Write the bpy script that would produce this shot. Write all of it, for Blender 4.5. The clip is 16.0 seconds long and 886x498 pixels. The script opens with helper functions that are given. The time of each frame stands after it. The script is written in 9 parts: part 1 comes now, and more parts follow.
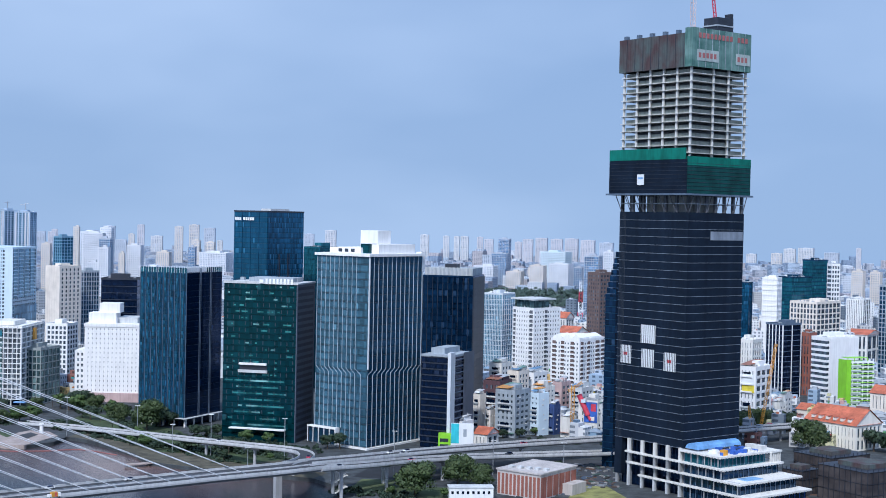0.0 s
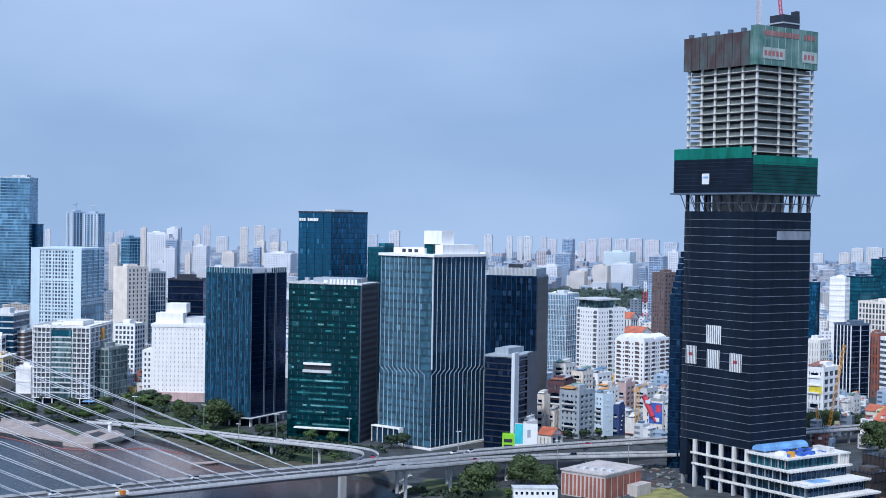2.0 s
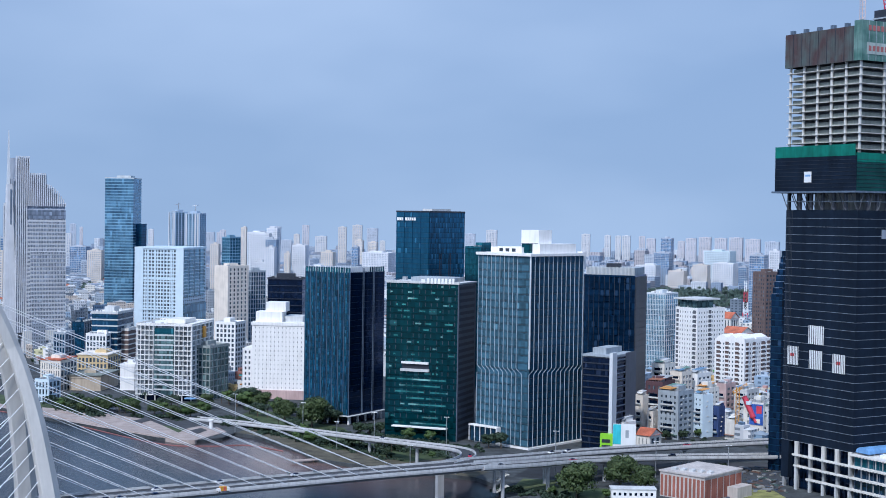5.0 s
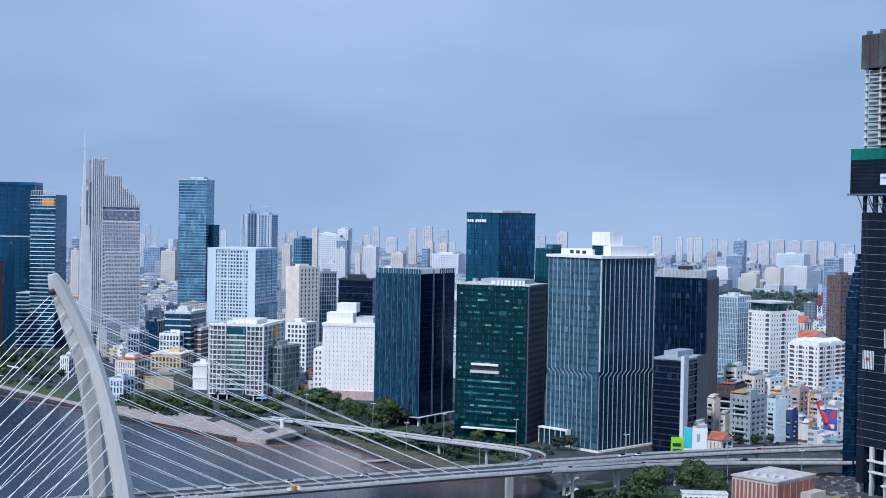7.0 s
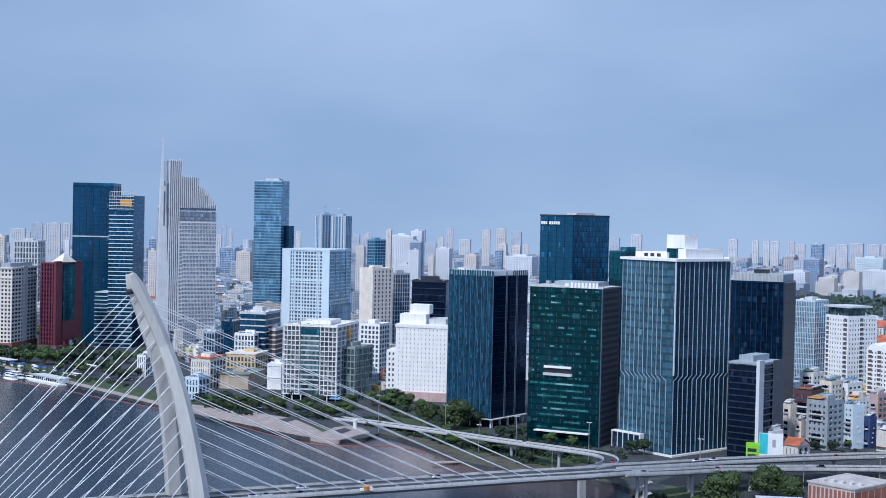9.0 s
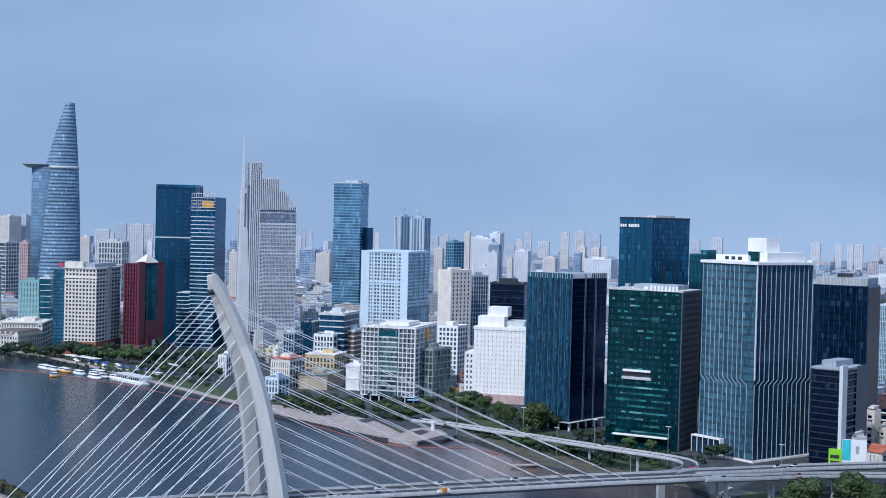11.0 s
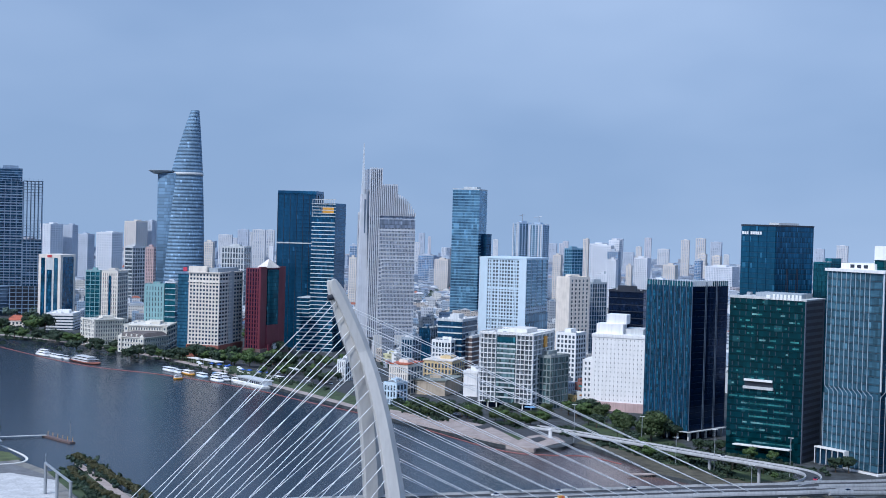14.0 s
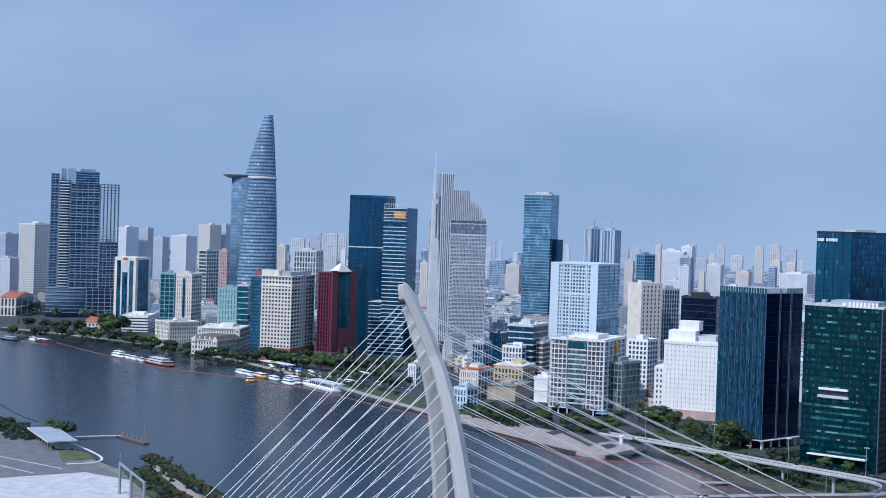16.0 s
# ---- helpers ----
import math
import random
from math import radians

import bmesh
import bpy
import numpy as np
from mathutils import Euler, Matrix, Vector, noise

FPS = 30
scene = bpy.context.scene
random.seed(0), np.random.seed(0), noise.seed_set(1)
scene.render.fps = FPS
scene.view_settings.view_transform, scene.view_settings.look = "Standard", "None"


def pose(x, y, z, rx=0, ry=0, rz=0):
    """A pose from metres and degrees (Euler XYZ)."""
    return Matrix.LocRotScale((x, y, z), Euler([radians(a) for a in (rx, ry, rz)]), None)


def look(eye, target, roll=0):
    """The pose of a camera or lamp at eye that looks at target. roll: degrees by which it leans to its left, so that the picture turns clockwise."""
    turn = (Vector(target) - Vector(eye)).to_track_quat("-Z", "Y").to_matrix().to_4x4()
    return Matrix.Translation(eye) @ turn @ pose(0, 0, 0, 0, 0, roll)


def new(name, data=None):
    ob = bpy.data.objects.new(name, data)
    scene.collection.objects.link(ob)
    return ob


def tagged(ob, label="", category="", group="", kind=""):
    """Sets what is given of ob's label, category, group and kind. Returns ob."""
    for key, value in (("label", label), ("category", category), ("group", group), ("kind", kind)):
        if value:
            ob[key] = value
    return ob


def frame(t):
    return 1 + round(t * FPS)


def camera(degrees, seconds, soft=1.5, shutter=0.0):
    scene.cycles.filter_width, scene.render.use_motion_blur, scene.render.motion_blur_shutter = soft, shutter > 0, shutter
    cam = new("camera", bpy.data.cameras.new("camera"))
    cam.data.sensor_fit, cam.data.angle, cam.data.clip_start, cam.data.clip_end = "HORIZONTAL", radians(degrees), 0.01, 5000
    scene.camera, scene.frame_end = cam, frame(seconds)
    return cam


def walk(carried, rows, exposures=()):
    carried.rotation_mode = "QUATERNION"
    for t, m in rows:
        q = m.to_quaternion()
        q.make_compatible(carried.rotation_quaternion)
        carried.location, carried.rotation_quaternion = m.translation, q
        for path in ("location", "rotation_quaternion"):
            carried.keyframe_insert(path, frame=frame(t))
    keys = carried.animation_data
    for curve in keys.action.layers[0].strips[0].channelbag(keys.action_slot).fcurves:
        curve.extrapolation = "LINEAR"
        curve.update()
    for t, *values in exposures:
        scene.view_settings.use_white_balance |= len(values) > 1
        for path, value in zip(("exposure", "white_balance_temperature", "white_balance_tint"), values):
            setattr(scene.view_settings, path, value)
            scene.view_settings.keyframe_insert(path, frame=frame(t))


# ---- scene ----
cam = camera(35.17, 16.0, soft=0.95)
walk(cam, [
    (0, pose(0, 0, 138, 88.8, -1.146, 0.01)),
    (0.5, pose(0, 0, 138, 88.8, -1.06, 0.677)),
    (1, pose(0, 0, 138, 88.785, -1.044, 1.338)),
    (1.5, pose(0, 0, 138, 88.776, -1.043, 1.995)),
    (2, pose(0, 0, 138, 88.763, -0.967, 2.609)),
    (2.5, pose(0, 0, 138, 88.74, -0.975, 3.246)),
    (3, pose(0, 0, 138, 88.723, -0.956, 3.882)),
    (3.5, pose(0, 0, 138, 88.698, -0.911, 4.534)),
    (4, pose(0, 0, 138, 88.693, -0.882, 5.213)),
    (6.5, pose(0, 0, 138, 88.664, -0.947, 8.736)),
    (7, pose(0, 0, 138, 88.692, -1.006, 9.476)),
    (7.5, pose(0, 0, 138, 88.704, -1.101, 10.208)),
    (8, pose(0, 0, 138, 88.703, -1.176, 10.948)),
    (8.5, pose(0, 0, 138, 88.703, -1.213, 11.716)),
    (9, pose(0, 0, 138, 88.711, -1.224, 12.486)),
    (11.5, pose(0, 0, 138, 88.746, -1.368, 16.534)),
    (12, pose(0, 0, 138, 88.78, -1.339, 17.36)),
    (12.5, pose(0, 0, 138, 88.817, -1.424, 18.18)),
    (13, pose(0, 0, 138, 88.833, -1.512, 18.985)),
    (13.5, pose(0, 0, 138, 88.847, -1.564, 19.776)),
    (14, pose(0, 0, 138, 88.867, -1.578, 20.558)),
    (14.5, pose(0, 0, 138, 88.898, -1.657, 21.307)),
    (15, pose(0, 0, 138, 88.927, -1.751, 22.039)),
    (15.5, pose(0, 0, 138, 88.956, -1.814, 22.755)),
    (16, pose(0, 0, 138, 88.981, -1.872, 23.485)),
], [(0, 0.69, 5950, 10), (4, 0.63, 5950, 10), (9, 0.54, 5940, 10), (16, 0.51, 5900, 10)])

# ---- world, sun ----
SUN_EL, SUN_AZ = 48.0, 198.0          # height and compass turn of the sun (0 is +y, clockwise)
world = bpy.data.worlds.new("sky")
scene.world = world
world.use_nodes = True
wn, wl = world.node_tree.nodes, world.node_tree.links
wn.clear()
sky = wn.new("ShaderNodeTexSky")
sky.sky_type, sky.sun_disc = "NISHITA", False
sky.sun_elevation, sky.sun_rotation = radians(SUN_EL), radians(SUN_AZ)
sky.air_density, sky.dust_density, sky.ozone_density = 1.0, 0.6, 2.0
# the haze lifts the clear blue down to the skyline, with faint veils of cloud
wtc, wsep, wcmb = wn.new("ShaderNodeTexCoord"), wn.new("ShaderNodeSeparateXYZ"), wn.new("ShaderNodeCombineXYZ")
wabs, wmad = wn.new("ShaderNodeMath"), wn.new("ShaderNodeMath")
wabs.operation, wmad.operation = "ABSOLUTE", "MULTIPLY_ADD"
wmad.inputs[1].default_value, wmad.inputs[2].default_value = 0.70, 0.34
wl.new(wtc.outputs["Generated"], wsep.inputs[0])
wl.new(wsep.outputs[2], wabs.inputs[0])
wl.new(wabs.outputs[0], wmad.inputs[0])
for k in (0, 1):
    wl.new(wsep.outputs[k], wcmb.inputs[k])
wl.new(wmad.outputs[0], wcmb.inputs[2])
wl.new(wcmb.outputs[0], sky.inputs[0])
wmap, wnoi, wramp, wmix = wn.new("ShaderNodeMapping"), wn.new("ShaderNodeTexNoise"), wn.new("ShaderNodeValToRGB"), wn.new("ShaderNodeMix")
wmap.inputs["Scale"].default_value = (1.2, 1.2, 3.2)
wnoi.inputs["Scale"].default_value, wnoi.inputs["Detail"].default_value = 1.6, 4.0
wramp.color_ramp.elements[0].position, wramp.color_ramp.elements[1].position = 0.42, 0.85
wramp.color_ramp.elements[1].color = (0.42, 0.42, 0.42, 1)
wmix.data_type = "RGBA"
wmix.inputs[7].default_value = (4.2, 4.9, 6.0, 1)
wl.new(wtc.outputs["Generated"], wmap.inputs[0])
wl.new(wmap.outputs[0], wnoi.inputs["Vector"])
wl.new(wnoi.outputs["Fac"], wramp.inputs[0])
wl.new(wramp.outputs[0], wmix.inputs[0])
whz, whr = wn.new("ShaderNodeMix"), wn.new("ShaderNodeMapRange")
whz.data_type = "RGBA"
whz.inputs[7].default_value = (1.75, 2.35, 3.25, 1)
whr.inputs["From Max"].default_value, whr.inputs["To Min"].default_value, whr.inputs["To Max"].default_value = 0.25, 0.8, 0.36
wl.new(wabs.outputs[0], whr.inputs["Value"])
wl.new(whr.outputs[0], whz.inputs[0])
wl.new(sky.outputs[0], whz.inputs[6])
wl.new(whz.outputs[2], wmix.inputs[6])
bg = wn.new("ShaderNodeBackground")
bg.inputs[1].default_value = 0.125
wo = wn.new("ShaderNodeOutputWorld")
wdome, wlift = wn.new("ShaderNodeMapRange"), wn.new("ShaderNodeMix")
wdome.inputs["From Min"].default_value, wdome.inputs["From Max"].default_value = 0.22, 0.65
wdome.inputs["To Min"].default_value, wdome.inputs["To Max"].default_value = 1.0, 1.4
wlift.data_type, wlift.blend_type = "RGBA", "MULTIPLY"
wlift.inputs[0].default_value = 1.0
wl.new(wsep.outputs[2], wdome.inputs["Value"])
wl.new(wmix.outputs[2], wlift.inputs[6])
wl.new(wdome.outputs[0], wlift.inputs[7])
wl.new(wlift.outputs[2], bg.inputs[0])
wl.new(bg.outputs[0], wo.inputs[0])
sun = new("sun", bpy.data.lights.new("sun", "SUN"))
sun.data.energy, sun.data.angle, sun.data.color = 2.05, radians(3.0), (1.0, 0.965, 0.92)
_e, _a = radians(SUN_EL), radians(SUN_AZ)
sun.matrix_world = look((0, 0, 900), (-900 * math.sin(_a) * math.cos(_e), -900 * math.cos(_a) * math.cos(_e), 900 - 900 * math.sin(_e)))


# ---- materials ----
def nodes_of(name):
    m = bpy.data.materials.new(name)
    m.use_nodes = True
    n, l = m.node_tree.nodes, m.node_tree.links
    return m, n, l, n["Principled BSDF"]


def ramp(n, l, src, c0, c1, p0=0.3, p1=0.7):
    r = n.new("ShaderNodeValToRGB")
    r.color_ramp.elements[0].position, r.color_ramp.elements[1].position = p0, p1
    r.color_ramp.elements[0].color, r.color_ramp.elements[1].color = (*c0, 1), (*c1, 1)
    l.new(src, r.inputs[0])
    return r.outputs[0]


def mixc(n, l, fac, a, b, kind="MIX"):
    m = n.new("ShaderNodeMix")
    m.data_type, m.blend_type = "RGBA", kind
    for sock, v in ((m.inputs[0], fac), (m.inputs[6], a), (m.inputs[7], b)):
        if isinstance(v, (int, float)):
            sock.default_value = v
        elif isinstance(v, tuple):
            sock.default_value = (*v, 1)
        else:
            l.new(v, sock)
    return m.outputs[2]


def scaled(n, l, scale):
    tc = n.new("ShaderNodeTexCoord")
    mp = n.new("ShaderNodeMapping")
    mp.inputs["Scale"].default_value = scale
    l.new(tc.outputs["Object"], mp.inputs[0])
    return mp.outputs[0]


def noise_of(n, l, scale, size=1.0, detail=4.0):
    t = n.new("ShaderNodeTexNoise")
    t.inputs["Scale"].default_value, t.inputs["Detail"].default_value = size, detail
    l.new(scaled(n, l, scale), t.inputs["Vector"])
    return t.outputs["Fac"]


def paint(name, color, rough=0.75, metal=0.0, stain=0.25, spread=0.12, grain=0.35, shine=0.5):
    """Painted, rendered or cast surface: mottled, with streaks that run down, and a fine grain."""
    m, n, l, p = nodes_of(name)
    lo = tuple(c * (1 - spread) for c in color)
    hi = tuple(min(1, c * (1 + spread)) for c in color)
    base = ramp(n, l, noise_of(n, l, (0.15, 0.15, 0.12)), lo, hi)
    streak = ramp(n, l, noise_of(n, l, (0.8, 0.8, 0.05), detail=6), tuple(c * 0.45 for c in color), (1, 1, 1), 0.25, 0.55)
    col = mixc(n, l, stain, base, streak, "MULTIPLY")
    l.new(col, p.inputs["Base Color"])
    p.inputs["Roughness"].default_value, p.inputs["Metallic"].default_value = rough, metal
    p.inputs["Specular IOR Level"].default_value = shine
    b = n.new("ShaderNodeBump")
    b.inputs["Strength"].default_value, b.inputs["Distance"].default_value = grain, 0.03
    l.new(noise_of(n, l, (3, 3, 3), detail=6), b.inputs["Height"])
    l.new(b.outputs[0], p.inputs["Normal"])
    return m


def two_tone(name, c0, c1, scale=(0.09, 0.09, 0.16), rough=0.85):
    """Weathered sheet that drifts between two tones, with fine vertical streaks."""
    m, n, l, p = nodes_of(name)
    col = ramp(n, l, noise_of(n, l, scale, detail=5), c0, c1, 0.36, 0.64)
    streak = ramp(n, l, noise_of(n, l, (1.6, 1.6, 0.08), detail=5), (0.6, 0.6, 0.6), (1, 1, 1), 0.3, 0.6)
    l.new(mixc(n, l, 0.7, col, streak, "MULTIPLY"), p.inputs["Base Color"])
    p.inputs["Roughness"].default_value, p.inputs["Specular IOR Level"].default_value = rough, 0.15
    return m


def facade_glass(name, tint, pane=1.5, floor=3.8, spread=0.35, metal=0.30, rough=0.08, lit=0.03, bow=0.12, mirror=1.0, tilt=0.007, strip=0.72):
    """Tinted curtain-wall glass: each pane has its own tone and tilt, some have blinds drawn. Broad reflection patches
    are painted into the base colour.
    """
    m, n, l, p = nodes_of(name)
    tc = n.new("ShaderNodeTexCoord")
    sep = n.new("ShaderNodeSeparateXYZ")
    l.new(tc.outputs["Object"], sep.inputs[0])

    def math_(op, a, b):
        k = n.new("ShaderNodeMath")
        k.operation = op
        for i, v in enumerate((a, b)):
            if isinstance(v, (int, float)):
                k.inputs[i].default_value = v
            else:
                l.new(v, k.inputs[i])
        return k.outputs[0]
    u = math_("FLOOR", math_("DIVIDE", math_("ADD", sep.outputs[0], sep.outputs[1]), pane), 0)
    oi = n.new("ShaderNodeObjectInfo")
    v = math_("FLOOR", math_("DIVIDE", math_("ADD", sep.outputs[2], 0.01), floor), 0)
    cmb = n.new("ShaderNodeCombineXYZ")
    l.new(u, cmb.inputs[0])
    l.new(v, cmb.inputs[1])
    l.new(math_("MULTIPLY", oi.outputs["Random"], 57.0), cmb.inputs[2])
    wn_ = n.new("ShaderNodeTexWhiteNoise")
    l.new(cmb.outputs[0], wn_.inputs["Vector"])
    tone = ramp(n, l, wn_.outputs["Value"], tuple(c * (1 - spread) for c in tint), tuple(min(1, c * (1 + spread)) for c in tint), 0, 1)
    # Broad noise patches stand for mirrored surroundings, multiplied into the tint.
    mirror_tone = ramp(n, l, noise_of(n, l, (0.035, 0.035, 0.05), detail=3), (0.45, 0.5, 0.56), (1.2, 1.2, 1.2), 0.36, 0.66)
    tone = mixc(n, l, mirror, tone, mirror_tone, "MULTIPLY")
    blind = math_("GREATER_THAN", wn_.outputs["Value"], 1.0 - lit)
    tone = mixc(n, l, blind, tone, tuple(min(1, c * 1.6 + 0.02) for c in tint))
    # the foot of each storey is a darker spandrel pane
    low_ = math_("LESS_THAN", math_("FRACT", math_("DIVIDE", math_("ADD", sep.outputs[2], 0.01), floor), 0), 0.24)
    tone = mixc(n, l, low_, tone, mixc(n, l, 1.0, tone, (strip, strip, strip), "MULTIPLY"))
    l.new(tone, p.inputs["Base Color"])
    p.inputs["Metallic"].default_value, p.inputs["Roughness"].default_value = metal, rough
    p.inputs["IOR"].default_value = 1.6
    # every pane hangs a little out of true
    geo = n.new("ShaderNodeNewGeometry")
    off, hang, unit = n.new("ShaderNodeVectorMath"), n.new("ShaderNodeVectorMath"), n.new("ShaderNodeVectorMath")
    off.operation, hang.operation, unit.operation = "SUBTRACT", "MULTIPLY_ADD", "NORMALIZE"
    off.inputs[1].default_value = (0.5, 0.5, 0.5)
    hang.inputs[1].default_value = (tilt, tilt, tilt * 2.2)
    l.new(wn_.outputs["Color"], off.inputs[0])
    l.new(off.outputs[0], hang.inputs[0])
    l.new(geo.outputs["Normal"], hang.inputs[2])
    l.new(hang.outputs[0], unit.inputs[0])
    top = max(tint)
    p.inputs["Specular Tint"].default_value = (*[0.35 + 0.65 * c / top for c in tint], 1)
    b = n.new("ShaderNodeBump")
    b.inputs["Strength"].default_value, b.inputs["Distance"].default_value = bow, 0.25
    l.new(noise_of(n, l, (0.25, 0.25, 0.25), detail=1), b.inputs["Height"])
    l.new(unit.outputs[0], b.inputs["Normal"])
    l.new(b.outputs[0], p.inputs["Normal"])
    return m


def many_tones(name, tones, rough=0.8, windows=False):
    """For joined lots of houses: each island takes its own tone."""
    m, n, l, p = nodes_of(name)
    g = n.new("ShaderNodeNewGeometry")
    r = n.new("ShaderNodeValToRGB")
    r.color_ramp.interpolation = "CONSTANT"
    els = r.color_ramp.elements
    while len(els) < len(tones):
        els.new(0.5)
    for i, c in enumerate(tones):
        els[i].position, els[i].color = i / len(tones), (*c, 1)
    l.new(g.outputs["Random Per Island"], r.inputs[0])
    col = r.outputs[0]
    col = mixc(n, l, 0.5, col, ramp(n, l, noise_of(n, l, (0.05, 0.05, 0.08)), (0.6, 0.6, 0.6), (1, 1, 1)), "MULTIPLY")
    if windows:
        br = n.new("ShaderNodeTexBrick")
        br.offset = 0.0
        br.inputs["Color1"].default_value = (0.18, 0.22, 0.27, 1)
        br.inputs["Color2"].default_value = (0.42, 0.46, 0.5, 1)
        br.inputs["Mortar"].default_value = (1, 1, 1, 1)
        br.inputs["Mortar Size"].default_value, br.inputs["Scale"].default_value = 0.9, 1.0
        br.inputs["Brick Width"].default_value, br.inputs["Row Height"].default_value = 3.2, 3.4
        tc = n.new("ShaderNodeTexCoord")
        sp = n.new("ShaderNodeSeparateXYZ")
        l.new(tc.outputs["Object"], sp.inputs[0])
        ad = n.new("ShaderNodeMath")
        l.new(sp.outputs[0], ad.inputs[0])
        l.new(sp.outputs[1], ad.inputs[1])
        cb = n.new("ShaderNodeCombineXYZ")
        l.new(ad.outputs[0], cb.inputs[0])
        l.new(sp.outputs[2], cb.inputs[1])
        l.new(cb.outputs[0], br.inputs["Vector"])
        sn = n.new("ShaderNodeSeparateXYZ")
        l.new(g.outputs["True Normal"], sn.inputs[0])
        up = n.new("ShaderNodeMath")
        up.operation = "LESS_THAN"
        up.inputs[1].default_value = 0.5
        l.new(sn.outputs[2], up.inputs[0])
        col = mixc(n, l, up.outputs[0], col, mixc(n, l, 1.0, col, br.outputs["Color"], "MULTIPLY"))
    l.new(col, p.inputs["Base Color"])
    p.inputs["Roughness"].default_value = rough
    return m


def water_mat():
    m, n, l, p = nodes_of("river_water")
    col = ramp(n, l, noise_of(n, l, (0.006, 0.01, 1), detail=5), (0.012, 0.022, 0.034), (0.025, 0.034, 0.046), 0.3, 0.7)
    # brown silt that spreads from the bank below the promenade
    tc = n.new("ShaderNodeTexCoord")
    mp = n.new("ShaderNodeMapping")
    mp.vector_type = "TEXTURE"
    mp.inputs["Location"].default_value, mp.inputs["Rotation"].default_value, mp.inputs["Scale"].default_value = (-165, 768, 0), (0, 0, radians(-30)), (150, 75, 1000)
    gr = n.new("ShaderNodeTexGradient")
    gr.gradient_type = "SPHERICAL"
    l.new(tc.outputs["Object"], mp.inputs[0])
    l.new(mp.outputs[0], gr.inputs[0])
    silt = mixc(n, l, 0.6, gr.outputs["Color"], noise_of(n, l, (0.012, 0.02, 1), detail=5), "MULTIPLY")
    col = mixc(n, l, silt, col, (0.21, 0.13, 0.11))
    l.new(col, p.inputs["Base Color"])
    p.inputs["Roughness"].default_value, p.inputs["IOR"].default_value = 0.25, 1.33
    b = n.new("ShaderNodeBump")
    b.inputs["Strength"].default_value, b.inputs["Distance"].default_value = 0.22, 0.25
    l.new(noise_of(n, l, (0.16, 0.26, 1), detail=3), b.inputs["Height"])
    l.new(b.outputs[0], p.inputs["Normal"])
    return m


def leaf_mat(name, a, b_):
    m, n, l, p = nodes_of(name)
    g = n.new("ShaderNodeNewGeometry")
    col = ramp(n, l, g.outputs["Random Per Island"], a, b_, 0, 1)
    col = mixc(n, l, 0.6, col, ramp(n, l, noise_of(n, l, (0.4, 0.4, 0.4)), (0.55, 0.6, 0.5), (1, 1, 1)), "MULTIPLY")
    l.new(col, p.inputs["Base Color"])
    p.inputs["Roughness"].default_value = 0.7
    return m


WHITE = paint("white_render", (0.80, 0.80, 0.80), stain=0.2, spread=0.05)
CREAM = paint("cream_render", (0.74, 0.68, 0.61), stain=0.25)
GREY = paint("grey_render", (0.34, 0.39, 0.44), stain=0.35)
LGREY = paint("light_grey_render", (0.55, 0.57, 0.58), stain=0.3)
CONCRETE = paint("raw_concrete", (0.44, 0.44, 0.42), stain=0.45, spread=0.18)
PALE_CONC = paint("pale_concrete", (0.60, 0.60, 0.58), stain=0.35, spread=0.12)
DARK = paint("dark_cladding", (0.022, 0.028, 0.042), rough=0.5, stain=0.2, spread=0.3)
BROWN = paint("brown_cladding", (0.14, 0.10, 0.095), stain=0.3)
RED = paint("red_granite", (0.145, 0.028, 0.046), rough=0.45, stain=0.25)
PINK = paint("pink_render", (0.52, 0.38, 0.37), stain=0.3)
YELLOW = paint("ochre_render", (0.60, 0.46, 0.26), stain=0.3)
LBLUE = paint("pale_blue_tile", (0.58, 0.70, 0.79), rough=0.5, stain=0.06, spread=0.04)
LIME = paint("lime_panel", (0.26, 0.62, 0.03), rough=0.5, stain=0.15)
ROOF_RED = paint("clay_tile", (0.46, 0.13, 0.07), stain=0.45, spread=0.3)
BRICK = paint("brick_red", (0.30, 0.11, 0.08), stain=0.35, spread=0.25)
ALU = paint("white_aluminium", (0.62, 0.66, 0.70), rough=0.4, stain=0.15, spread=0.06)
STEEL = paint("galvanised_steel", (0.42, 0.44, 0.46), rough=0.45, metal=0.6)
# Near-black asphalt tone that paints the viaduct's shade.
SHADE_ASPHALT = paint("viaduct_shade_asphalt", (0.018, 0.020, 0.025), rough=0.8, stain=0.4, spread=0.4)
ASPHALT = paint("asphalt", (0.044, 0.048, 0.056), rough=0.9, stain=0.3, spread=0.25)
ROAD_LIGHT = paint("worn_road", (0.15, 0.155, 0.165), rough=0.9, stain=0.25, spread=0.2)
G_DARK = facade_glass("navy_glass", (0.018, 0.075, 0.145), spread=0.22)
G_BLACK = facade_glass("black_glass", (0.005, 0.015, 0.042), spread=0.25, metal=0.35)
G_GREEN = facade_glass("green_glass", (0.003, 0.046, 0.058), pane=2.4, spread=0.3, lit=0.02, strip=0.6)
G_TEAL = facade_glass("teal_glass", (0.018, 0.13, 0.175), spread=0.22, lit=0.02)
G_BLUE = facade_glass("blue_glass", (0.048, 0.165, 0.26), spread=0.22, lit=0.02)
G_PALE = facade_glass("pale_blue_glass", (0.22, 0.40, 0.52), spread=0.25, rough=0.14)
G_WIN = facade_glass("window_glass", (0.11, 0.145, 0.18), spread=0.55, metal=0.2, lit=0.15)
WATER = water_mat()


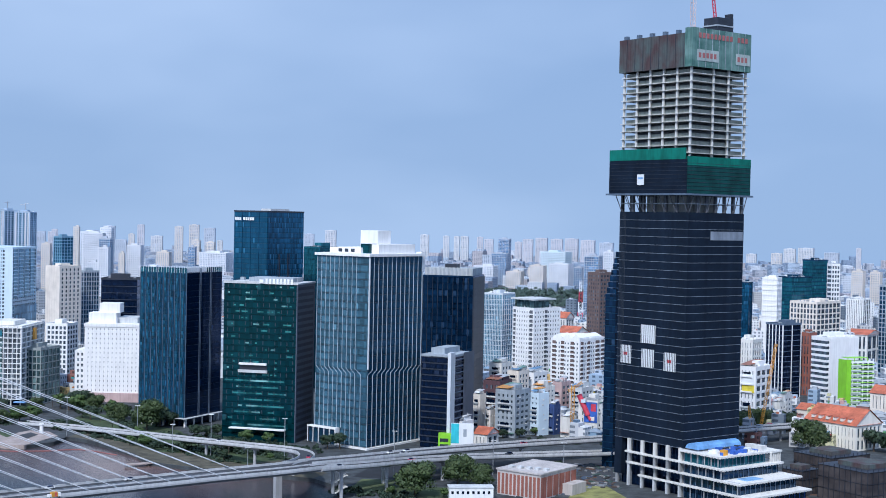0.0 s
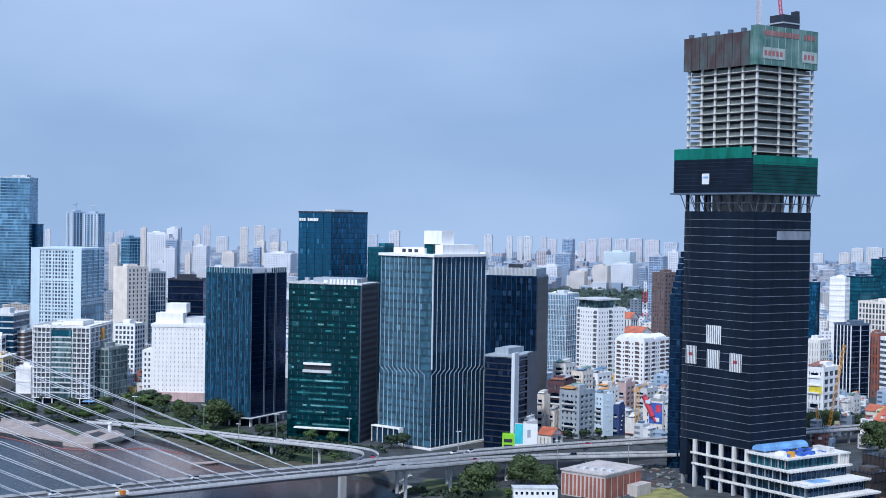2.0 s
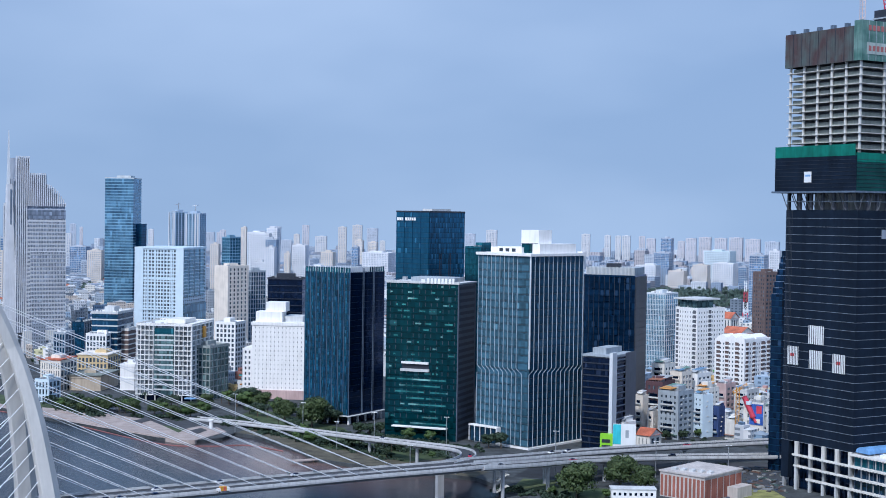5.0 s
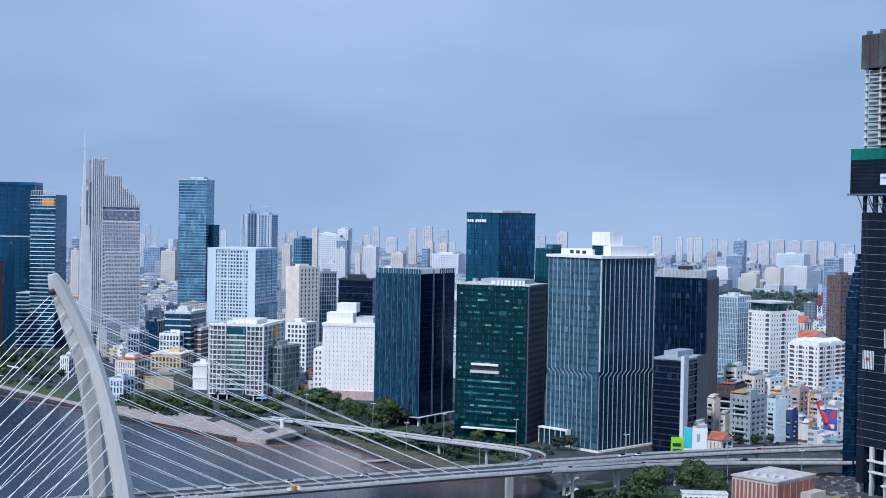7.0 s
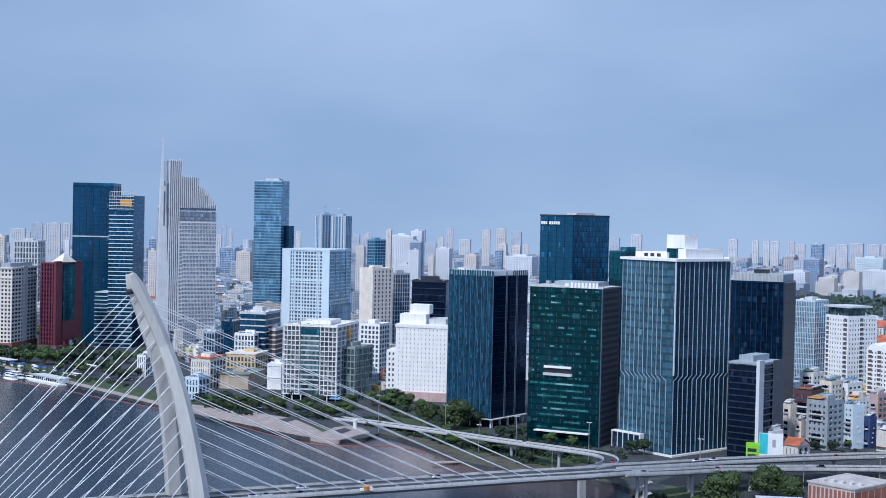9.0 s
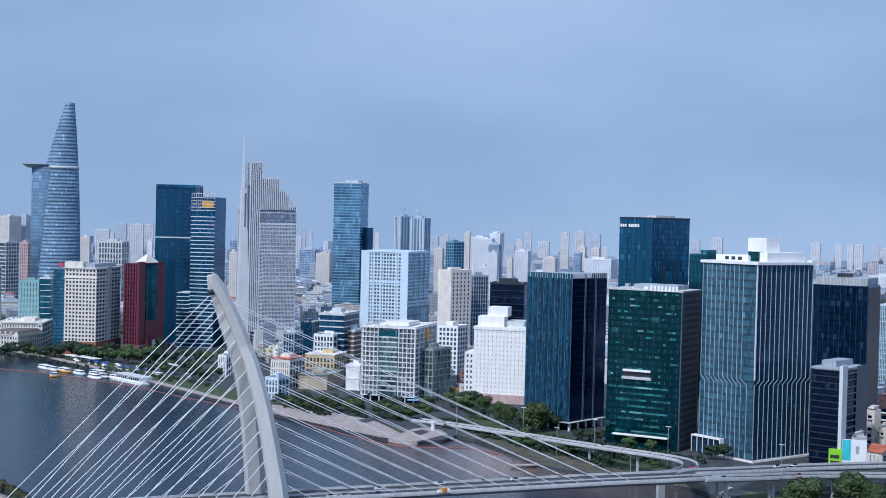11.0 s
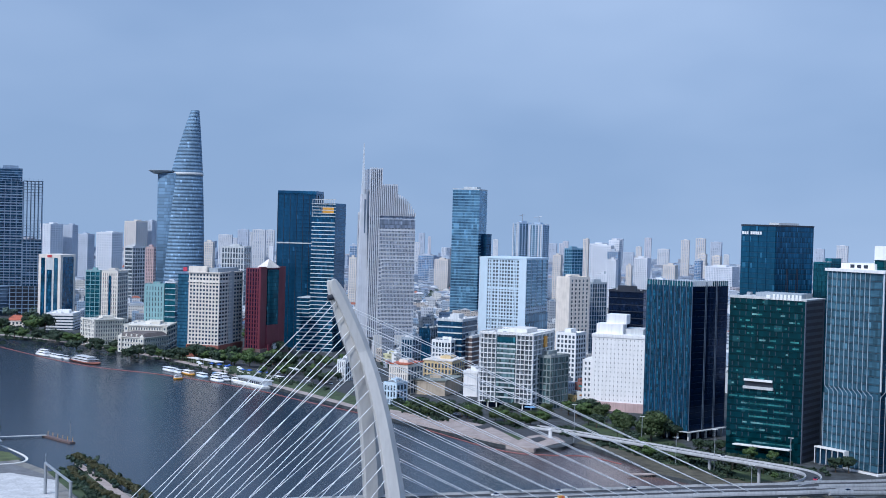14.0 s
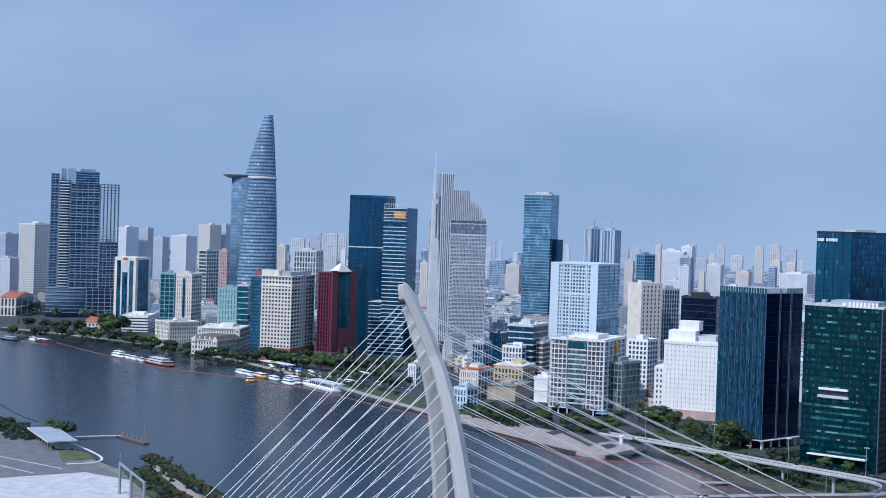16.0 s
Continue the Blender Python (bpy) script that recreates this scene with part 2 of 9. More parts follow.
# ---- helpers for building ----
def mesh_of(name, boxes, mat):
    """One mesh of axis-aligned boxes (x0, x1, y0, y1, z0, z1)."""
    v, f = [], []
    for x0, x1, y0, y1, z0, z1 in boxes:
        k = len(v)
        v += [(x0, y0, z0), (x1, y0, z0), (x1, y1, z0), (x0, y1, z0), (x0, y0, z1), (x1, y0, z1), (x1, y1, z1), (x0, y1, z1)]
        f += [(k, k + 3, k + 2, k + 1), (k + 4, k + 5, k + 6, k + 7), (k, k + 1, k + 5, k + 4), (k + 1, k + 2, k + 6, k + 5), (k + 2, k + 3, k + 7, k + 6), (k + 3, k, k + 4, k + 7)]
    me = bpy.data.meshes.new(name)
    me.from_pydata(v, [], f)
    me.materials.append(mat)
    return me


def raw(name, V, F, mat):
    me = bpy.data.meshes.new(name)
    me.from_pydata(V, [], F)
    me.materials.append(mat)
    return me


def put(name, me, parent=None, loc=(0, 0, 0), label="", rz=0.0):
    ob = new(name, me)
    ob.parent = parent
    ob.location = loc
    if rz:
        ob.rotation_euler = (0, 0, radians(rz))
    return tagged(ob, label)


def part(name, bm, mat, parent, label=""):
    """Links a bmesh as one mesh object under a thing or a part."""
    me = bpy.data.meshes.new(name)
    bm.to_mesh(me)
    bm.free()
    me.materials.append(mat)
    return put(name, me, parent, label=label)


def thing(name, label, category, x, y, z=0.0, ang=0.0, group="", kind=""):
    ob = new(name)
    ob.location, ob.rotation_euler = (x, y, z), (0, 0, radians(ang))
    return tagged(ob, label, category, group, kind)


def boxpart(name, parent, mat, b, label=""):
    return put(name, mesh_of(name, [b], mat), parent, label=label)


def storeys(root, length, depth, z0, z1, n, band, glass, wall, nl=0, nr=0, pier_w=0.6, inset=0.35, pier=None, joined=False, x_off=0.0, y_off=0.0):
    """Stacks n storeys in the box x -length..0, y 0..depth: a strip of glazing and a spandrel each, and piers on the four faces."""
    fh = (z1 - z0) / n
    X0, X1, Y0, Y1 = x_off - length, x_off, y_off, y_off + depth
    gl = (X0 + inset, X1 - inset, Y0 + inset, Y1 - inset)
    pier = pier or wall
    piers = []
    for count, along in ((nl, "x"), (nr, "y")):
        for i in range(count + 1) if count else ():
            if along == "x":
                c = X0 + pier_w / 2 + (length - pier_w) * i / count
                piers += [(c - pier_w / 2, c + pier_w / 2, Y0 - 0.04, Y0 + inset + 0.2), (c - pier_w / 2, c + pier_w / 2, Y1 - inset - 0.2, Y1 + 0.04)]
            else:
                c = Y0 + pier_w / 2 + (depth - pier_w) * i / count
                piers += [(X1 - inset - 0.2, X1 + 0.05, c - pier_w / 2, c + pier_w / 2), (X0 - 0.05, X0 + inset + 0.2, c - pier_w / 2, c + pier_w / 2)]
    if joined:
        put("glazing", mesh_of("glazing", [(*gl, z0, z1)], glass), root)
        frame_ = [(X0, X1, Y0, Y1, z0 + k * fh - (band / 2 if k else 0), z0 + k * fh + band / 2) for k in range(n + 1)]
        if pier is wall:
            frame_ += [(*p_, z0, z1) for p_ in piers]
        elif piers:
            tagged(put("pier_frame", mesh_of("pier_frame", [(*p_, z0, z1) for p_ in piers], pier), root), kind="stuff")
        tagged(put("facade_frame", mesh_of("facade_frame", frame_, wall), root), kind="stuff")
        return fh
    g = mesh_of("glazing", [(*gl, band / 2, fh - band / 2)], glass)
    s = mesh_of("spandrel", [(X0, X1, Y0, Y1, -band / 2, band / 2)], wall)
    for k in range(n):
        put("glazing", g, root, (0, 0, z0 + k * fh))
    for k in range(n + 1):
        put("spandrel", s, root, (0, 0, z0 + k * fh))
    for p_ in piers[: 150]:
        put("pier", mesh_of("pier", [(*p_, z0, z1)], pier), root)
    return fh


def roof_set(root, length, depth, z, mat, plant=True, parapet=1.1, seed=1, x_off=0.0, y_off=0.0, plant_mat=None):
    """Parapet, plant room, tanks and ducts on a flat roof."""
    rnd = random.Random(seed)
    X0, X1, Y0, Y1, t = x_off - length, x_off, y_off, y_off + depth, 0.3
    put("parapet", mesh_of("parapet", [(X0, X1, Y0, Y0 + t, z, z + parapet), (X0, X1, Y1 - t, Y1, z, z + parapet), (X0, X0 + t, Y0 + t, Y1 - t, z, z + parapet), (X1 - t, X1, Y0 + t, Y1 - t, z, z + parapet)], mat), root)
    if not plant:
        return
    w, d = length * rnd.uniform(0.3, 0.5), depth * rnd.uniform(0.3, 0.5)
    cx, cy = x_off - length * rnd.uniform(0.4, 0.6), y_off + depth * rnd.uniform(0.45, 0.6)
    boxpart("plant_room", root, plant_mat or mat, (cx - w / 2, cx + w / 2, cy - d / 2, cy + d / 2, z, z + rnd.uniform(3, 4.5)))
    for _ in range(4):
        a, b_ = rnd.uniform(X0 + 2, X1 - 4), rnd.uniform(Y0 + 2, Y1 - 4)
        boxpart("cooling_unit", root, STEEL, (a, a + rnd.uniform(1.2, 3), b_, b_ + rnd.uniform(1.2, 3), z, z + rnd.uniform(1, 2.2)))


def clutter(root, length, depth, z, seed):
    """Tanks, ducts, railings and small sheds on a roof, as one joined part."""
    g = random.Random(seed * 7 + 3)
    boxes = []
    for _ in range(16):
        a, b_, w, d = g.uniform(-length + 1, -3), g.uniform(1, max(1.5, depth - 3)), g.uniform(0.5, 2.6), g.uniform(0.5, 2.6)
        boxes.append((a, a + w, b_, b_ + d, z, z + g.uniform(0.5, 2.4)))
    for _ in range(3):
        a, b_ = g.uniform(-length + 1, -1), g.uniform(1, max(1.5, depth - 1))
        boxes.append((a, a + 0.12, b_, b_ + 0.12, z, z + g.uniform(2.5, 5)))
    tagged(put("roof_clutter", mesh_of("roof_clutter", boxes, g.choice((LGREY, STEEL, GREY, WHITE))), root), kind="stuff")


def tower(name, label, category, spec, n, band, glass, wall, nl=0, nr=0, pier_w=0.6, pier=None, joined=False, inset=0.35, plant=True, z0=0.0, roof=None, seed=1):
    x, y, ang, length, depth, h = spec
    root = thing(name, label, category, x, y, 0, ang)
    storeys(root, length, depth, z0, h, n, band, glass, wall, nl, nr, pier_w, inset, pier, joined)
    roof_set(root, length, depth, h + band / 2, roof or wall, plant, seed=seed)
    return root


# ---- ground, river ----
def sheet(name, pts, z, mat, label, category, deep=0.0):
    bm = bmesh.new()
    vs = [bm.verts.new((x, y, z)) for x, y in pts]
    f = bm.faces.new(vs)
    if f.normal.z < 0:
        f.normal_flip()
    if deep:
        r = bmesh.ops.extrude_face_region(bm, geom=[f])
        for e in r["geom"]:
            if isinstance(e, bmesh.types.BMVert):
                e.co.z -= deep
    bmesh.ops.triangulate(bm, faces=[f_ for f_ in bm.faces if len(f_.verts) > 4])
    bmesh.ops.recalc_face_normals(bm, faces=bm.faces)
    ob = part(name, bm, mat, None)
    return tagged(ob, label, category, kind="structure")


GROUND = paint("city_ground", (0.048, 0.056, 0.062), rough=0.95, stain=0.4, spread=0.55)
THU = paint("park_ground", (0.20, 0.195, 0.18), rough=0.95, stain=0.2, spread=0.25)
BANK = [(-2600, 1500), (-1500, 1360), (-1124, 1295), (-879, 1232), (-688, 1135), (-489.8, 988.5), (-362.5, 890.6), (-269.6, 828.0), (-244.0, 820.7), (-231.0, 836.0), (-229.0, 856.0), (-216.0, 849.0), (-198.0, 829.0), (-174.0, 800.0), (-162.0, 776.0), (-140.0, 764.0), (-112.0, 750.0), (-86.0, 743.0), (-65.0, 735.0), (-52.0, 716.0), (-47.9, 690.0), (-25, 640), (0, 560), (40, 300), (120, -300), (120, -3000)]
sheet("ground", BANK + [(4800, -3000), (4800, 4800), (-4800, 4800), (-4800, 1900)], 0.0, GROUND, "grey city ground and streets behind the river bank", "ground", deep=4)
sheet("ground_opposite", [(-2600, 1100), (-1500, 980), (-643, 743), (-511, 653), (-426, 605), (-371, 584), (-300, 520), (-250, 470), (-180, 380), (-150, 200), (-140, -3000), (-4800, -3000), (-4800, 1500)], 0.0, THU, "pale paved riverside ground opposite the city", "ground", deep=4)
sheet("water", [(-4850, -3050), (4850, -3050), (4850, 4850), (-4850, 4850)], -2.0, WATER, "brown-grey slow river water with dull reflections", "water")

NET = paint("black_netting", (0.008, 0.0155, 0.030), rough=0.85, stain=0.15, spread=0.3, shine=0.12)
NET_GREEN = paint("green_netting", (0.008, 0.15, 0.115), rough=0.8, stain=0.3, spread=0.3, shine=0.2)
NET_DKGREEN = paint("dark_green_netting", (0.008, 0.055, 0.055), rough=0.85, stain=0.3, spread=0.3, shine=0.15)
NET_BROWN = two_tone("brown_screen", (0.085, 0.058, 0.062), (0.095, 0.125, 0.125), scale=(0.12, 0.12, 0.10))
SCREEN_GREEN = two_tone("green_screen", (0.075, 0.17, 0.155), (0.17, 0.29, 0.27), scale=(0.12, 0.12, 0.14))
EDGE = paint("floor_edge_steel", (0.21, 0.245, 0.30), rough=0.6, spread=0.3)
BANNER = paint("white_banner", (0.75, 0.78, 0.80), rough=0.6, stain=0.1, spread=0.05)
SIGN_RED = paint("red_print", (0.50, 0.05, 0.06), rough=0.6, stain=0.1)
SIGN_WHITE = paint("white_letters", (0.85, 0.86, 0.87), rough=0.5, stain=0.05, spread=0.03)
BLUE_SHEET = paint("blue_tarpaulin", (0.04, 0.12, 0.45), rough=0.5, spread=0.3)
SKY_SHEET = paint("pale_blue_canopy", (0.22, 0.42, 0.70), rough=0.4, spread=0.3)
CRANE_YELLOW = paint("crane_yellow", (0.62, 0.30, 0.04), rough=0.5, spread=0.2)
CRANE_RED = paint("crane_red", (0.55, 0.05, 0.09), rough=0.5)
SLATE_DARK = paint("dark_slate_tape", (0.022, 0.031, 0.047), rough=0.7)
MASONRY_PALE = paint("pale_grey_green_render", (0.30, 0.34, 0.34), stain=0.35, spread=0.2)
MASONRY = paint("grey_green_blockwork", (0.20, 0.225, 0.205), stain=0.4, spread=0.25)
SLATE = paint("slate_blue_metal", (0.10, 0.14, 0.20), rough=0.5)
# Concrete darkened for shade inside open floors; dark struts use it too.
SHADE_CONC = paint("shade_dark_concrete", (0.11, 0.12, 0.14), stain=0.4, spread=0.2)
CRANE_PALE = paint("pale_red_steel", (0.58, 0.42, 0.38), rough=0.5)
PRINT_RED = paint("faded_red_print", (0.36, 0.12, 0.12), rough=0.7, stain=0.3)
FADED = paint("faded_green_banner", (0.36, 0.43, 0.42), rough=0.7, stain=0.35, spread=0.2)
WHITE_DULL = paint("off_white_render", (0.70, 0.69, 0.66), stain=0.4, spread=0.08)


MID_CONC = paint("site_concrete", (0.30, 0.31, 0.32), stain=0.45, spread=0.2)


def beam(a, b, r, n=6):
    """Vertices and faces of a straight round bar from a to b."""
    a, b = Vector(a), Vector(b)
    q = (b - a).to_track_quat("Z", "Y")
    v = [p + q @ Vector((r * math.cos(2 * math.pi * k / n), r * math.sin(2 * math.pi * k / n), 0)) for p in (a, b) for k in range(n)]
    f = [(k, (k + 1) % n, n + (k + 1) % n, n + k) for k in range(n)] + [tuple(range(n - 1, -1, -1)), tuple(range(n, 2 * n))]
    return v, f


def bars(name, list_, mat, parent, n=6, label=""):
    """One mesh of round bars (a, b, radius)."""
    V, F = [], []
    for a, b, r in list_:
        v, f = beam(a, b, r, n)
        F += [tuple(i + len(V) for i in g) for g in f]
        V += v
    me = bpy.data.meshes.new(name)
    me.from_pydata(V, [], F)
    me.materials.append(mat)
    return put(name, me, parent, label=label)


def lattice_mast(name, parent, mat, a, b, w, steps, r=0.12):
    """A square lattice boom from a to b, as one part."""
    a, b = Vector(a), Vector(b)
    q = (b - a).to_track_quat("Z", "Y")
    c = [q @ Vector((sx * w / 2, sy * w / 2, 0)) for sx, sy in ((-1, -1), (1, -1), (1, 1), (-1, 1))]
    out = [(a + k, b + k, r) for k in c]
    for i in range(steps):
        p, n_ = a.lerp(b, i / steps), a.lerp(b, (i + 1) / steps)
        for k in range(4):
            out.append((p + c[k], n_ + c[(k + 1) % 4], r * 0.6))
    return bars(name, out, mat, parent, 4)


# ---- the tower under construction ----
def marina():
    x, y, ang, L, D, h = (123.6, 705.7, -53.0, 49.1, 42.0, 144.2)
    root = thing("tower_under_construction", "tall unfinished tower, black netting below, bare concrete floors above", "tower", x, y, 0, ang)
    z_net = 24.6
    n = 28
    fh = (h - z_net) / n
    body = mesh_of("netting_panel", [(-L, 0, 0, D, 0.0, fh)], NET)
    rim = mesh_of("floor_edge", [(-L - 0.12, 0.12, -0.12, D + 0.12, -0.095, 0.095)], EDGE)
    for k in range(n):
        put("netting_panel", body, root, (0, 0, z_net + k * fh))
        put("floor_edge", rim, root, (0, 0, z_net + k * fh))
    seam = mesh_of("netting_seam", [(-0.09, 0.09, -0.14, 0, z_net, h)], SLATE_DARK)
    for i in range(1, 6):
        put("netting_seam", seam, root, (-L + i * 0.9, 0, 0))
    boxpart("louvre_band", root, EDGE, (0, 0.2, D * 0.4, D * 0.98, h - 14, h - 9.5))
    # lifted netting at the back of the river face, columns and beams below it
    boxpart("netting_skirt", root, NET, (-L, -L + 5.2, 0, D, 5.0, z_net))
    boxpart("lobby_core", root, G_BLACK, (-L + 3, -3, 3, D - 3, 0, z_net))
    col = mesh_of("column", [(-0.75, 0.75, -0.75, 0.75, 0, z_net)], MID_CONC)
    for i in range(6):
        put("column", col, root, (-L + 1.6 + (L - 2.6) * i / 5, 0.9, 0))
        put("column", col, root, (-0.9, 0.9 + (D - 1.8) * i / 5, 0))
    # banners on the netting
    for (u, z, w, hh, ink) in ((-26.0, 80.6, 10.4, 9.5, LGREY), (-42.0, 68.9, 7.7, 9.5, SIGN_RED), (-26.0, 68.0, 8.8, 9.5, DARK), (-10.3, 67.4, 8.2, 9.5, SIGN_RED)):
        b = boxpart("banner", root, BANNER, (u - w / 2, u + w / 2, -0.30, -0.20, z - hh / 2, z + hh / 2), "white printed banner strapped over the netting")
        if ink is SIGN_RED:
            boxpart("print", b, ink, (u - w * 0.22, u + w * 0.16, -0.33, -0.30, z - hh * 0.05, z + hh * 0.12))
        for k in range(7):
            c = u - w / 2 + w * (k + 0.5) / 7
            boxpart("strap", b, DARK, (c - 0.2, c + 0.2, -0.36, -0.33, z - hh / 2, z + hh / 2))
    # open storey with raking struts, carrying the scaffold
    z1 = 153.1
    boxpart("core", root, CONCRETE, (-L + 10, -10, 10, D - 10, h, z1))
    # Columns carry the open storey's shade in their colour.
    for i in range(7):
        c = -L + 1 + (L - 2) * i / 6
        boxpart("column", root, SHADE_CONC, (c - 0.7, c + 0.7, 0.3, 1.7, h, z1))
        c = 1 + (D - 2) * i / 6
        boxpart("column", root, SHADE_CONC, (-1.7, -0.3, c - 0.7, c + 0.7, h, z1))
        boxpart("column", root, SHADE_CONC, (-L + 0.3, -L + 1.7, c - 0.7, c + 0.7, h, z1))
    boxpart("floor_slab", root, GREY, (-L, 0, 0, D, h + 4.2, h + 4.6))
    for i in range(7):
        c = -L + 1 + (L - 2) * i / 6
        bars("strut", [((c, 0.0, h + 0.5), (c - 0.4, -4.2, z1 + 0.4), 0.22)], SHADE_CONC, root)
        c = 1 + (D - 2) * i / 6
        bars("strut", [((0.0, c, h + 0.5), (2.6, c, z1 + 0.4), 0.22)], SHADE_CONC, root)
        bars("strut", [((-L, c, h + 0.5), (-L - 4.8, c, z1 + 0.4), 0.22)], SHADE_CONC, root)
    z2, z3 = 171.0, 176.7
    X0, X1, Y0, Y1 = -L - 4.6, 2.0, -4.0, D + 2.0
    boxpart("scaffold_platform", root, SLATE, (X0 - 1.2, X1 + 1.2, Y0 - 1.2, Y1 + 1.2, z1 - 0.3, z1 + 0.6))
    t = 0.4
    boxpart("scaffold_net", root, NET, (X0, X1, Y0, Y0 + t, z1 + 0.6, z2), "dark netting on scaffold")
    boxpart("scaffold_net", root, NET_DKGREEN, (X1 - t, X1, Y0 + t, Y1, z1 + 0.6, z2 - 3), "dark green netting on scaffold")
    boxpart("scaffold_net", root, NET, (X0, X0 + t, Y0 + t, Y1, z1 + 0.6, z2))
    boxpart("scaffold_net", root, NET, (X0 + t, X1 - t, Y1 - t, Y1, z1 + 0.6, z2))
    boxpart("net_top", root, NET_GREEN, (X0, X1 - 1, Y0 - 0.1, Y0 + t, z2, z3), "bright green net strip")
    boxpart("net_top", root, NET_GREEN, (X1 - t, X1 + 0.1, Y0 + t, Y1, z2 - 3, z2 + 1.5), "bright green net strip")
    boxpart("net_top", root, NET_GREEN, (X0 - 0.1, X0 + t, Y0 + t, Y1, z2, z3))
    for k in range(1, 9):
        zz = z1 + 0.6 + (z2 - z1 - 0.6) * k / 9
        boxpart("scaffold_rail", root, DARK, (X0 - 0.12, X1, Y0 - 0.14, Y0, zz - 0.08, zz + 0.08))
        boxpart("scaffold_rail", root, DARK, (X1, X1 + 0.14, Y0 + 0.2, Y1, zz - 0.08, zz + 0.08))
    boxpart("deck", root, GREY, (X0 + t, X1 - t, Y0 + t, Y1 - t, z1 + 0.6, z1 + 0.9))
    b = boxpart("banner", root, BANNER, (-L + 16.5, -L + 21.5, Y0 - 0.3, Y0 - 0.15, z1 + 5, z1 + 10.5), "small white banner")
    boxpart("print", b, SKY_SHEET, (-L + 17.2, -L + 20.8, Y0 - 0.33, Y0 - 0.3, z1 + 8, z1 + 9))
    # bare concrete storeys
    za, zb = z1 + 1.0, 218.7
    m = 16
    f2 = (zb - za) / m
    slab = mesh_of("floor_slab", [(-L - 0.6, 0.6, -0.6, D + 0.6, -0.10, 0.18)], PALE_CONC)
    # Inner walls are toned dark for the shade deep in the floors.
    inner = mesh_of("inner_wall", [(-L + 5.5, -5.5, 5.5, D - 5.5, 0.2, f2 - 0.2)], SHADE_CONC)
    infill = mesh_of("infill_wall", [(-L + 1.6, -1.6, 1.6, 1.85, 0.2, f2 * 0.55), (-1.85, -1.6, 1.85, D - 1.6, 0.2, f2 * 0.55), (-L + 1.6, -L + 1.85, 1.85, D - 1.6, 0.2, f2 * 0.55)], MASONRY)
    col = mesh_of("column", [(-0.5, 0.5, -0.5, 0.5, 0.2, f2 - 0.2)], PALE_CONC)
    pos = [(-L + 0.7 + (L - 1.4) * i / 5, 0.7) for i in range(6)] + [(-0.7, 0.7 + (D - 1.4) * f) for f in (0.40, 0.68, 1.0)] + [(-L + 0.7, 0.7 + (D - 1.4) * i / 4) for i in range(1, 5)]
    for k in range(m):
        put("floor_slab", slab, root, (0, 0, za + k * f2))
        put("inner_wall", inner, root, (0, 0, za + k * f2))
        put("infill_wall", infill, root, (0, 0, za + k * f2))
        for px, py in pos:
            put("column", col, root, (px, py, za + k * f2))
    # climbing screens round the top
    z4 = 237.4
    X0, X1, Y0, Y1 = -L - 1.6, 1.4, -1.4, D + 0.8
    boxpart("screen", root, NET_BROWN, (X0, X1 - 5, Y0, Y0 + 0.4, zb - 1, z4 - 2.5), "brown climbing screen")
    boxpart("screen", root, SCREEN_GREEN, (X1 - 5, X1, Y0, Y0 + 0.4, zb - 1, z4), "green climbing screen")
    boxpart("screen", root, SCREEN_GREEN, (X1 - 0.4, X1, Y0 + 0.4, Y1, zb - 1, z4), "green climbing screen")
    boxpart("screen", root, NET_BROWN, (X0, X0 + 0.4, Y0 + 0.4, Y1, zb - 1, z4 - 2.5))
    boxpart("screen", root, NET_BROWN, (X0 + 0.4, X1 - 0.4, Y1 - 0.4, Y1, zb - 1, z4 - 2.5))
    boxpart("roof_deck", root, CONCRETE, (X0 + 0.4, X1 - 0.4, Y0 + 0.4, Y1 - 0.4, z4 - 7, z4 - 6.5))
    for k in range(1, 9):
        c = X0 + (X1 - X0) * k / 9
        boxpart("screen_frame", root, DARK, (c - 0.12, c + 0.12, Y0 - 0.12, Y0, zb - 1, z4 - 2.5))
        c = Y0 + (Y1 - Y0) * k / 9
        boxpart("screen_frame", root, GREY, (X1, X1 + 0.12, c - 0.12, c + 0.12, zb - 1, z4))
    zz = z4 - 5.0
    for k in range(13):
        if k not in (9,):
            c = 3 + (D - 6) * k / 12.4
            boxpart("letter_block", root, PRINT_RED, (X1 + 0.14, X1 + 0.2, c, c + 1.9, zz, zz + 2.6))
    for c, w in ((2.0, 16), (31, 11)):
        b = boxpart("banner", root, FADED, (X1 + 0.14, X1 + 0.2, c, c + w, zz - 11.5, zz - 5.8))
        for k in range(int(w / 3)):
            boxpart("print", b, PRINT_RED, (X1 + 0.2, X1 + 0.24, c + 1.2 + k * 2.8, c + 3.0 + k * 2.8, zz - 10, zz - 7.4))
    for k in range(5):
        c = X0 + 2 + (L - 8) * k / 4.4
        boxpart("formwork_post", root, SLATE, (c - 1.1, c + 1.1, 1, 3, z4 - 6.5, z4 - 0.2))
    f_ = boxpart("formwork_box", root, DARK, (-9, 0.2, 18, 30, z4 - 6.5, z4 + 7), "dark formwork box on the roof")
    boxpart("hoarding", f_, GREY, (-9.5, 0.5, 17.5, 30.5, z4 + 2.5, z4 + 3.2))
    boxpart("hoarding", f_, DARK, (-4, 0, 28, 30, z4 + 7, z4 + 9.5))
    lattice_mast("crane_mast", root, CRANE_PALE, (-13, 14, z4 - 6.5), (-13, 14, z4 + 34), 1.9, 18, 0.14)
    lattice_mast("crane_jib", root, CRANE_RED, (-5.0, 22, z4 + 7), (-8.5, 20, z4 + 40), 1.3, 16, 0.16)
    return root


marina()


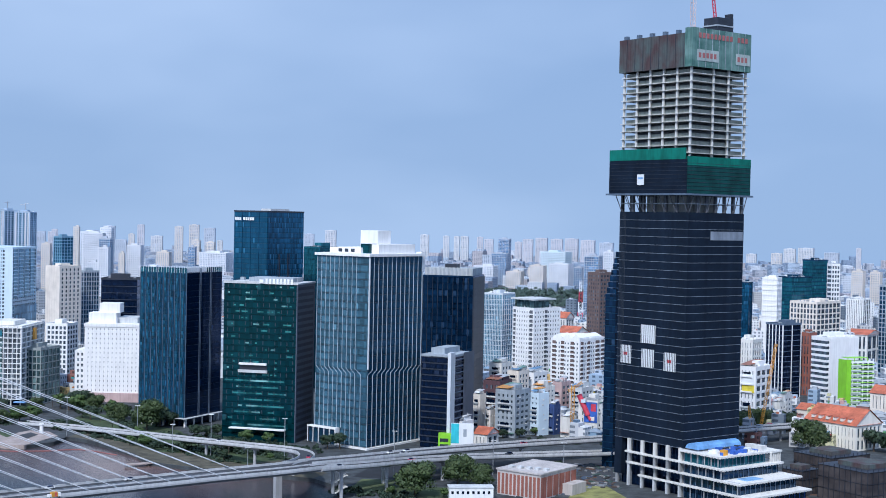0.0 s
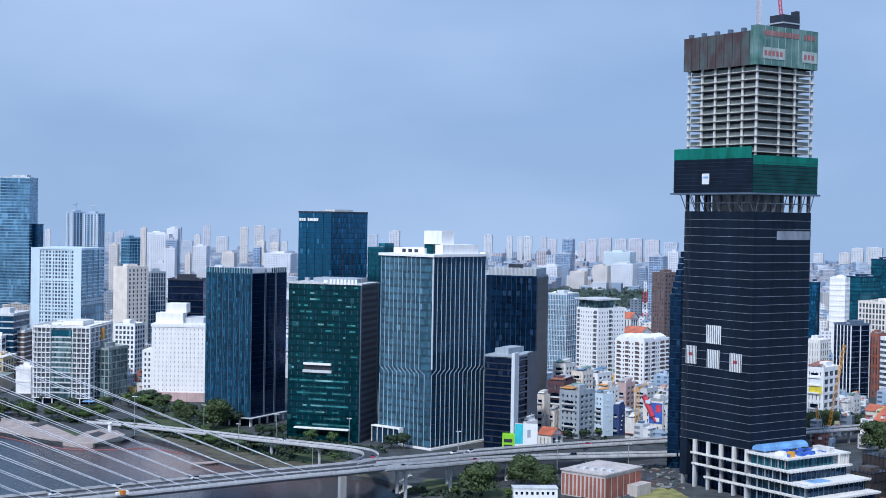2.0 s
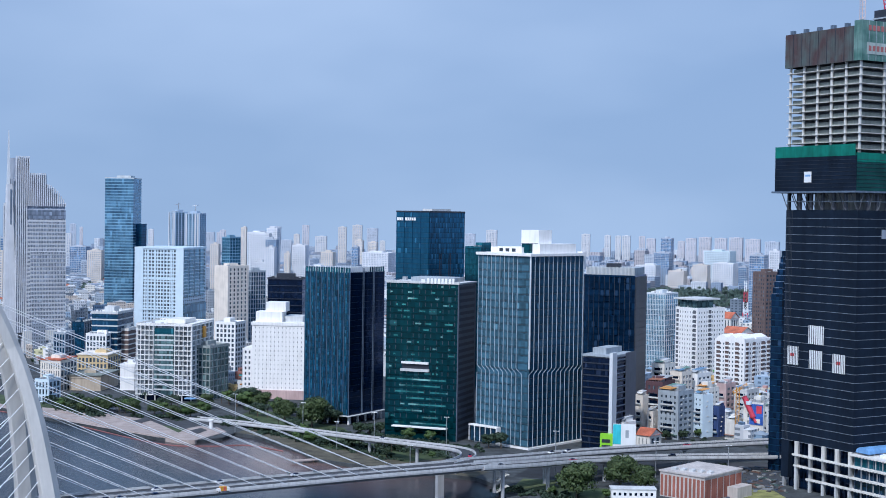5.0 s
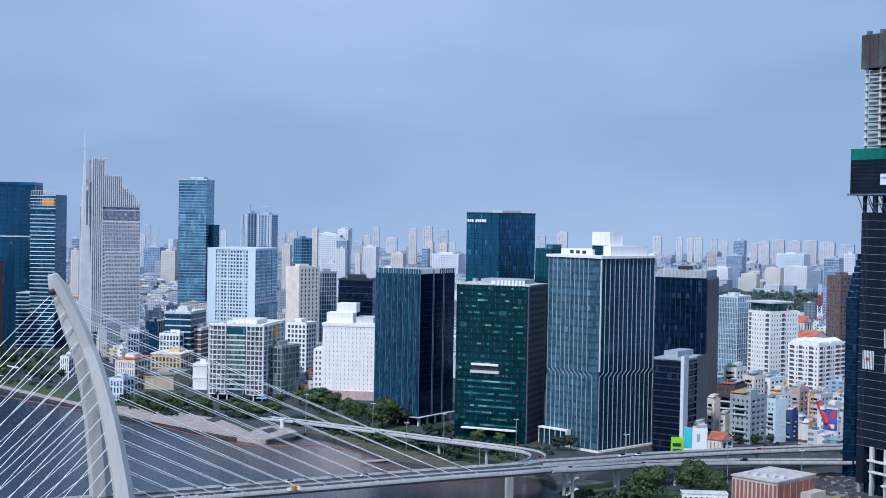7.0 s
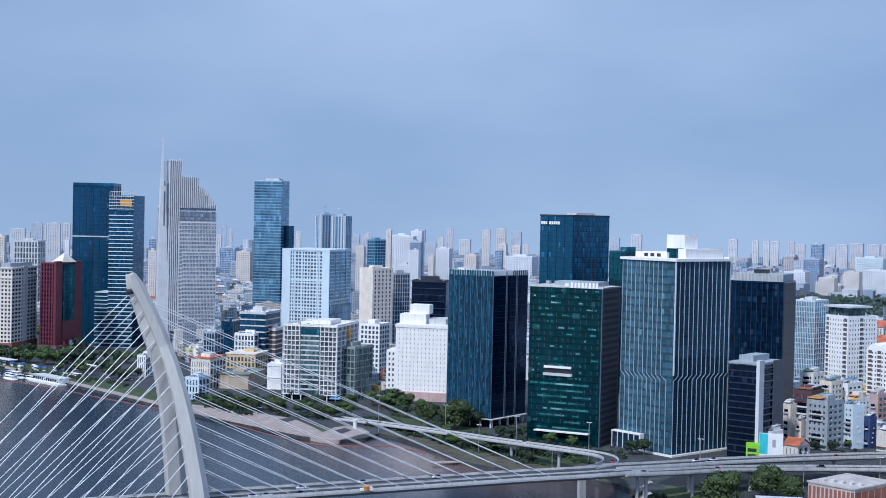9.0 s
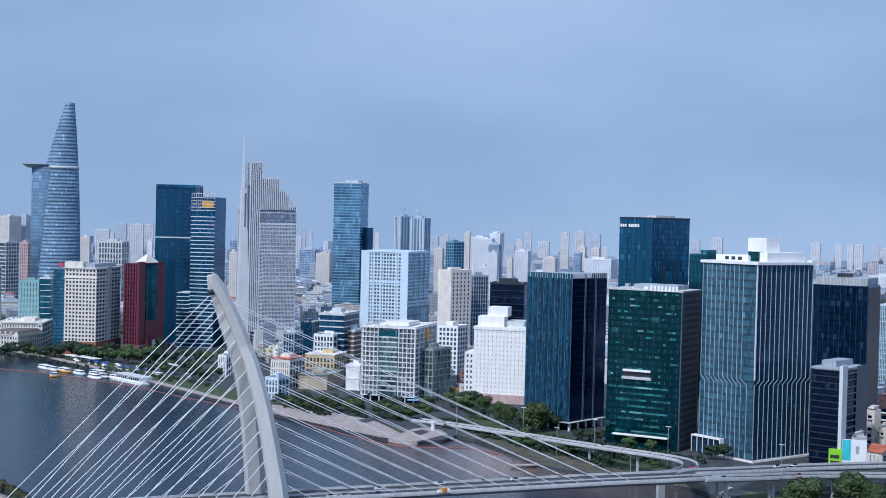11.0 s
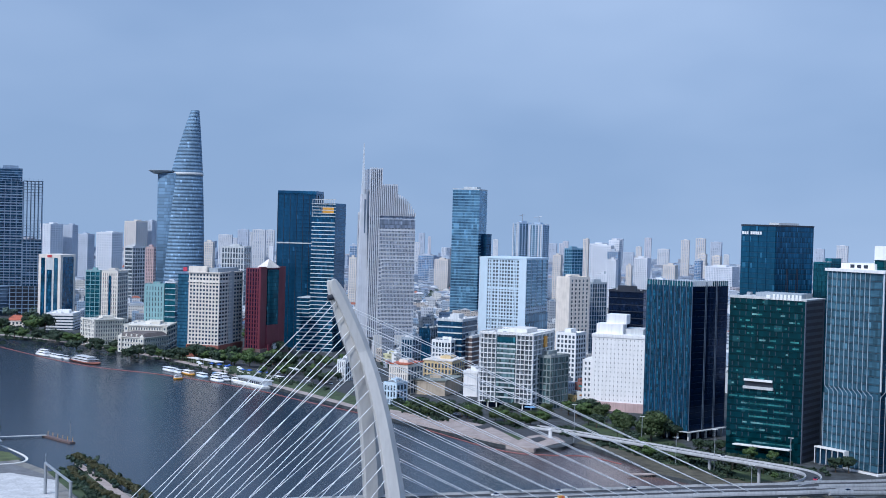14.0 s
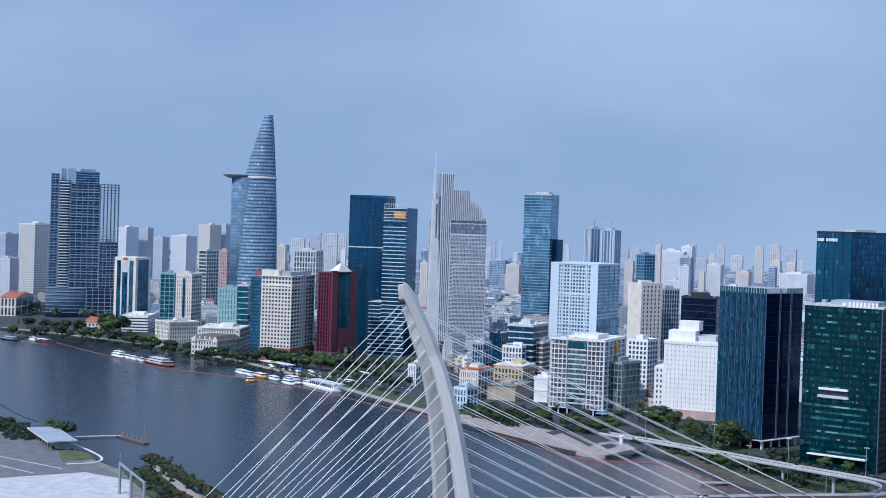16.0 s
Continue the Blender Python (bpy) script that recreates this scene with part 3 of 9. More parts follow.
TENT = paint("translucent_blue_sheet", (0.16, 0.34, 0.62), rough=0.35, stain=0.3, spread=0.3)
G_NIGHTP = facade_glass("podium_glass", (0.006, 0.028, 0.060), pane=1.2, floor=3, spread=0.5, metal=0.25, lit=0.06)


def podium():
    root = thing("podium", "unfinished podium with white slab bands and blue glazing", "podium", 123.6, 705.7, 0, -53.0)
    lo = 0.0
    for z, x0, x1, y1 in ((6.6, -29.5, 45.0, 46.0), (12.4, -38.5, 39.6, 45.0), (18.0, -39.5, 29.0, 43.5), (23.8, 0.3, 26.8, 36.0)):
        glass = G_NIGHTP if z < 20 else G_TEAL
        boxpart("glazing", root, glass, (1.0, x1 - 2.2, 0.2, y1 - 2, lo, z - 0.45))
        # slab with the small formwork brackets below its edge
        boxes = [(0.02, x1, -2.0, y1, z - 0.45, z + 0.4)]
        if x0 < 0:
            boxes.append((x0, 0.02, -2.0, -0.16, z - 0.45, z + 0.4))
        a = x0 + 0.6
        while a < x1 - 0.5:
            boxes.append((a, a + 0.5, -1.9, -1.2, z - 0.75, z - 0.45))
            a += 2.1
        b = -0.6
        while b < y1 - 0.5:
            boxes.append((x1 - 0.8, x1 - 0.1, b, b + 0.5, z - 0.75, z - 0.45))
            b += 2.1
        put("slab_band", mesh_of("slab_band", boxes, WHITE_DULL), root, label="white slab edge band")
        for k in range(int((x1 - 1.5) / 4) + 1):
            boxpart("mullion", root, SLATE, (1.2 + k * 4, 1.5 + k * 4, -0.05, 0.2, lo, z - 0.45))
        for k in range(12):
            c = 0.8 + (y1 - 4) * k / 11
            boxpart("mullion", root, BLUE_SHEET if z < 9 else SLATE, (x1 - 2.2, x1 - 1.95, c - 0.15, c + 0.15, lo, z - 0.45))
        for k in range(5):
            c = 6.5 + (x1 - 9) * k / 4
            bars("column", [((c, -0.7, lo), (c, -0.7, z - 0.45), 0.3)], MID_CONC, root, 10)
        lo = z + 0.4
    # round-fronted columns along the tower's foot
    for u in (-37.4, -27.6, -18.6, -9.6, -0.8):
        base = 0.0
        boxpart("column", root, WHITE_DULL, (u - 0.75, u + 0.75, -1.55, -0.2, 18.4, 24.9), "white curved column")
        boxpart("column", root, MID_CONC, (u - 0.6, u + 0.6, -1.5, -0.2, 12.8, 17.55))
        boxpart("column", root, LGREY, (u - 0.6, u + 0.6, -1.5, -0.2, base, 6.15 if u > -30 else 11.95))
    # terraces, a long arched tent and stacks on the roof
    boxpart("terrace_sheet", root, SKY_SHEET, (28.8, 35.5, 8, 20, 12.8, 13.1), "pale blue plastic sheet")
    boxpart("terrace_wall", root, LGREY, (29.2, 38.8, -1.2, -0.8, 12.8, 13.4))
    V, F = [], []
    for i in range(7):
        t = math.pi * i / 6
        for yy in (0.5, 33.0):
            V.append((5.5 - 4.2 * math.cos(t), yy, lo + 0.9 + 3.0 * math.sin(t)))
    F = [(2 * i, 2 * i + 2, 2 * i + 3, 2 * i + 1) for i in range(6)] + [tuple(range(0, 14, 2)), tuple(range(13, 0, -2))]
    put("tent", raw("tent", V, F, TENT), root, label="long arched translucent blue tent")
    for k in range(9):
        boxpart("tent_post", root, ALU, (9.4, 9.6, 1 + k * 3.9, 1.2 + k * 3.9, lo, lo + 1.2))
    rnd = random.Random(4)
    for k in range(40):
        a, b = rnd.uniform(10.5, 23), rnd.uniform(2, 30)
        boxpart("crate", root, rnd.choice((BLUE_SHEET, BLUE_SHEET, BLUE_SHEET, SLATE_DARK, BANNER, PALE_CONC)), (a, a + rnd.uniform(1, 3.5), b, b + rnd.uniform(1, 4), lo, lo + rnd.uniform(0.6, 1.9)))
    boxpart("crate", root, CRANE_YELLOW, (22.0, 24.6, 3.0, 6.0, lo, lo + 2.6), "orange site box")
    boxpart("stair_house", root, PALE_CONC, (14, 24.5, 31, 35.5, lo, lo + 2.4), "concrete stair house")
    for k in range(5):
        boxpart("column", root, WHITE_DULL, (26.2, 27.2, 35.6 + k * 1.7, 36.2 + k * 1.7, 18.4, 23.4))
    boxpart("stair_roof", root, WHITE_DULL, (18, 27.6, 36.05, 43.6, 23.4, 24.2))
    return root


podium()


# ---- tower with white fins ----
def fin_tower():
    x, y, ang, L, D, h = (-43.0, 829.3, -37.0, 41.9, 50.8, 115.1)
    root = thing("fin_tower", "glass office tower with white vertical fins and a white roof rim", "office tower", x, y, 0, ang)
    n = 25
    fh = (h - 1.5) / n
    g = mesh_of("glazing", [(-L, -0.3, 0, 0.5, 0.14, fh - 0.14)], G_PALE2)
    # City face: the same glass, its shade put into a darker tint.
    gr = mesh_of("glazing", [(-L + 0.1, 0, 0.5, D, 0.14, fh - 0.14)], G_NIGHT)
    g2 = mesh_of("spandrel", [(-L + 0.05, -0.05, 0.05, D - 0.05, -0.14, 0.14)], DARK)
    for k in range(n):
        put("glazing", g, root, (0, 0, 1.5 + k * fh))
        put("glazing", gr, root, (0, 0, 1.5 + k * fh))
        put("spandrel", g2, root, (0, 0, 1.5 + k * fh))
    zj, dz, w, d = 46.0, 3.0, 0.13, 0.28

    def fin(face, line):
        V, F = [], []
        for uu, zz in line:
            for du, dd in ((-w, 0), (w, 0), (w, -d), (-w, -d)):
                V.append((-L + uu + du, dd, zz) if face == "river" else (-dd, uu + du, zz))
        for q in range(len(line) - 1):
            F += [(q * 4 + k, q * 4 + (k + 1) % 4, q * 4 + 4 + (k + 1) % 4, q * 4 + 4 + k) for k in range(4)]
        put("fin", raw("fin", V, F, FIN_METAL), root)

    def bend(u0, u1, top, low):
        """A fin that swings from u0 above the joint to u1 below it."""
        out = [(u0, top)]
        for k in range(9):
            f = k / 8
            out.append((u0 + (u1 - u0) * f, zj + dz / 2 - dz * f))
        return out + [(u1, low)]
    p1, p2 = L / 12, D / 12
    fin("river", [(0.3, zj - 3), (0.3, 1.0)])
    for i in range(10):
        u0 = p1 * (i + 0.12)
        fin("river", bend(u0, u0 + p1 * (1.0 if i < 9 else 1.3), h, 11.4 if i < 6 else 1.1))
    for i in range(12):
        u0 = p2 * (i + 0.95)
        fin("city", bend(min(u0, D - 0.3), u0 - p2 * (1.0 if i else 1.05) + 0.25, h, 1.1))
    fin("city", [(D - 0.3, zj - 2), (D - 0.3, 1.1)])
    boxpart("corner_fin", root, ALU, (-0.2, 0.5, -0.5, 0.2, zj + 2, h), "white corner fin")
    boxpart("roof_rim", root, WHITE, (-L - 1.2, 1.2, -1.2, D + 1.2, h, h + 1.6), "white overhanging roof rim")
    boxpart("plinth", root, WHITE, (-L - 1.5, 1.5, -1.5, D + 3.5, 0, 1.1))
    boxpart("penthouse", root, WHITE, (-L + 3, -14, 8, D - 8, h + 1.6, h + 5.0), "white penthouse with square vents")
    for k in range(3):
        boxpart("vent", root, DARK, (-L + 10 + k * 5, -L + 13 + k * 5, 7.9, 8.05, h + 2.2, h + 4.2))
    boxpart("lift_house", root, WHITE, (-L + 19, -L + 33, 18, 30, h + 5.0, h + 15.5), "tall white lift house")
    boxpart("plant_screen", root, WHITE, (-14, -3, 12, D - 4, h + 1.6, h + 7.2))
    boxpart("glass_lantern", root, G_GREEN, (-L + 26, -L + 33, 10, 17, h + 1.6, h + 7.5))
    boxpart("side_core", root, WHITE, (-6, -2, D + 1.3, D + 5, h - 8, h + 2.5))
    boxpart("side_core", root, LGREY, (-16, -2, D, D + 3, 0, h - 8))
    boxpart("entrance_canopy", root, WHITE, (-L - 2, -L + 21, -4.5, -0.6, 10.4, 11.2), "white entrance canopy")
    for k in range(6):
        boxpart("canopy_leg", root, WHITE, (-L - 1.8 + k * 4.4, -L - 1.45 + k * 4.4, -4.4, -4.0, 1.1, 10.4))
    boxpart("canopy_leg", root, WHITE, (-L + 20.3, -L + 21, -4.5, -0.7, 1.1, 10.4))
    boxpart("lobby_glazing", root, G_NIGHT, (-L - 1.2, -L + 20, -3.2, -0.5, 1.1, 10.4))
    return root


FIN_METAL = paint("brushed_aluminium", (0.40, 0.48, 0.55), rough=0.4, stain=0.15, spread=0.06)
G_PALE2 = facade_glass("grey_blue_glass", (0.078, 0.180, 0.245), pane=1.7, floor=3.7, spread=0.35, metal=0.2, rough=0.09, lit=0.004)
# Dark tint for the fin tower's shaded face; plain dark glass elsewhere.
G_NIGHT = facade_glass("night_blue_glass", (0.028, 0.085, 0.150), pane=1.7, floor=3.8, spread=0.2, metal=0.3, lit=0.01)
fin_tower()


# ---- green hotel ----
def hotel():
    x, y, ang, L, D, h = (-87.6, 848.8, -14.1, 47.9, 32.1, 96.5)
    root = thing("hotel_tower", "dark green glass hotel tower with scattered pale panels", "hotel", x, y, 0, ang)
    n = 25
    fh = h / n
    g = mesh_of("glazing", [(-L, -0.6, 0, D, 0.2, fh)], G_GREEN)
    s = mesh_of("spandrel", [(-L - 0.04, -0.6, -0.06, D, 0.0, 0.2)], G_GREEN)
    sl = mesh_of("louvre", [(-0.2, 0.14, D * 0.05, D * 0.9, fh * 0.12, fh * 0.62)], DARK)
    for k in range(n):
        put("glazing", g, root, (0, 0, k * fh))
        put("spandrel", s, root, (0, 0, k * fh))
        put("louvre", sl, root, (0.0, 0, k * fh))
    boxpart("end_wall", root, GREY_BLUE, (-0.6, 0.0, 0.0, D, 0, h), "grey metal end wall with louvres")
    rnd = random.Random(11)
    for k in range(2, n):
        for _ in range(rnd.choice((2, 3, 4, 5)) if k > 9 else 5):
            w = rnd.choice((1.3, 1.3, 2.6, 3.9)) if k > 9 else rnd.choice((2.6, 3.9, 6.5, 10.4, 15.6))
            u = -L + 1.3 * round(rnd.uniform(1, L - w - 1) / 1.3)
            boxpart("pale_panel", root, G_PANEL if rnd.random() < 0.75 else G_PANEL2, (u, u + w, -0.09, -0.01, k * fh + fh * 0.45, k * fh + fh * 0.70))
    slots = [(-L + 2.35 + i * 3.9, -L + 2.85 + i * 3.9, -0.05, -0.01, (k + 0.35) * fh, (k + 0.95) * fh) for k in range(3, n) for i in range(12) if (k * 5 + i * 3) % 7 < 5]
    tagged(put("vent_grille", mesh_of("vent_grille", slots, DARK), root), kind="stuff")
    zb = 45.0
    # Dark plate paints the shade inside the terrace opening.
    boxpart("terrace_shade", root, DARK, (-L + 11, -L + 29, -0.14, -0.02, zb - 2.8, zb + 2.6))
    boxpart("terrace_lintel", root, WHITE, (-L + 11, -L + 29, -1.6, -0.16, zb + 1.7, zb + 3.0), "white terrace lintel")
    boxpart("terrace_rail", root, LGREY, (-L + 10.5, -L + 29.5, -1.6, -0.16, zb - 3.0, zb - 1.4))
    boxpart("roof_slab", root, LGREY, (-L - 0.4, 0.4, -0.4, D + 0.4, h, h + 0.9))
    boxpart("parapet", root, LGREY, (-L - 0.4, 0.4, -0.4, 0.0, h + 0.9, h + 1.6))
    boxpart("roof_terrace", root, GREY, (-L + 13, -6, 8, D - 6, h + 0.9, h + 3.6))
    for k in range(8):
        boxpart("letter_block", root, SIGN_WHITE, (-20.5 + k * 2.35, -19.2 + k * 2.35, -0.9, -0.6, h + 0.2, h + 3.4), "raised white sign letter")
    boxpart("letter_block", root, SIGN_WHITE, (-24.5, -22.0, -0.9, -0.6, h + 0.6, h + 2.8))
    for k in range(6):
        a = rnd.uniform(-L + 2, -4)
        boxpart("cooling_unit", root, STEEL, (a, a + 2.4, 20 + rnd.uniform(-6, 6), 23, h + 0.9, h + rnd.uniform(2, 3.4)))
    boxpart("base_canopy", root, WHITE, (-L + 6, -6, -4, -0.1, 7.5, 8.2))


GREY_BLUE = paint("grey_metal_panel", (0.085, 0.10, 0.135), rough=0.5, stain=0.2)
G_PANEL = facade_glass("pale_green_glass", (0.055, 0.25, 0.245), spread=0.3, lit=0.0)
G_PANEL2 = facade_glass("white_green_glass", (0.26, 0.52, 0.50), spread=0.2, lit=0.0)
hotel()


# ---- navy tower ----
def navy():
    x, y, ang, L, D, h = (-164.9, 903.2, -24.7, 36.6, 40.4, 100.1)
    root = thing("navy_tower", "dark navy glass office tower with a glass roof screen", "office tower", x, y, 0, ang)
    n = 24
    z0 = 6.0
    fh = (h - z0) / n
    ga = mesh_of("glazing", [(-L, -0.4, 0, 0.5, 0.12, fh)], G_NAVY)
    # The side away from the sun has its shade tinted into near-black glass.
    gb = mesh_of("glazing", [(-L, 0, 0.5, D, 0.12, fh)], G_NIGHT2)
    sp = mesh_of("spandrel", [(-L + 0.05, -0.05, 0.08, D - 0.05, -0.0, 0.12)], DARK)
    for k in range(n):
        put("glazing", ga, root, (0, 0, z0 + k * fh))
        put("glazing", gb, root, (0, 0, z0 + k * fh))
        put("spandrel", sp, root, (0, 0, z0 + k * fh))
    for i in range(9):
        c = -L + L * i / 8
        boxpart("fin", root, SLATE, (c - 0.13, c + 0.13, -0.4, 0, z0, h + 3))
    mul = mesh_of("mullion", [(-0.06, 0.06, -0.14, 0, z0, h)], DARK)
    for i in range(33):
        if i % 4:
            put("mullion", mul, root, (-L + L * i / 32, 0, 0))
    for c in (0.36 * D, 0.39 * D, 0.66 * D, 0.69 * D):
        boxpart("fin", root, SLATE, (0, 0.4, c - 0.10, c + 0.10, z0, h + 3))
    for i in range(8):
        boxpart("glass_strip", root, G_NAVY2, (-L + L * (i + 0.12) / 8, -L + L * (i + 0.40) / 8, -0.05, -0.005, z0, h))
    pst = mesh_of("screen_post", [(-0.12, 0.12, -0.12, 0.12, 0, 4.2)], ALU)
    for i in range(19):
        put("screen_post", pst, root, (-L + L * i / 18, 0.2, h))
        put("screen_post", pst, root, (-0.2, D * i / 18, h))
    boxpart("roof_screen", root, G_TEAL, (-L, -0.5, 0.3, 0.45, h, h + 3.4))
    boxpart("roof_screen", root, WHITE, (-0.5, -0.35, 1, D * 0.55, h + 0.5, h + 3.6), "white roof screen")
    boxpart("roof_screen", root, G_TEAL, (-0.5, -0.35, D * 0.56, D, h, h + 3.4))
    boxpart("plant_room", root, GREY, (-L + 6, -6, 8, D - 8, h, h + 3))
    boxpart("roof_slab", root, DARK, (-L, 0, 0, D, h - 0.1, h + 0.02))
    for i in range(5):
        boxpart("column", root, WHITE, (-L + 2 + (L - 3) * i / 4, -L + 3 + (L - 3) * i / 4, 0.3, 1.3, 0, z0))
        boxpart("column", root, WHITE, (-1.3, -0.3, 2 + (D - 4) * i / 4, 3 + (D - 4) * i / 4, 0, z0))
    boxpart("lobby_glazing", root, G_BLACK, (-L + 3, -3, 3, D - 3, 0, z0))
    boxpart("lobby_canopy", root, LGREY, (-8, 2.5, -2.5, D, z0 - 0.4, z0), "grey canopy edge")


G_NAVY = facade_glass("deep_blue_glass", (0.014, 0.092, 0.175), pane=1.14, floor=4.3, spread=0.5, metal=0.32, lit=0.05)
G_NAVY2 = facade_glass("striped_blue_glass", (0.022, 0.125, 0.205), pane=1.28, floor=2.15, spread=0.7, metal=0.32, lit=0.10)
# Near-black tint for the navy tower's shaded side; red tower windows too.
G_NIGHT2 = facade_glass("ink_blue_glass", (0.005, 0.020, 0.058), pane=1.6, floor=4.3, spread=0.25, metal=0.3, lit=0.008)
navy()


# ---- white hotel ----
def white_hotel():
    x, y, ang, L, D, h = (-220.1, 1021.1, 0.2, 40.5, 32.1, 54.7)
    root = thing("white_hotel", "white hotel block with small square windows and stepped roof", "hotel", x, y, 0, ang)
    storeys(root, L, D, 6.5, h, 14, 2.2, G_WIN, WHITE, 13, 7, 2.5)
    boxpart("podium", root, PINK, (-L - 2, 2.5, -2.5, D + 2, 0, 6.5), "pink stone podium")
    boxpart("cornice", root, WHITE, (-L - 0.5, 0.5, -0.5, D + 0.5, h, h + 2.4))
    boxpart("lift_house", root, WHITE, (-L + 2, -L + 22, 4, 18, h + 2.4, h + 10), "white stepped lift house")
    boxpart("lift_house", root, WHITE, (-L + 9, -L + 24, 7, 20, h + 10, h + 17))
    boxpart("roof_block", root, LGREY, (-L + 22, -4, 9, D - 2, h + 2.4, h + 6.5))
    storeys(root, 7.5, D - 4, 0, h * 0.66, 9, 1.9, G_WIN, WHITE, 2, 5, 1.6, x_off=-L - 0.1, y_off=3)
    return root


white_hotel()


# ---- tower with letters ----
def sign_tower():
    x, y, ang, L, D, h = (-130.8, 1041.8, -34.8, 33.8, 41.2, 140.9)
    root = thing("sign_tower", "dark teal glass tower with white letters near its top", "office tower", x, y, 0, ang)
    n = 36
    fh = h / n
    ga = mesh_of("glazing", [(-L, -0.4, 0, 0.5, 0.1, fh)], G_TEALD)
    # City face takes the slightly darker navy tint as its shade.
    gb = mesh_of("glazing", [(-L, 0, 0.5, D, 0.1, fh)], G_NAVY)
    sp = mesh_of("spandrel", [(-L + 0.05, -0.05, 0.06, D - 0.05, 0, 0.1)], DARK)
    for k in range(n):
        put("glazing", ga, root, (0, 0, k * fh))
        put("glazing", gb, root, (0, 0, k * fh))
        put("spandrel", sp, root, (0, 0, k * fh))
    for c in (0.3, 0.34, 0.56, 0.6):
        boxpart("fin", root, DARK, (-0.1, 0.35, D * c - 0.15, D * c + 0.15, 0, h * 0.78))
    for c in (0.25, 0.5, 0.75):
        boxpart("fin", root, G_DARK, (-L * c - 0.15, -L * c + 0.15, -0.35, 0, 0, h))
    boxpart("roof_rim", root, DARK, (-L - 0.2, 0.2, -0.2, D + 0.2, h, h + 1.2))
    boxpart("roof_box", root, LGREY, (-L + 18, -6, 10, D - 10, h + 1.2, h + 2.8))
    widths = (1.6, 1.6, 1.6, 0, 1.8, 1.6, 1.3, 1.8, 1.6)
    u = -L + 1.2
    for w in widths:
        if w:
            boxpart("letter_block", root, SIGN_WHITE, (u, u + w * 1.05, -0.5, -0.2, h - 6.2, h - 4.0), "raised white sign letter")
        u += (w or 1.0) + 0.65
    return root


G_TEALD = facade_glass("dark_teal_glass", (0.016, 0.108, 0.190), pane=1.6, floor=4.2, spread=0.15, metal=0.32, lit=0.02)
sign_tower()
tower("teal_block", "teal glass office block beside the lettered tower", "office block", (-99.0, 1125.7, -25.0, 14.7, 31.6, 112.9), 26, 0.5, G_TEAL, G_TEAL, 4, 4, 0.3, seed=5)


def black_block():
    spec = (21.8, 969.8, -13.3, 36.4, 37.2, 98.1)
    root = tower("black_glass_block", "dark glass office block with a louvred metal crown", "office block", spec, 22, 0.3, G_BLACK2, G_BLACK2, 10, 0, 0.25, pier=DARK, plant=False)
    x, y, ang, L, D, h = spec
    for i in range(36):
        c = -L + 1.5 + (L - 3) * i / 35
        boxpart("crown_louvre", root, LGREY, (c - 0.2, c + 0.2, 1.5, 1.9, h, h + 6.8))
    fh = h / 22
    # Dark panels added over the glass side to take away its bright reflection.
    side = mesh_of("reflection_cover", [(0.0, 0.42, 0.3, D, 0.05, fh - 0.05)], DARK)
    for k in range(22):
        put("reflection_cover", side, root, (0, 0, k * fh))
    boxpart("crown", root, GREY, (-L + 1, -1, 1.9, D - 2, h, h + 6.2))
    boxpart("plant_room", root, DARK, (-L + 14, -L + 23, 8, 16, h + 6.2, h + 9))


G_BLACK2 = facade_glass("midnight_glass", (0.008, 0.034, 0.082), pane=2.0, floor=4.2, spread=0.45, metal=0.32, lit=0.03, tilt=0.02)
black_block()


def dark_office():
    x, y, ang, L, D, h = (6.2, 835.3, -25.4, 20.0, 33.2, 55.3)
    root = thing("dark_office", "dark banded office block with a pale metal end wall", "office block", x, y, 0, ang)
    storeys(root, L, D, 0, h, 15, 0.7, G_BLACK, DARK)
    boxpart("end_wall", root, ALU, (-1.8, 0.3, -0.3, 6, 0, h + 3), "pale metal end wall")
    boxpart("end_wall", root, GREY_BLUE, (0.1, 0.5, D * 0.55, D, 0, h + 2))
    for k in range(14):
        boxpart("fin", root, SLATE, (0.05, 0.6, 6, D * 0.52, 2 + k * h / 14, 2.6 + k * h / 14))
    boxpart("roof_frame", root, GREY, (-L, 0, 0, D, h, h + 1.4))
    boxpart("plant_room", root, GREY, (-L + 4, -7, 6, D - 5, h + 1.4, h + 5))


dark_office()


# ---- landmark towers along the river ----
def loft(rings, mat, name, parent, label="", cap=True):
    """Skin over rings of equal count."""
    V = [p for r in rings for p in r]
    m = len(rings[0])
    F = [(i * m + k, i * m + (k + 1) % m, (i + 1) * m + (k + 1) % m, (i + 1) * m + k) for i in range(len(rings) - 1) for k in range(m)]
    if cap:
        F += [tuple(range(m - 1, -1, -1)), tuple(range((len(rings) - 1) * m, len(rings) * m))]
    me = bpy.data.meshes.new(name)
    me.from_pydata(V, [], F)
    me.materials.append(mat)
    for p in me.polygons:
        p.use_smooth = len(p.vertices) == 4
    return put(name, me, parent, label=label)


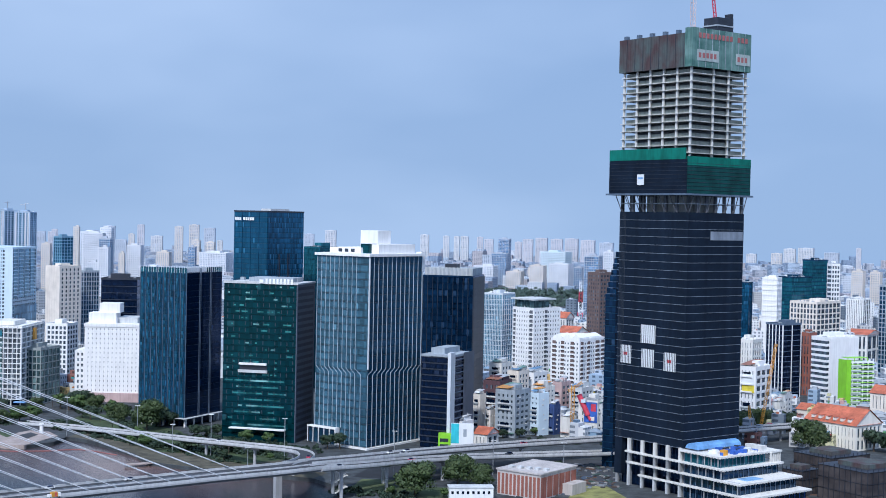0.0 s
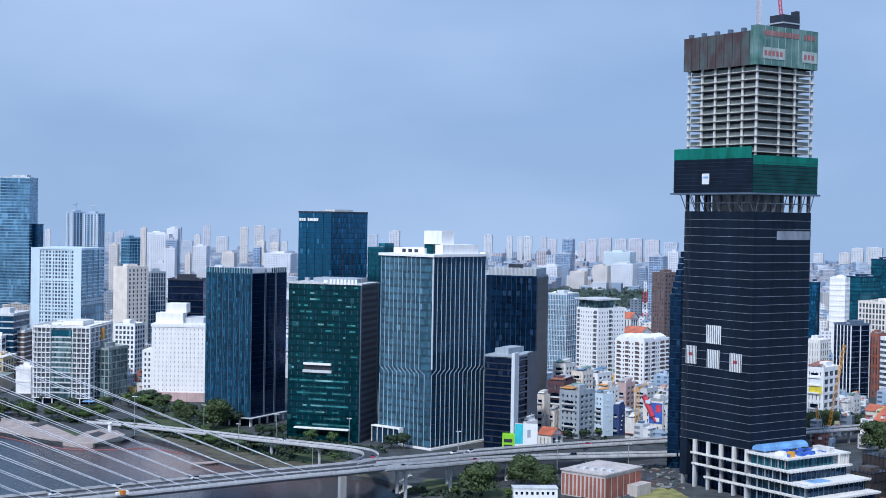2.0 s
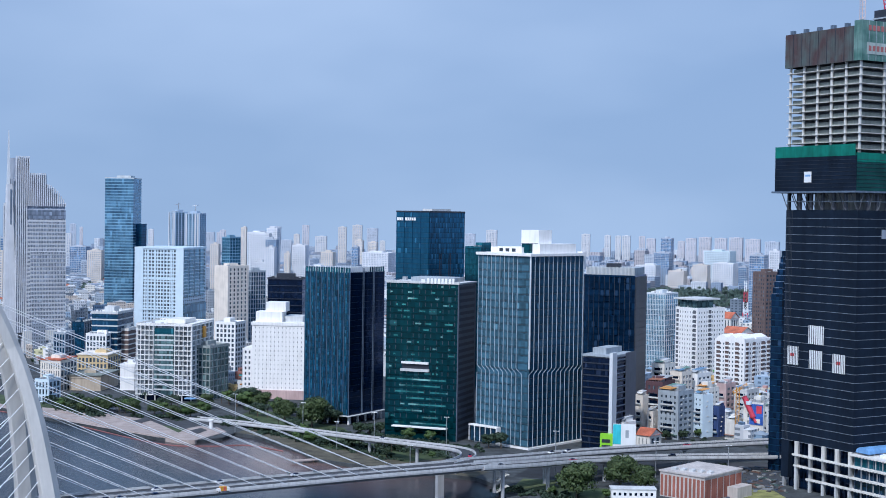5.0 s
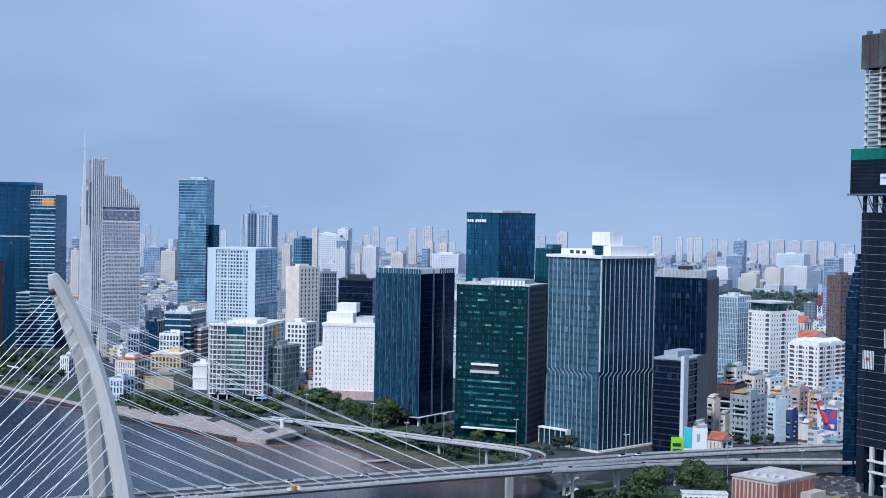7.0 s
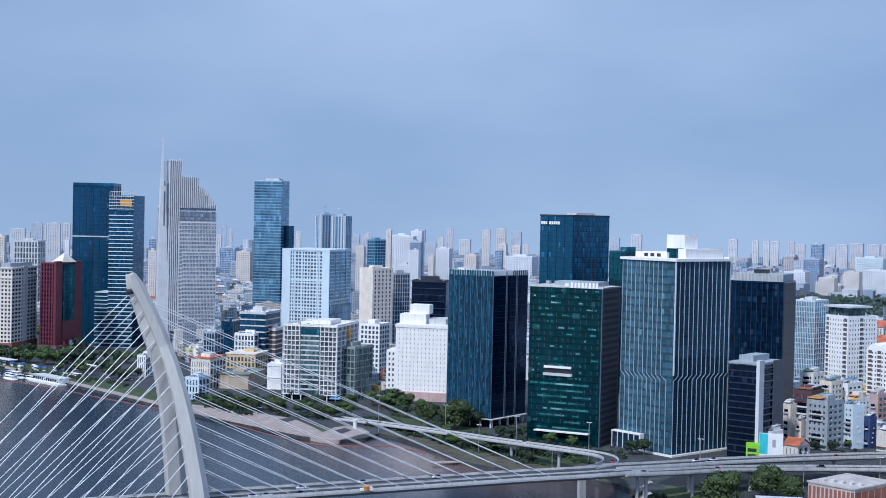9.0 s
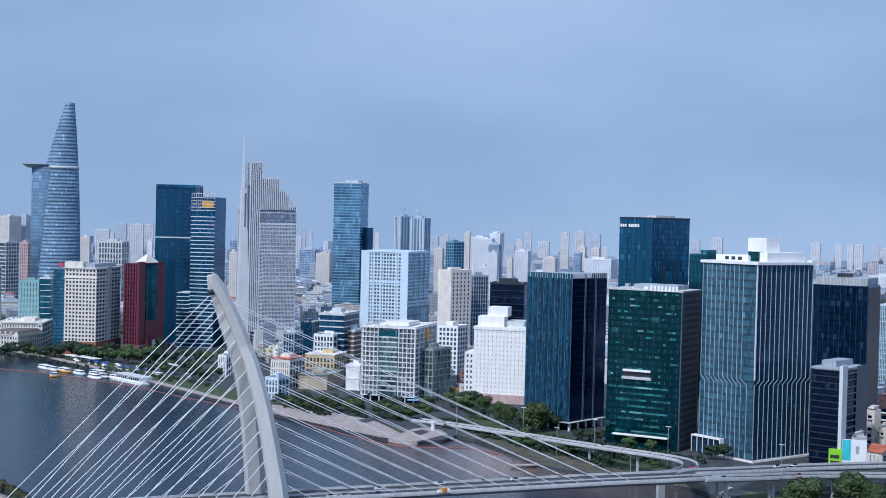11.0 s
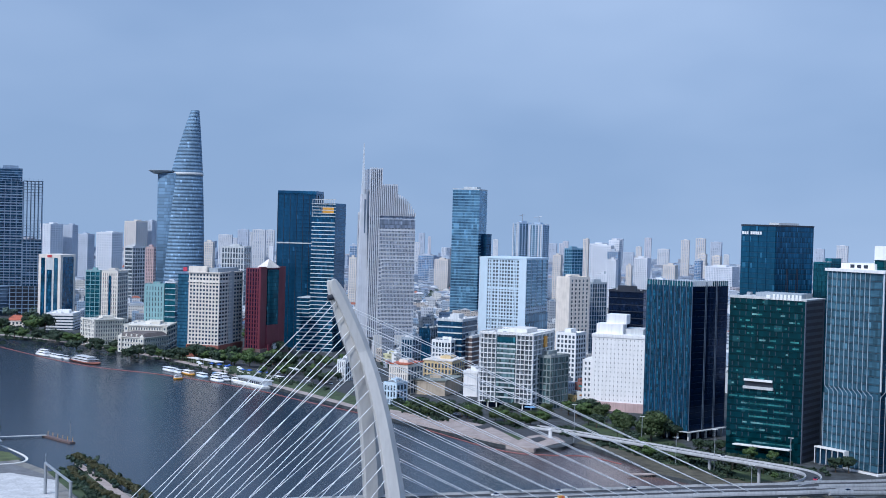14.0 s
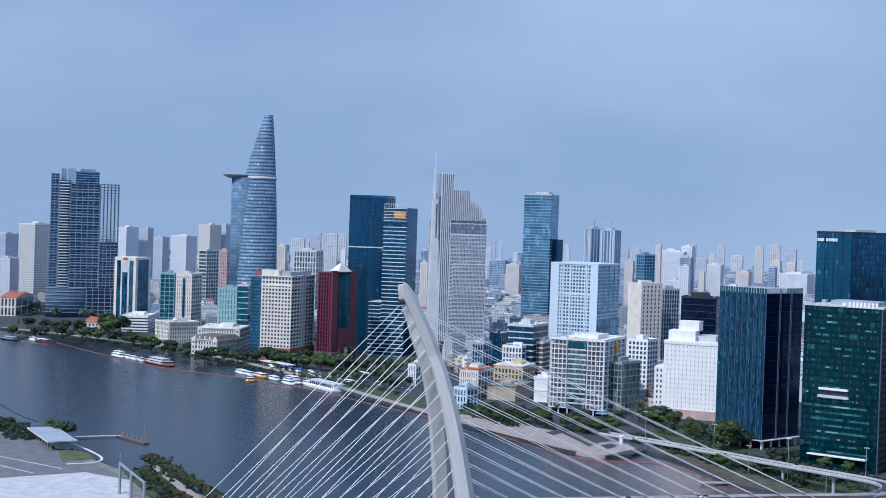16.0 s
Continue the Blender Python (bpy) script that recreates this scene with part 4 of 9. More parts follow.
def sail_tower():
    x, y = (-804.6, 1336.1)
    root = thing("sail_tower", "tall tapering curved glass tower with a round helipad deck", "tower", x, y, 0, 31)
    h = 251.9

    def width(z):      # left and right reach from the axis, in metres
        f = z / h
        right = 24 - 2.5 * f - 7.5 * f * f * f
        left = 28.5 - 4 * f - 9 * f ** 2 - 7.5 * f ** 4
        if f > 0.62:
            left -= (f - 0.62) * 34
        return -left, right

    def ring(z, grow=0.0, n=40):
        a, b = width(z)
        c, r = (a + b) / 2, (b - a) / 2 + grow
        d = 19 * (1 - 0.55 * (z / h) ** 2) + grow
        return [(c + r * math.cos(2 * math.pi * k / n), d * math.sin(2 * math.pi * k / n), z) for k in range(n)]
    N = 66
    for k in range(N):
        z, zt = h * k / N, h * (k + 1) / N
        loft([ring(z), ring(zt - 0.55)], G_SAIL, "glazing", root)
        loft([ring(zt - 0.55, 0.05), ring(zt, 0.05)], G_SAIL2, "floor_band", root)
    zp = 185.3
    px = -12.0
    loft([[(px - 4 + 13 * math.cos(a), 13 * math.sin(a), z) for a in [2 * math.pi * k / 24 for k in range(24)]] for z in (30, zp - 3)], G_SAILW, "rear_wing", root)
    loft([[(px - 12 + r * math.cos(a), r * math.sin(a), z) for a in [2 * math.pi * k / 24 for k in range(24)]] for z, r in ((zp - 4, 9), (zp - 0.8, 15), (zp, 15.5))], GREY, "helipad", root, "flat grey helipad deck")
    boxpart("podium", root, G_BLUE, (-34, 30, -24, 24, 0, 22))
    loft([ring(zp - 4.5, 0.7), ring(zp - 1.5, 0.7)], LGREY, "crown_band", root)


G_SAIL = facade_glass("grey_blue_curtain_glass", (0.175, 0.275, 0.385), pane=1.5, floor=60, spread=0.2, metal=0.0, rough=0.75, lit=0.04, mirror=0.5, strip=1.0)
G_SAILW = facade_glass("dull_blue_glass", (0.115, 0.195, 0.29), pane=1.5, floor=3.6, spread=0.25, metal=0.0, rough=0.8, lit=0.02, mirror=0.1)
G_SAIL2 = paint("grey_blue_metal", (0.205, 0.305, 0.41), rough=0.6)
sail_tower()


def bank_tower():
    x, y, ang, L, D, h = (-553.9, 1291.3, -52.8, 50.6, 38.7, 142.0)
    root = thing("bank_tower", "pale grey stone bank tower with a finned stepped top and spire", "tower", x, y, 0, ang)
    z0, Y0 = 20.0, -9.0
    boxpart("core", root, G_STONE, (-L + 1, -0.6, Y0 + 0.6, D - 0.6, z0, h))

    def panel(ya, zt, out):
        """A bay of closely banded windows that stands forward of the one behind it."""
        n = int((zt - z0) / 3.75)
        fh = (zt - z0) / n
        put("bay", mesh_of("bay", [(out - 1.6, out - 0.35, ya + 0.3, D - 0.3, z0, zt)], G_STONE), root)
        s_ = mesh_of("spandrel", [(out - 1.7, out, ya, D, 0, 1.25)], STONE)
        sill = mesh_of("sill_line", [(out, out + 0.25, ya, D, 1.05, 1.3)], WHITE_DULL)
        for k in range(n + 1):
            put("spandrel", s_, root, (0, 0, z0 + k * fh - (0.9 if k == n else 0)))
            if k < n:
                put("sill_line", sill, root, (0, 0, z0 + k * fh))
        m = int((D - ya) / 1.5)
        pr = mesh_of("pier", [(out - 0.6, out - 0.1, -0.16, 0.16, z0, zt)], STONE)
        for i in range(m + 1):
            put("pier", pr, root, (0, ya + 0.3 + (D - ya - 0.6) * i / m, 0))
    panel(Y0 + 9.5, h - 3, 0.0)
    panel(1.5, 128.0, 1.3)
    panel(4.2, 98.5, 2.4)
    # tall fins on the narrow bay beside the blade, and the stepped crown
    fin_ = mesh_of("bay_fin", [(-0.6, 0.75, -0.42, 0.42, z0, h)], STONE)
    for i in range(6):
        put("bay_fin", fin_, root, (0, Y0 + 0.3 + i * 1.93, 0))

    def top(yy):
        return 190.0 if yy < 3.4 else 174.0 if yy < 20.5 else 164.0 - 0.25 * (yy - 20.5) - 0.042 * (yy - 20.5) ** 2
    m = 25
    for i in range(m):
        c = Y0 + 0.3 + (D - Y0 - 0.6) * i / (m - 1)
        boxpart("crown_fin", root, STONE, (-1.4, 0.75, c - 0.42, c + 0.42, h, top(c)))
    for a, b in ((Y0 + 0.5, 3.2), (3.2, 20.3), (20.3, 26.0), (26.0, 31.5), (31.5, D - 0.3)):
        boxpart("crown_block", root, STONE_DIM, (-L * 0.6, -1.2, a, b, h, top(b - 0.05) - 1.5))
    boxpart("crown_band", root, G_STONE, (-L + 0.5, 0.3, 0.5, D, h - 12, h - 3.2))
    for a, b in ((-L, -L * 0.6),):
        boxpart("rear_crown", root, STONE, (a, b, Y0, D, h, h + 3))
    for i in range(9):
        c = -L + 0.5 + (L - 1) * i / 8
        boxpart("pier", root, STONE, (c - 0.5, c + 0.5, Y0 - 0.06, Y0 + 0.6, z0, h))
    boxpart("podium", root, STONE, (-L - 6, 3, -2, D + 3, 0, z0 + 2))
    pp = mesh_of("podium_pier", [(3, 3.7, -0.35, 0.35, 0, z0 + 2)], WHITE_DULL)
    for i in range(26):
        put("podium_pier", pp, root, (0, -1.5 + (D + 4) * i / 25, 0))
    # blade wall with the spire
    zb, zs = 163.0, 214.6
    V = [(-13, -19, 0), (-3, -19, 0), (-3, -5, 0), (-13, -5, 0), (-10, -16.4, zb), (-5, -16.4, zb), (-5, -11.4, zb), (-10, -11.4, zb)]
    put("blade_wall", raw("blade_wall", V, [(0, 3, 2, 1), (4, 5, 6, 7), (0, 1, 5, 4), (1, 2, 6, 5), (2, 3, 7, 6), (3, 0, 4, 7)], STONE), root, label="tapering stone blade wall")
    V = [(-8.5, -16.2, zb), (-5.6, -16.2, zb), (-5.6, -13.2, zb), (-8.5, -13.2, zb), (-7.4, -15.1, zs), (-6.6, -15.1, zs), (-6.6, -14.3, zs), (-7.4, -14.3, zs)]
    put("spire", raw("spire", V, [(4, 5, 6, 7), (0, 1, 5, 4), (1, 2, 6, 5), (2, 3, 7, 6), (3, 0, 4, 7)], ALU), root)
    boxpart("link_wall", root, STONE_DIM, (-12, -5.2, -12.5, Y0 - 0.1, 0, h + 26))
    for ya, za, zc in ((-13.4, 124, 158), (-10.2, 100, 166)):
        boxpart("window_slot", root, SLATE, (-5.1, -4.5, ya, ya + 1.5, za, zc))


G_STONE = facade_glass("grey_tower_glass", (0.22, 0.26, 0.33), spread=0.35, metal=0.1, rough=0.2, lit=0.1, mirror=0.3)
STONE = paint("pale_grey_stone", (0.60, 0.62, 0.66), stain=0.2, spread=0.08)
STONE_DIM = paint("grey_stone", (0.36, 0.40, 0.47), stain=0.25, spread=0.08)
bank_tower()

G_SLAB = facade_glass("steel_blue_glass", (0.13, 0.27, 0.39), pane=2.6, floor=8, spread=0.3, metal=0.3, lit=0.05)
G_BLUE2 = paint("blue_grey_metal", (0.20, 0.36, 0.48), rough=0.4, metal=0.2)
tower("slab_tower", "slim blue glass tower with a pale upper face", "tower", (-637.5, 1842.8, 4.1, 39.5, 43.0, 182.8), 46, 0.9, G_SLAB, G_BLUE2, 0, 0, roof=LGREY, joined=True, seed=2)
tower("slab_wing", "lower dark glass wing beside the slim tower", "tower", (-630.0, 1856.0, -11.2, 11.8, 14.2, 120.3), 36, 0.6, G_DARK, G_DARK, joined=True, plant=False)


def pale_blue():
    x, y, ang, L, D, h = (-435.2, 1414.6, -4.9, 53.1, 64.5, 99.3)
    root = thing("pale_blue_tower", "pale blue tiled apartment tower with rows of dark windows", "apartment tower", x, y, 0, ang)
    storeys(root, L, D, 6, h, 25, 1.5, G_WIN, LBLUE, 15, 12, 1.15)
    boxpart("podium", root, LBLUE, (-L - 3, 3, -3, D + 3, 0, 6))
    boxpart("corner_bay", root, LBLUE, (-L - 0.6, -L + 9, -0.7, 0.3, 6, h + 1), "plain pale blue corner bay")
    boxpart("corner_bay", root, LBLUE, (-8, 0.6, -0.7, 0.3, 6, h + 1))
    boxpart("glass_bay", root, G_SLAB, (0.1, 1.3, 1.5, D - 1.5, 8, h * 0.42), "blue glass lower bay")
    for k in range(26):
        boxpart("bay_rail", root, LBLUE, (0.3, 1.25, 1.4, D - 1.4, 8 + k * (h - 8) / 25, 8.5 + k * (h - 8) / 25))
    for k in range(4):
        boxpart("bay_glass", root, G_PALE, (0.1, 0.6, 2 + k * (D - 4) / 4, 2 + (k + 0.7) * (D - 4) / 4, h * 0.5, h))
    for k in range(4):
        c = -L + 9 + (L - 17) * (k + 0.5) / 4
        boxpart("facade_rib", root, LBLUE, (c - 0.5, c + 0.5, -0.6, 0.0, 6, h))
    for z in (h * 0.36, h * 0.68):
        boxpart("string_course", root, LBLUE, (-L - 0.5, 0.2, -0.75, -0.05, z, z + 1.5))
    boxpart("roof_rim", root, LBLUE, (-L - 0.8, 0.8, -0.8, D + 0.8, h + 0.6, h + 2.2))
    for k in (0, 1):
        boxpart("roof_mast", root, STEEL, (-20 - k * 8, -19.7 - k * 8, 10, 10.3, h + 2.2, h + 8))


pale_blue()


def bare_tower():
    root = thing("bare_tower", "unfinished blue-grey concrete tower with an open frame corner", "tower", -1130.8, 1526.8, 0, 38.0)
    root.scale = (1.089, 1.089, 1.02)
    dep, z0, fh = 36.0, 38.0, 3.55
    # stacked slabs with recessed dusty glazing: left end, right end, lowest and highest floor
    for ua, ub, za, zb, glazed, name in ((-81.0, -71.0, z0, 184.0, True, "end_bay"), (-58.0, -23.0, z0, 171.5, True, "main_bay"), (-23.0, 0.0, z0, 97.0, True, "lower_bay"), (-23.0, 0.0, 97.0, 172.5, False, "open_frame")):
        n = round((zb - za) / fh)
        f_ = (zb - za) / n
        slab = mesh_of("floor_slab", [(ua, ub, -0.4, dep, -0.28, 0.28)], GREY2)
        rail = mesh_of("balustrade", [(ua + 0.2, ub - 0.2, -0.35, -0.2, 0.28, 1.0)], PALE_SLATE if name == "main_bay" else GREY2)
        gl = mesh_of("glazing", [(ua + 0.5, ub - 0.5, 1.4, dep - 1, 0.28, f_ - 0.28)], G_BARE)
        for k in range(n + 1):
            put("floor_slab", slab, root, (0, 0, za + k * f_))
            if glazed and k < n:
                put("glazing", gl, root, (0, 0, za + k * f_))
                if (k * 7 + len(name)) % 3:
                    put("balustrade", rail, root, (0, 0, za + k * f_))
        count = 3 if ub - ua < 12 else 6
        for i in range(count):
            c = ua + 0.6 + (ub - ua - 1.2) * i / (count - 1)
            boxpart("column", root, GREY2, (c - 0.32, c + 0.32, 0.1, 1.0, za, zb))
            boxpart("column", root, GREY2, (c - 0.5, c + 0.5, dep - 1.2, dep - 0.2, za, zb))
    # rounded balcony stack up the river face
    bal = [[(-64.5 + 6.6 * math.cos(a), 1.5 - 4.2 * math.sin(a), z) for a in [math.pi * k / 10 for k in range(11)]] for z in (0.0, 1.25)]
    me = loft(bal, PALE_BEIGE, "balcony", root).data
    for k in range(38):
        put("balcony", me, root, (0, 0, z0 + 1 + k * 3.62))
    boxpart("balcony_wall", root, G_BARE, (-71.0, -58.0, 0.8, dep - 2, z0, 176.0))
    boxpart("balcony_pier", root, GREY2, (-71.2, -70.2, -1.0, 1.5, z0, 178.0))
    # core and lift house above the roof
    for ua, ub, za, zb, m in ((-69.0, -63.0, 176, 191, GREY2), (-61.5, -52.5, 172, 191.5, PALE_SLATE), (-52.0, -24.5, 172, 188, G_BARE), (-47.0, -29.0, 188, 191.5, GREY2)):
        boxpart("core_top", root, m, (ua, ub, 5, dep - 8, za, zb))
    for k in range(5):
        boxpart("core_band", root, GREY2, (-52.3, -24.2, 4.6, dep - 8, 174 + k * 3.2, 174.7 + k * 3.2))
    for k in range(12):
        boxpart("roof_post", root, GREY2, (-57.5 + k * 5.1, -57.1 + k * 5.1, 0, 0.4, 172, 175.5))
    # stepped podium
    pod = [[(-60 + r * 24 * math.cos(a), 6 - r * 13 * math.sin(a), z) for a in [math.pi * k / 14 for k in range(15)]] for z, r in ((0.0, 1.0), (z0 - 1, 1.0))]
    loft(pod, DUST_BLUE, "podium", root)
    for k in range(8):
        z = 6 + k * 4.4
        loft([[(-60 + 24.5 * math.cos(a), 6 - 13.5 * math.sin(a), zz) for a in [math.pi * j / 14 for j in range(15)]] for zz in (z, z + 0.9)], GREY2, "podium_band", root)
    boxpart("podium", root, DARK, (-80.5, -0.5, 2.0, dep - 1, 0, z0))
    for k in range(7):
        boxpart("podium_slab", root, GREY2, (-81, 0.3, 0.2, dep, 4 + k * 5, 4.7 + k * 5))
    for i in range(12):
        boxpart("podium_column", root, GREY2, (-80 + i * 7.2, -79 + i * 7.2, 0.3, 1.4, 0, z0))


PALE_SLATE = paint("pale_slate_panel", (0.28, 0.37, 0.48), stain=0.3)
PALE_BEIGE = paint("unpainted_beige_concrete", (0.64, 0.64, 0.65), stain=0.3)
DUST_BLUE = paint("dusty_blue_panel", (0.055, 0.10, 0.16), stain=0.3)
G_BARE = facade_glass("dusty_blue_glass", (0.030, 0.085, 0.155), pane=2.2, floor=4, spread=0.4, metal=0.2, rough=0.2, lit=0.06)
GREY2 = paint("weathered_concrete", (0.21, 0.30, 0.42), stain=0.35, spread=0.15)
bare_tower()


def teal_tower():
    x, y, ang, L, D, h = (-643.1, 1333.0, 10.8, 42.1, 30.1, 162.1)
    root = tower("teal_tower", "dark teal glass tower with a pale line round its middle", "tower", (x, y, ang, L, D, h), 38, 0.35, G_TEALM, G_TEALM, 6, 3, 0.25, pier=DARK, plant=False)
    zl = 110.8
    boxpart("refuge_band", root, LGREY, (-L - 0.2, 0.2, -0.2, D + 0.2, zl - 0.5, zl + 0.7), "pale band")
    boxpart("crown_screen", root, G_TEALM, (-L, 0, 0, D, h, h + 4))


G_TEALM = facade_glass("sea_green_glass", (0.016, 0.098, 0.195), pane=1.6, floor=60, spread=0.15, metal=0.22, lit=0.02)
teal_tower()


def banded_tower():
    x, y, ang, L, D, h = (-607.9, 1305.4, 7.0, 24.8, 36.1, 153.4)
    root = thing("banded_tower", "navy glass tower striped with white bands, unfinished top", "tower", x, y, 0, ang)
    n = 38
    fh = h / n
    g = mesh_of("glazing", [(-L, 0, 0, D, 0, fh)], G_NAVY)
    s = mesh_of("white_band", [(-L - 0.35, 0.0, -0.35, 0.4, -0.42, 0.42)], ALU)
    s2 = mesh_of("white_band", [(-0.02, 0.15, 0.4, D, -0.12, 0.12)], SLATE)
    for k in range(n):
        put("glazing", g, root, (0, 0, k * fh))
        if k < n - 4:
            put("white_band", s, root, (0, 0, k * fh))
        put("white_band", s2, root, (0, 0, k * fh))
    boxpart("unclad_floors", root, CRANE_YELLOW, (-L * 0.55, -1.5, -0.5, -0.02, h - 11, h - 4), "orange unclad floors")
    for k in range(5):
        boxpart("floor_slab", root, LGREY, (-L - 0.4, 0.3, -0.6, 0.0, h - 14 + k * 3.2, h - 13.3 + k * 3.2))
    for i in range(11):
        boxpart("roof_post", root, LGREY, (-L + L * i / 10.5, -L + 0.4 + L * i / 10.5, 0, 0.4, h - 15, h + 4))
    boxpart("roof_rail", root, LGREY, (-L, 0, 0, 0.3, h + 3.4, h + 4))
    wing = storeys(root, 14, D, 0, h * 0.36, 14, 0.8, G_NAVY, ALU, x_off=-L)


banded_tower()


def red_tower():
    x, y, ang, L, D, h = (-646.1, 1218.7, -10.1, 18.0, 38.8, 86.5)
    root = thing("red_tower", "red granite tower with dark glass bays and a cream pyramid roof", "tower", x, y, 0, ang)
    storeys(root, L, D, 8, h, 19, 0.9, G_NIGHT2, RED, 5, 0, 1.6)
    boxpart("end_pier", root, RED, (-2, 0.8, -0.4, D * 0.24, 8, h + 2), "red granite corner pier")
    boxpart("end_pier", root, RED, (-2, 0.8, D * 0.72, D + 0.4, 8, h + 2))
    boxpart("glass_bay", root, G_TEAL, (-2, 1.6, D * 0.26, D * 0.70, h * 0.36, h - 1), "teal glass bay")
    boxpart("red_bay", root, RED, (-2, 1.9, D * 0.24, D * 0.72, 8, h * 0.36))
    boxpart("podium", root, BROWN, (-L - 3, 4, -3, D + 3, 0, 8))
    V = [(-11, D * 0.2, h + 1), (1.5, D * 0.2, h + 1), (1.5, D * 0.76, h + 1), (-11, D * 0.76, h + 1), (-4.5, D * 0.48, h + 10)]
    me = bpy.data.meshes.new("pyramid_roof")
    me.from_pydata(V, [], [(0, 1, 4), (1, 2, 4), (2, 3, 4), (3, 0, 4), (3, 2, 1, 0)])
    me.materials.append(CREAM)
    put("pyramid_roof", me, root, label="cream pyramid roof")
    gate = boxpart("gate_frame", root, RED, (4, 5.5, D * 0.2, D * 0.26, 0, 12))
    boxpart("gate_frame", root, RED, (4, 5.5, D * 0.7, D * 0.76, 0, 12))
    loft([[(xx, D * 0.48 + 4.2 * math.cos(a), 9.5 + 4.2 * math.sin(a)) for a in [2 * math.pi * k / 24 for k in range(24)]] for xx in (4.2, 5.2)], DARK, "round_sign", root)
    loft([[(xx, D * 0.48 + 3.2 * math.cos(a), 9.5 + 3.2 * math.sin(a)) for a in [2 * math.pi * k / 24 for k in range(24)]] for xx in (5.2, 5.4)], LGREY, "round_face", root)


red_tower()


def river_hotel():
    x, y, ang, L, D, h = (-674.3, 1187.8, 5.6, 32.1, 57.1, 81.4)
    root = thing("riverside_hotel", "cream riverside hotel block over a brown stone base", "hotel", x, y, 0, ang)
    storeys(root, L, D, 12, h, 19, 1.6, G_NIGHT, CREAM, 9, 8, 1.3, inset=0.6)
    for c, w in ((0.06, 5.0), (0.42, 4.0), (0.72, 5.0)):
        strip_ = mesh_of("side_balcony", [(0.05, 1.0, D * c, D * c + w, -0.4, 0.8)], WHITE_DULL)
        for k in range(1, 19):
            put("side_balcony", strip_, root, (0, 0, 12 + k * (h - 12) / 19))
    boxpart("base", root, BRICK, (-L - 1, 1, -1, D + 1, 0, 12), "red-brown stone base")
    boxpart("top_wall", root, CREAM, (-L, -L * 0.42, -0.4, 8, h, h + 6.5), "tall cream parapet wall")
    boxpart("plant_room", root, GREY, (-L * 0.4, -3, 3, D - 4, h + 0.8, h + 5))
    boxpart("cornice", root, CREAM, (-L - 0.7, 0.7, -0.7, D + 0.7, h - 9.0, h - 8.0))
    boxpart("cornice", root, CREAM, (-L - 0.9, 0.9, -0.9, D + 0.9, h + 0.2, h + 1.2))
    boxpart("side_strip", root, LGREY, (-0.2, 0.9, D * 0.42, D * 0.58, 12, h + 2))
    storeys(root, 13, D * 0.8, 0, h - 2, 24, 0.5, G_BLUE, G_DARK, x_off=-L - 0.2, y_off=3)
    boxpart("roof_sign", root, CRANE_RED, (-L - 9, -L - 5, 6, 7, h + 1, h + 5))


river_hotel()


def balcony_block():
    x, y, ang, L, D, h = (-296.7, 989.3, -1.3, 42.8, 50.8, 55.2)
    root = thing("balcony_block", "white framed apartment block with a recessed green glass centre", "apartment block", x, y, 0, ang)
    a, b = L * 0.32, L * 0.36
    storeys(root, L, D, 4.5, h, 14, 0.55, G_LOFT, WHITE, 0, 5, 0.5, inset=1.2)
    for i in range(5):
        for off in (0.0, L - a):
            c = -L + off + 0.4 + (a - 0.8) * i / 4
            boxpart("frame_post", root, WHITE, (c - 0.2, c + 0.2, -0.9, 0.2, 4.5, h + 1.2))
    bal = mesh_of("balcony", [(-L, -L + a, -0.9, 0.0, -0.22, 0.34)], WHITE)
    mid = mesh_of("balcony", [(-L + a + 0.6, -a - 0.6, -0.5, 0.0, -0.2, 0.9)], LGREY)
    for k in range(15):
        put("balcony", bal, root, (0, 0, 4.5 + k * (h - 4.5) / 14))
        put("balcony", bal, root, (L - a, 0, 4.5 + k * (h - 4.5) / 14))
        if 0 < k < 13:
            put("balcony", mid, root, (0, 0, 4.5 + k * (h - 4.5) / 14))
    boxpart("centre_glazing", root, G_GREY, (-L + a + 0.3, -a - 0.3, -0.3, 1.5, 4.5, h - 1.5), "grey-green glazed centre")
    boxpart("glass_centre", root, G_TEAL, (-L + a + 0.5, -a - 0.5, -0.42, 1.2, h * 0.88, h - 2), "sea green glazing")
    for i in range(7):
        c = -L + 1 + (L - 2) * i / 6
        boxpart("column", root, WHITE_DULL, (c - 0.4, c + 0.4, 0.2, 1, 0, 4.5))
    boxpart("lobby", root, G_BLACK, (-L + 2, -2, 3, D - 2, 0, 4.5))
    roof_set(root, L, D, h + 0.5, WHITE_DULL, seed=8)
    boxpart("yellow_duct", root, CRANE_YELLOW, (0.2, 1.6, D * 0.45, D * 0.55, h * 0.82, h * 0.97))
    boxpart("entrance_awning", root, SKY_SHEET, (-4, 4, -6, -1, 2.8, 3.4), "blue entrance awning")


G_GREY = facade_glass("grey_green_glass", (0.10, 0.17, 0.18), spread=0.6, metal=0.25, lit=0.15)
G_LOFT = facade_glass("pale_loft_glass", (0.24, 0.27, 0.29), spread=0.5, metal=0.1, rough=0.2, lit=0.15)
balcony_block()
tower("green_annex", "grey-green glass annex with open floors", "office block", (-286.5, 1000.1, -14.0, 16.1, 27.5, 38.8), 8, 0.8, G_GREY, MASONRY_PALE, 5, 5, 0.5)
tower("cream_tower", "cream concrete apartment tower with balconies", "apartment tower", (-351.2, 1282.8, -29.7, 17.6, 27.7, 86.8), 22, 1.5, G_WIN, CREAM, 6, 5, 2.8, seed=12)
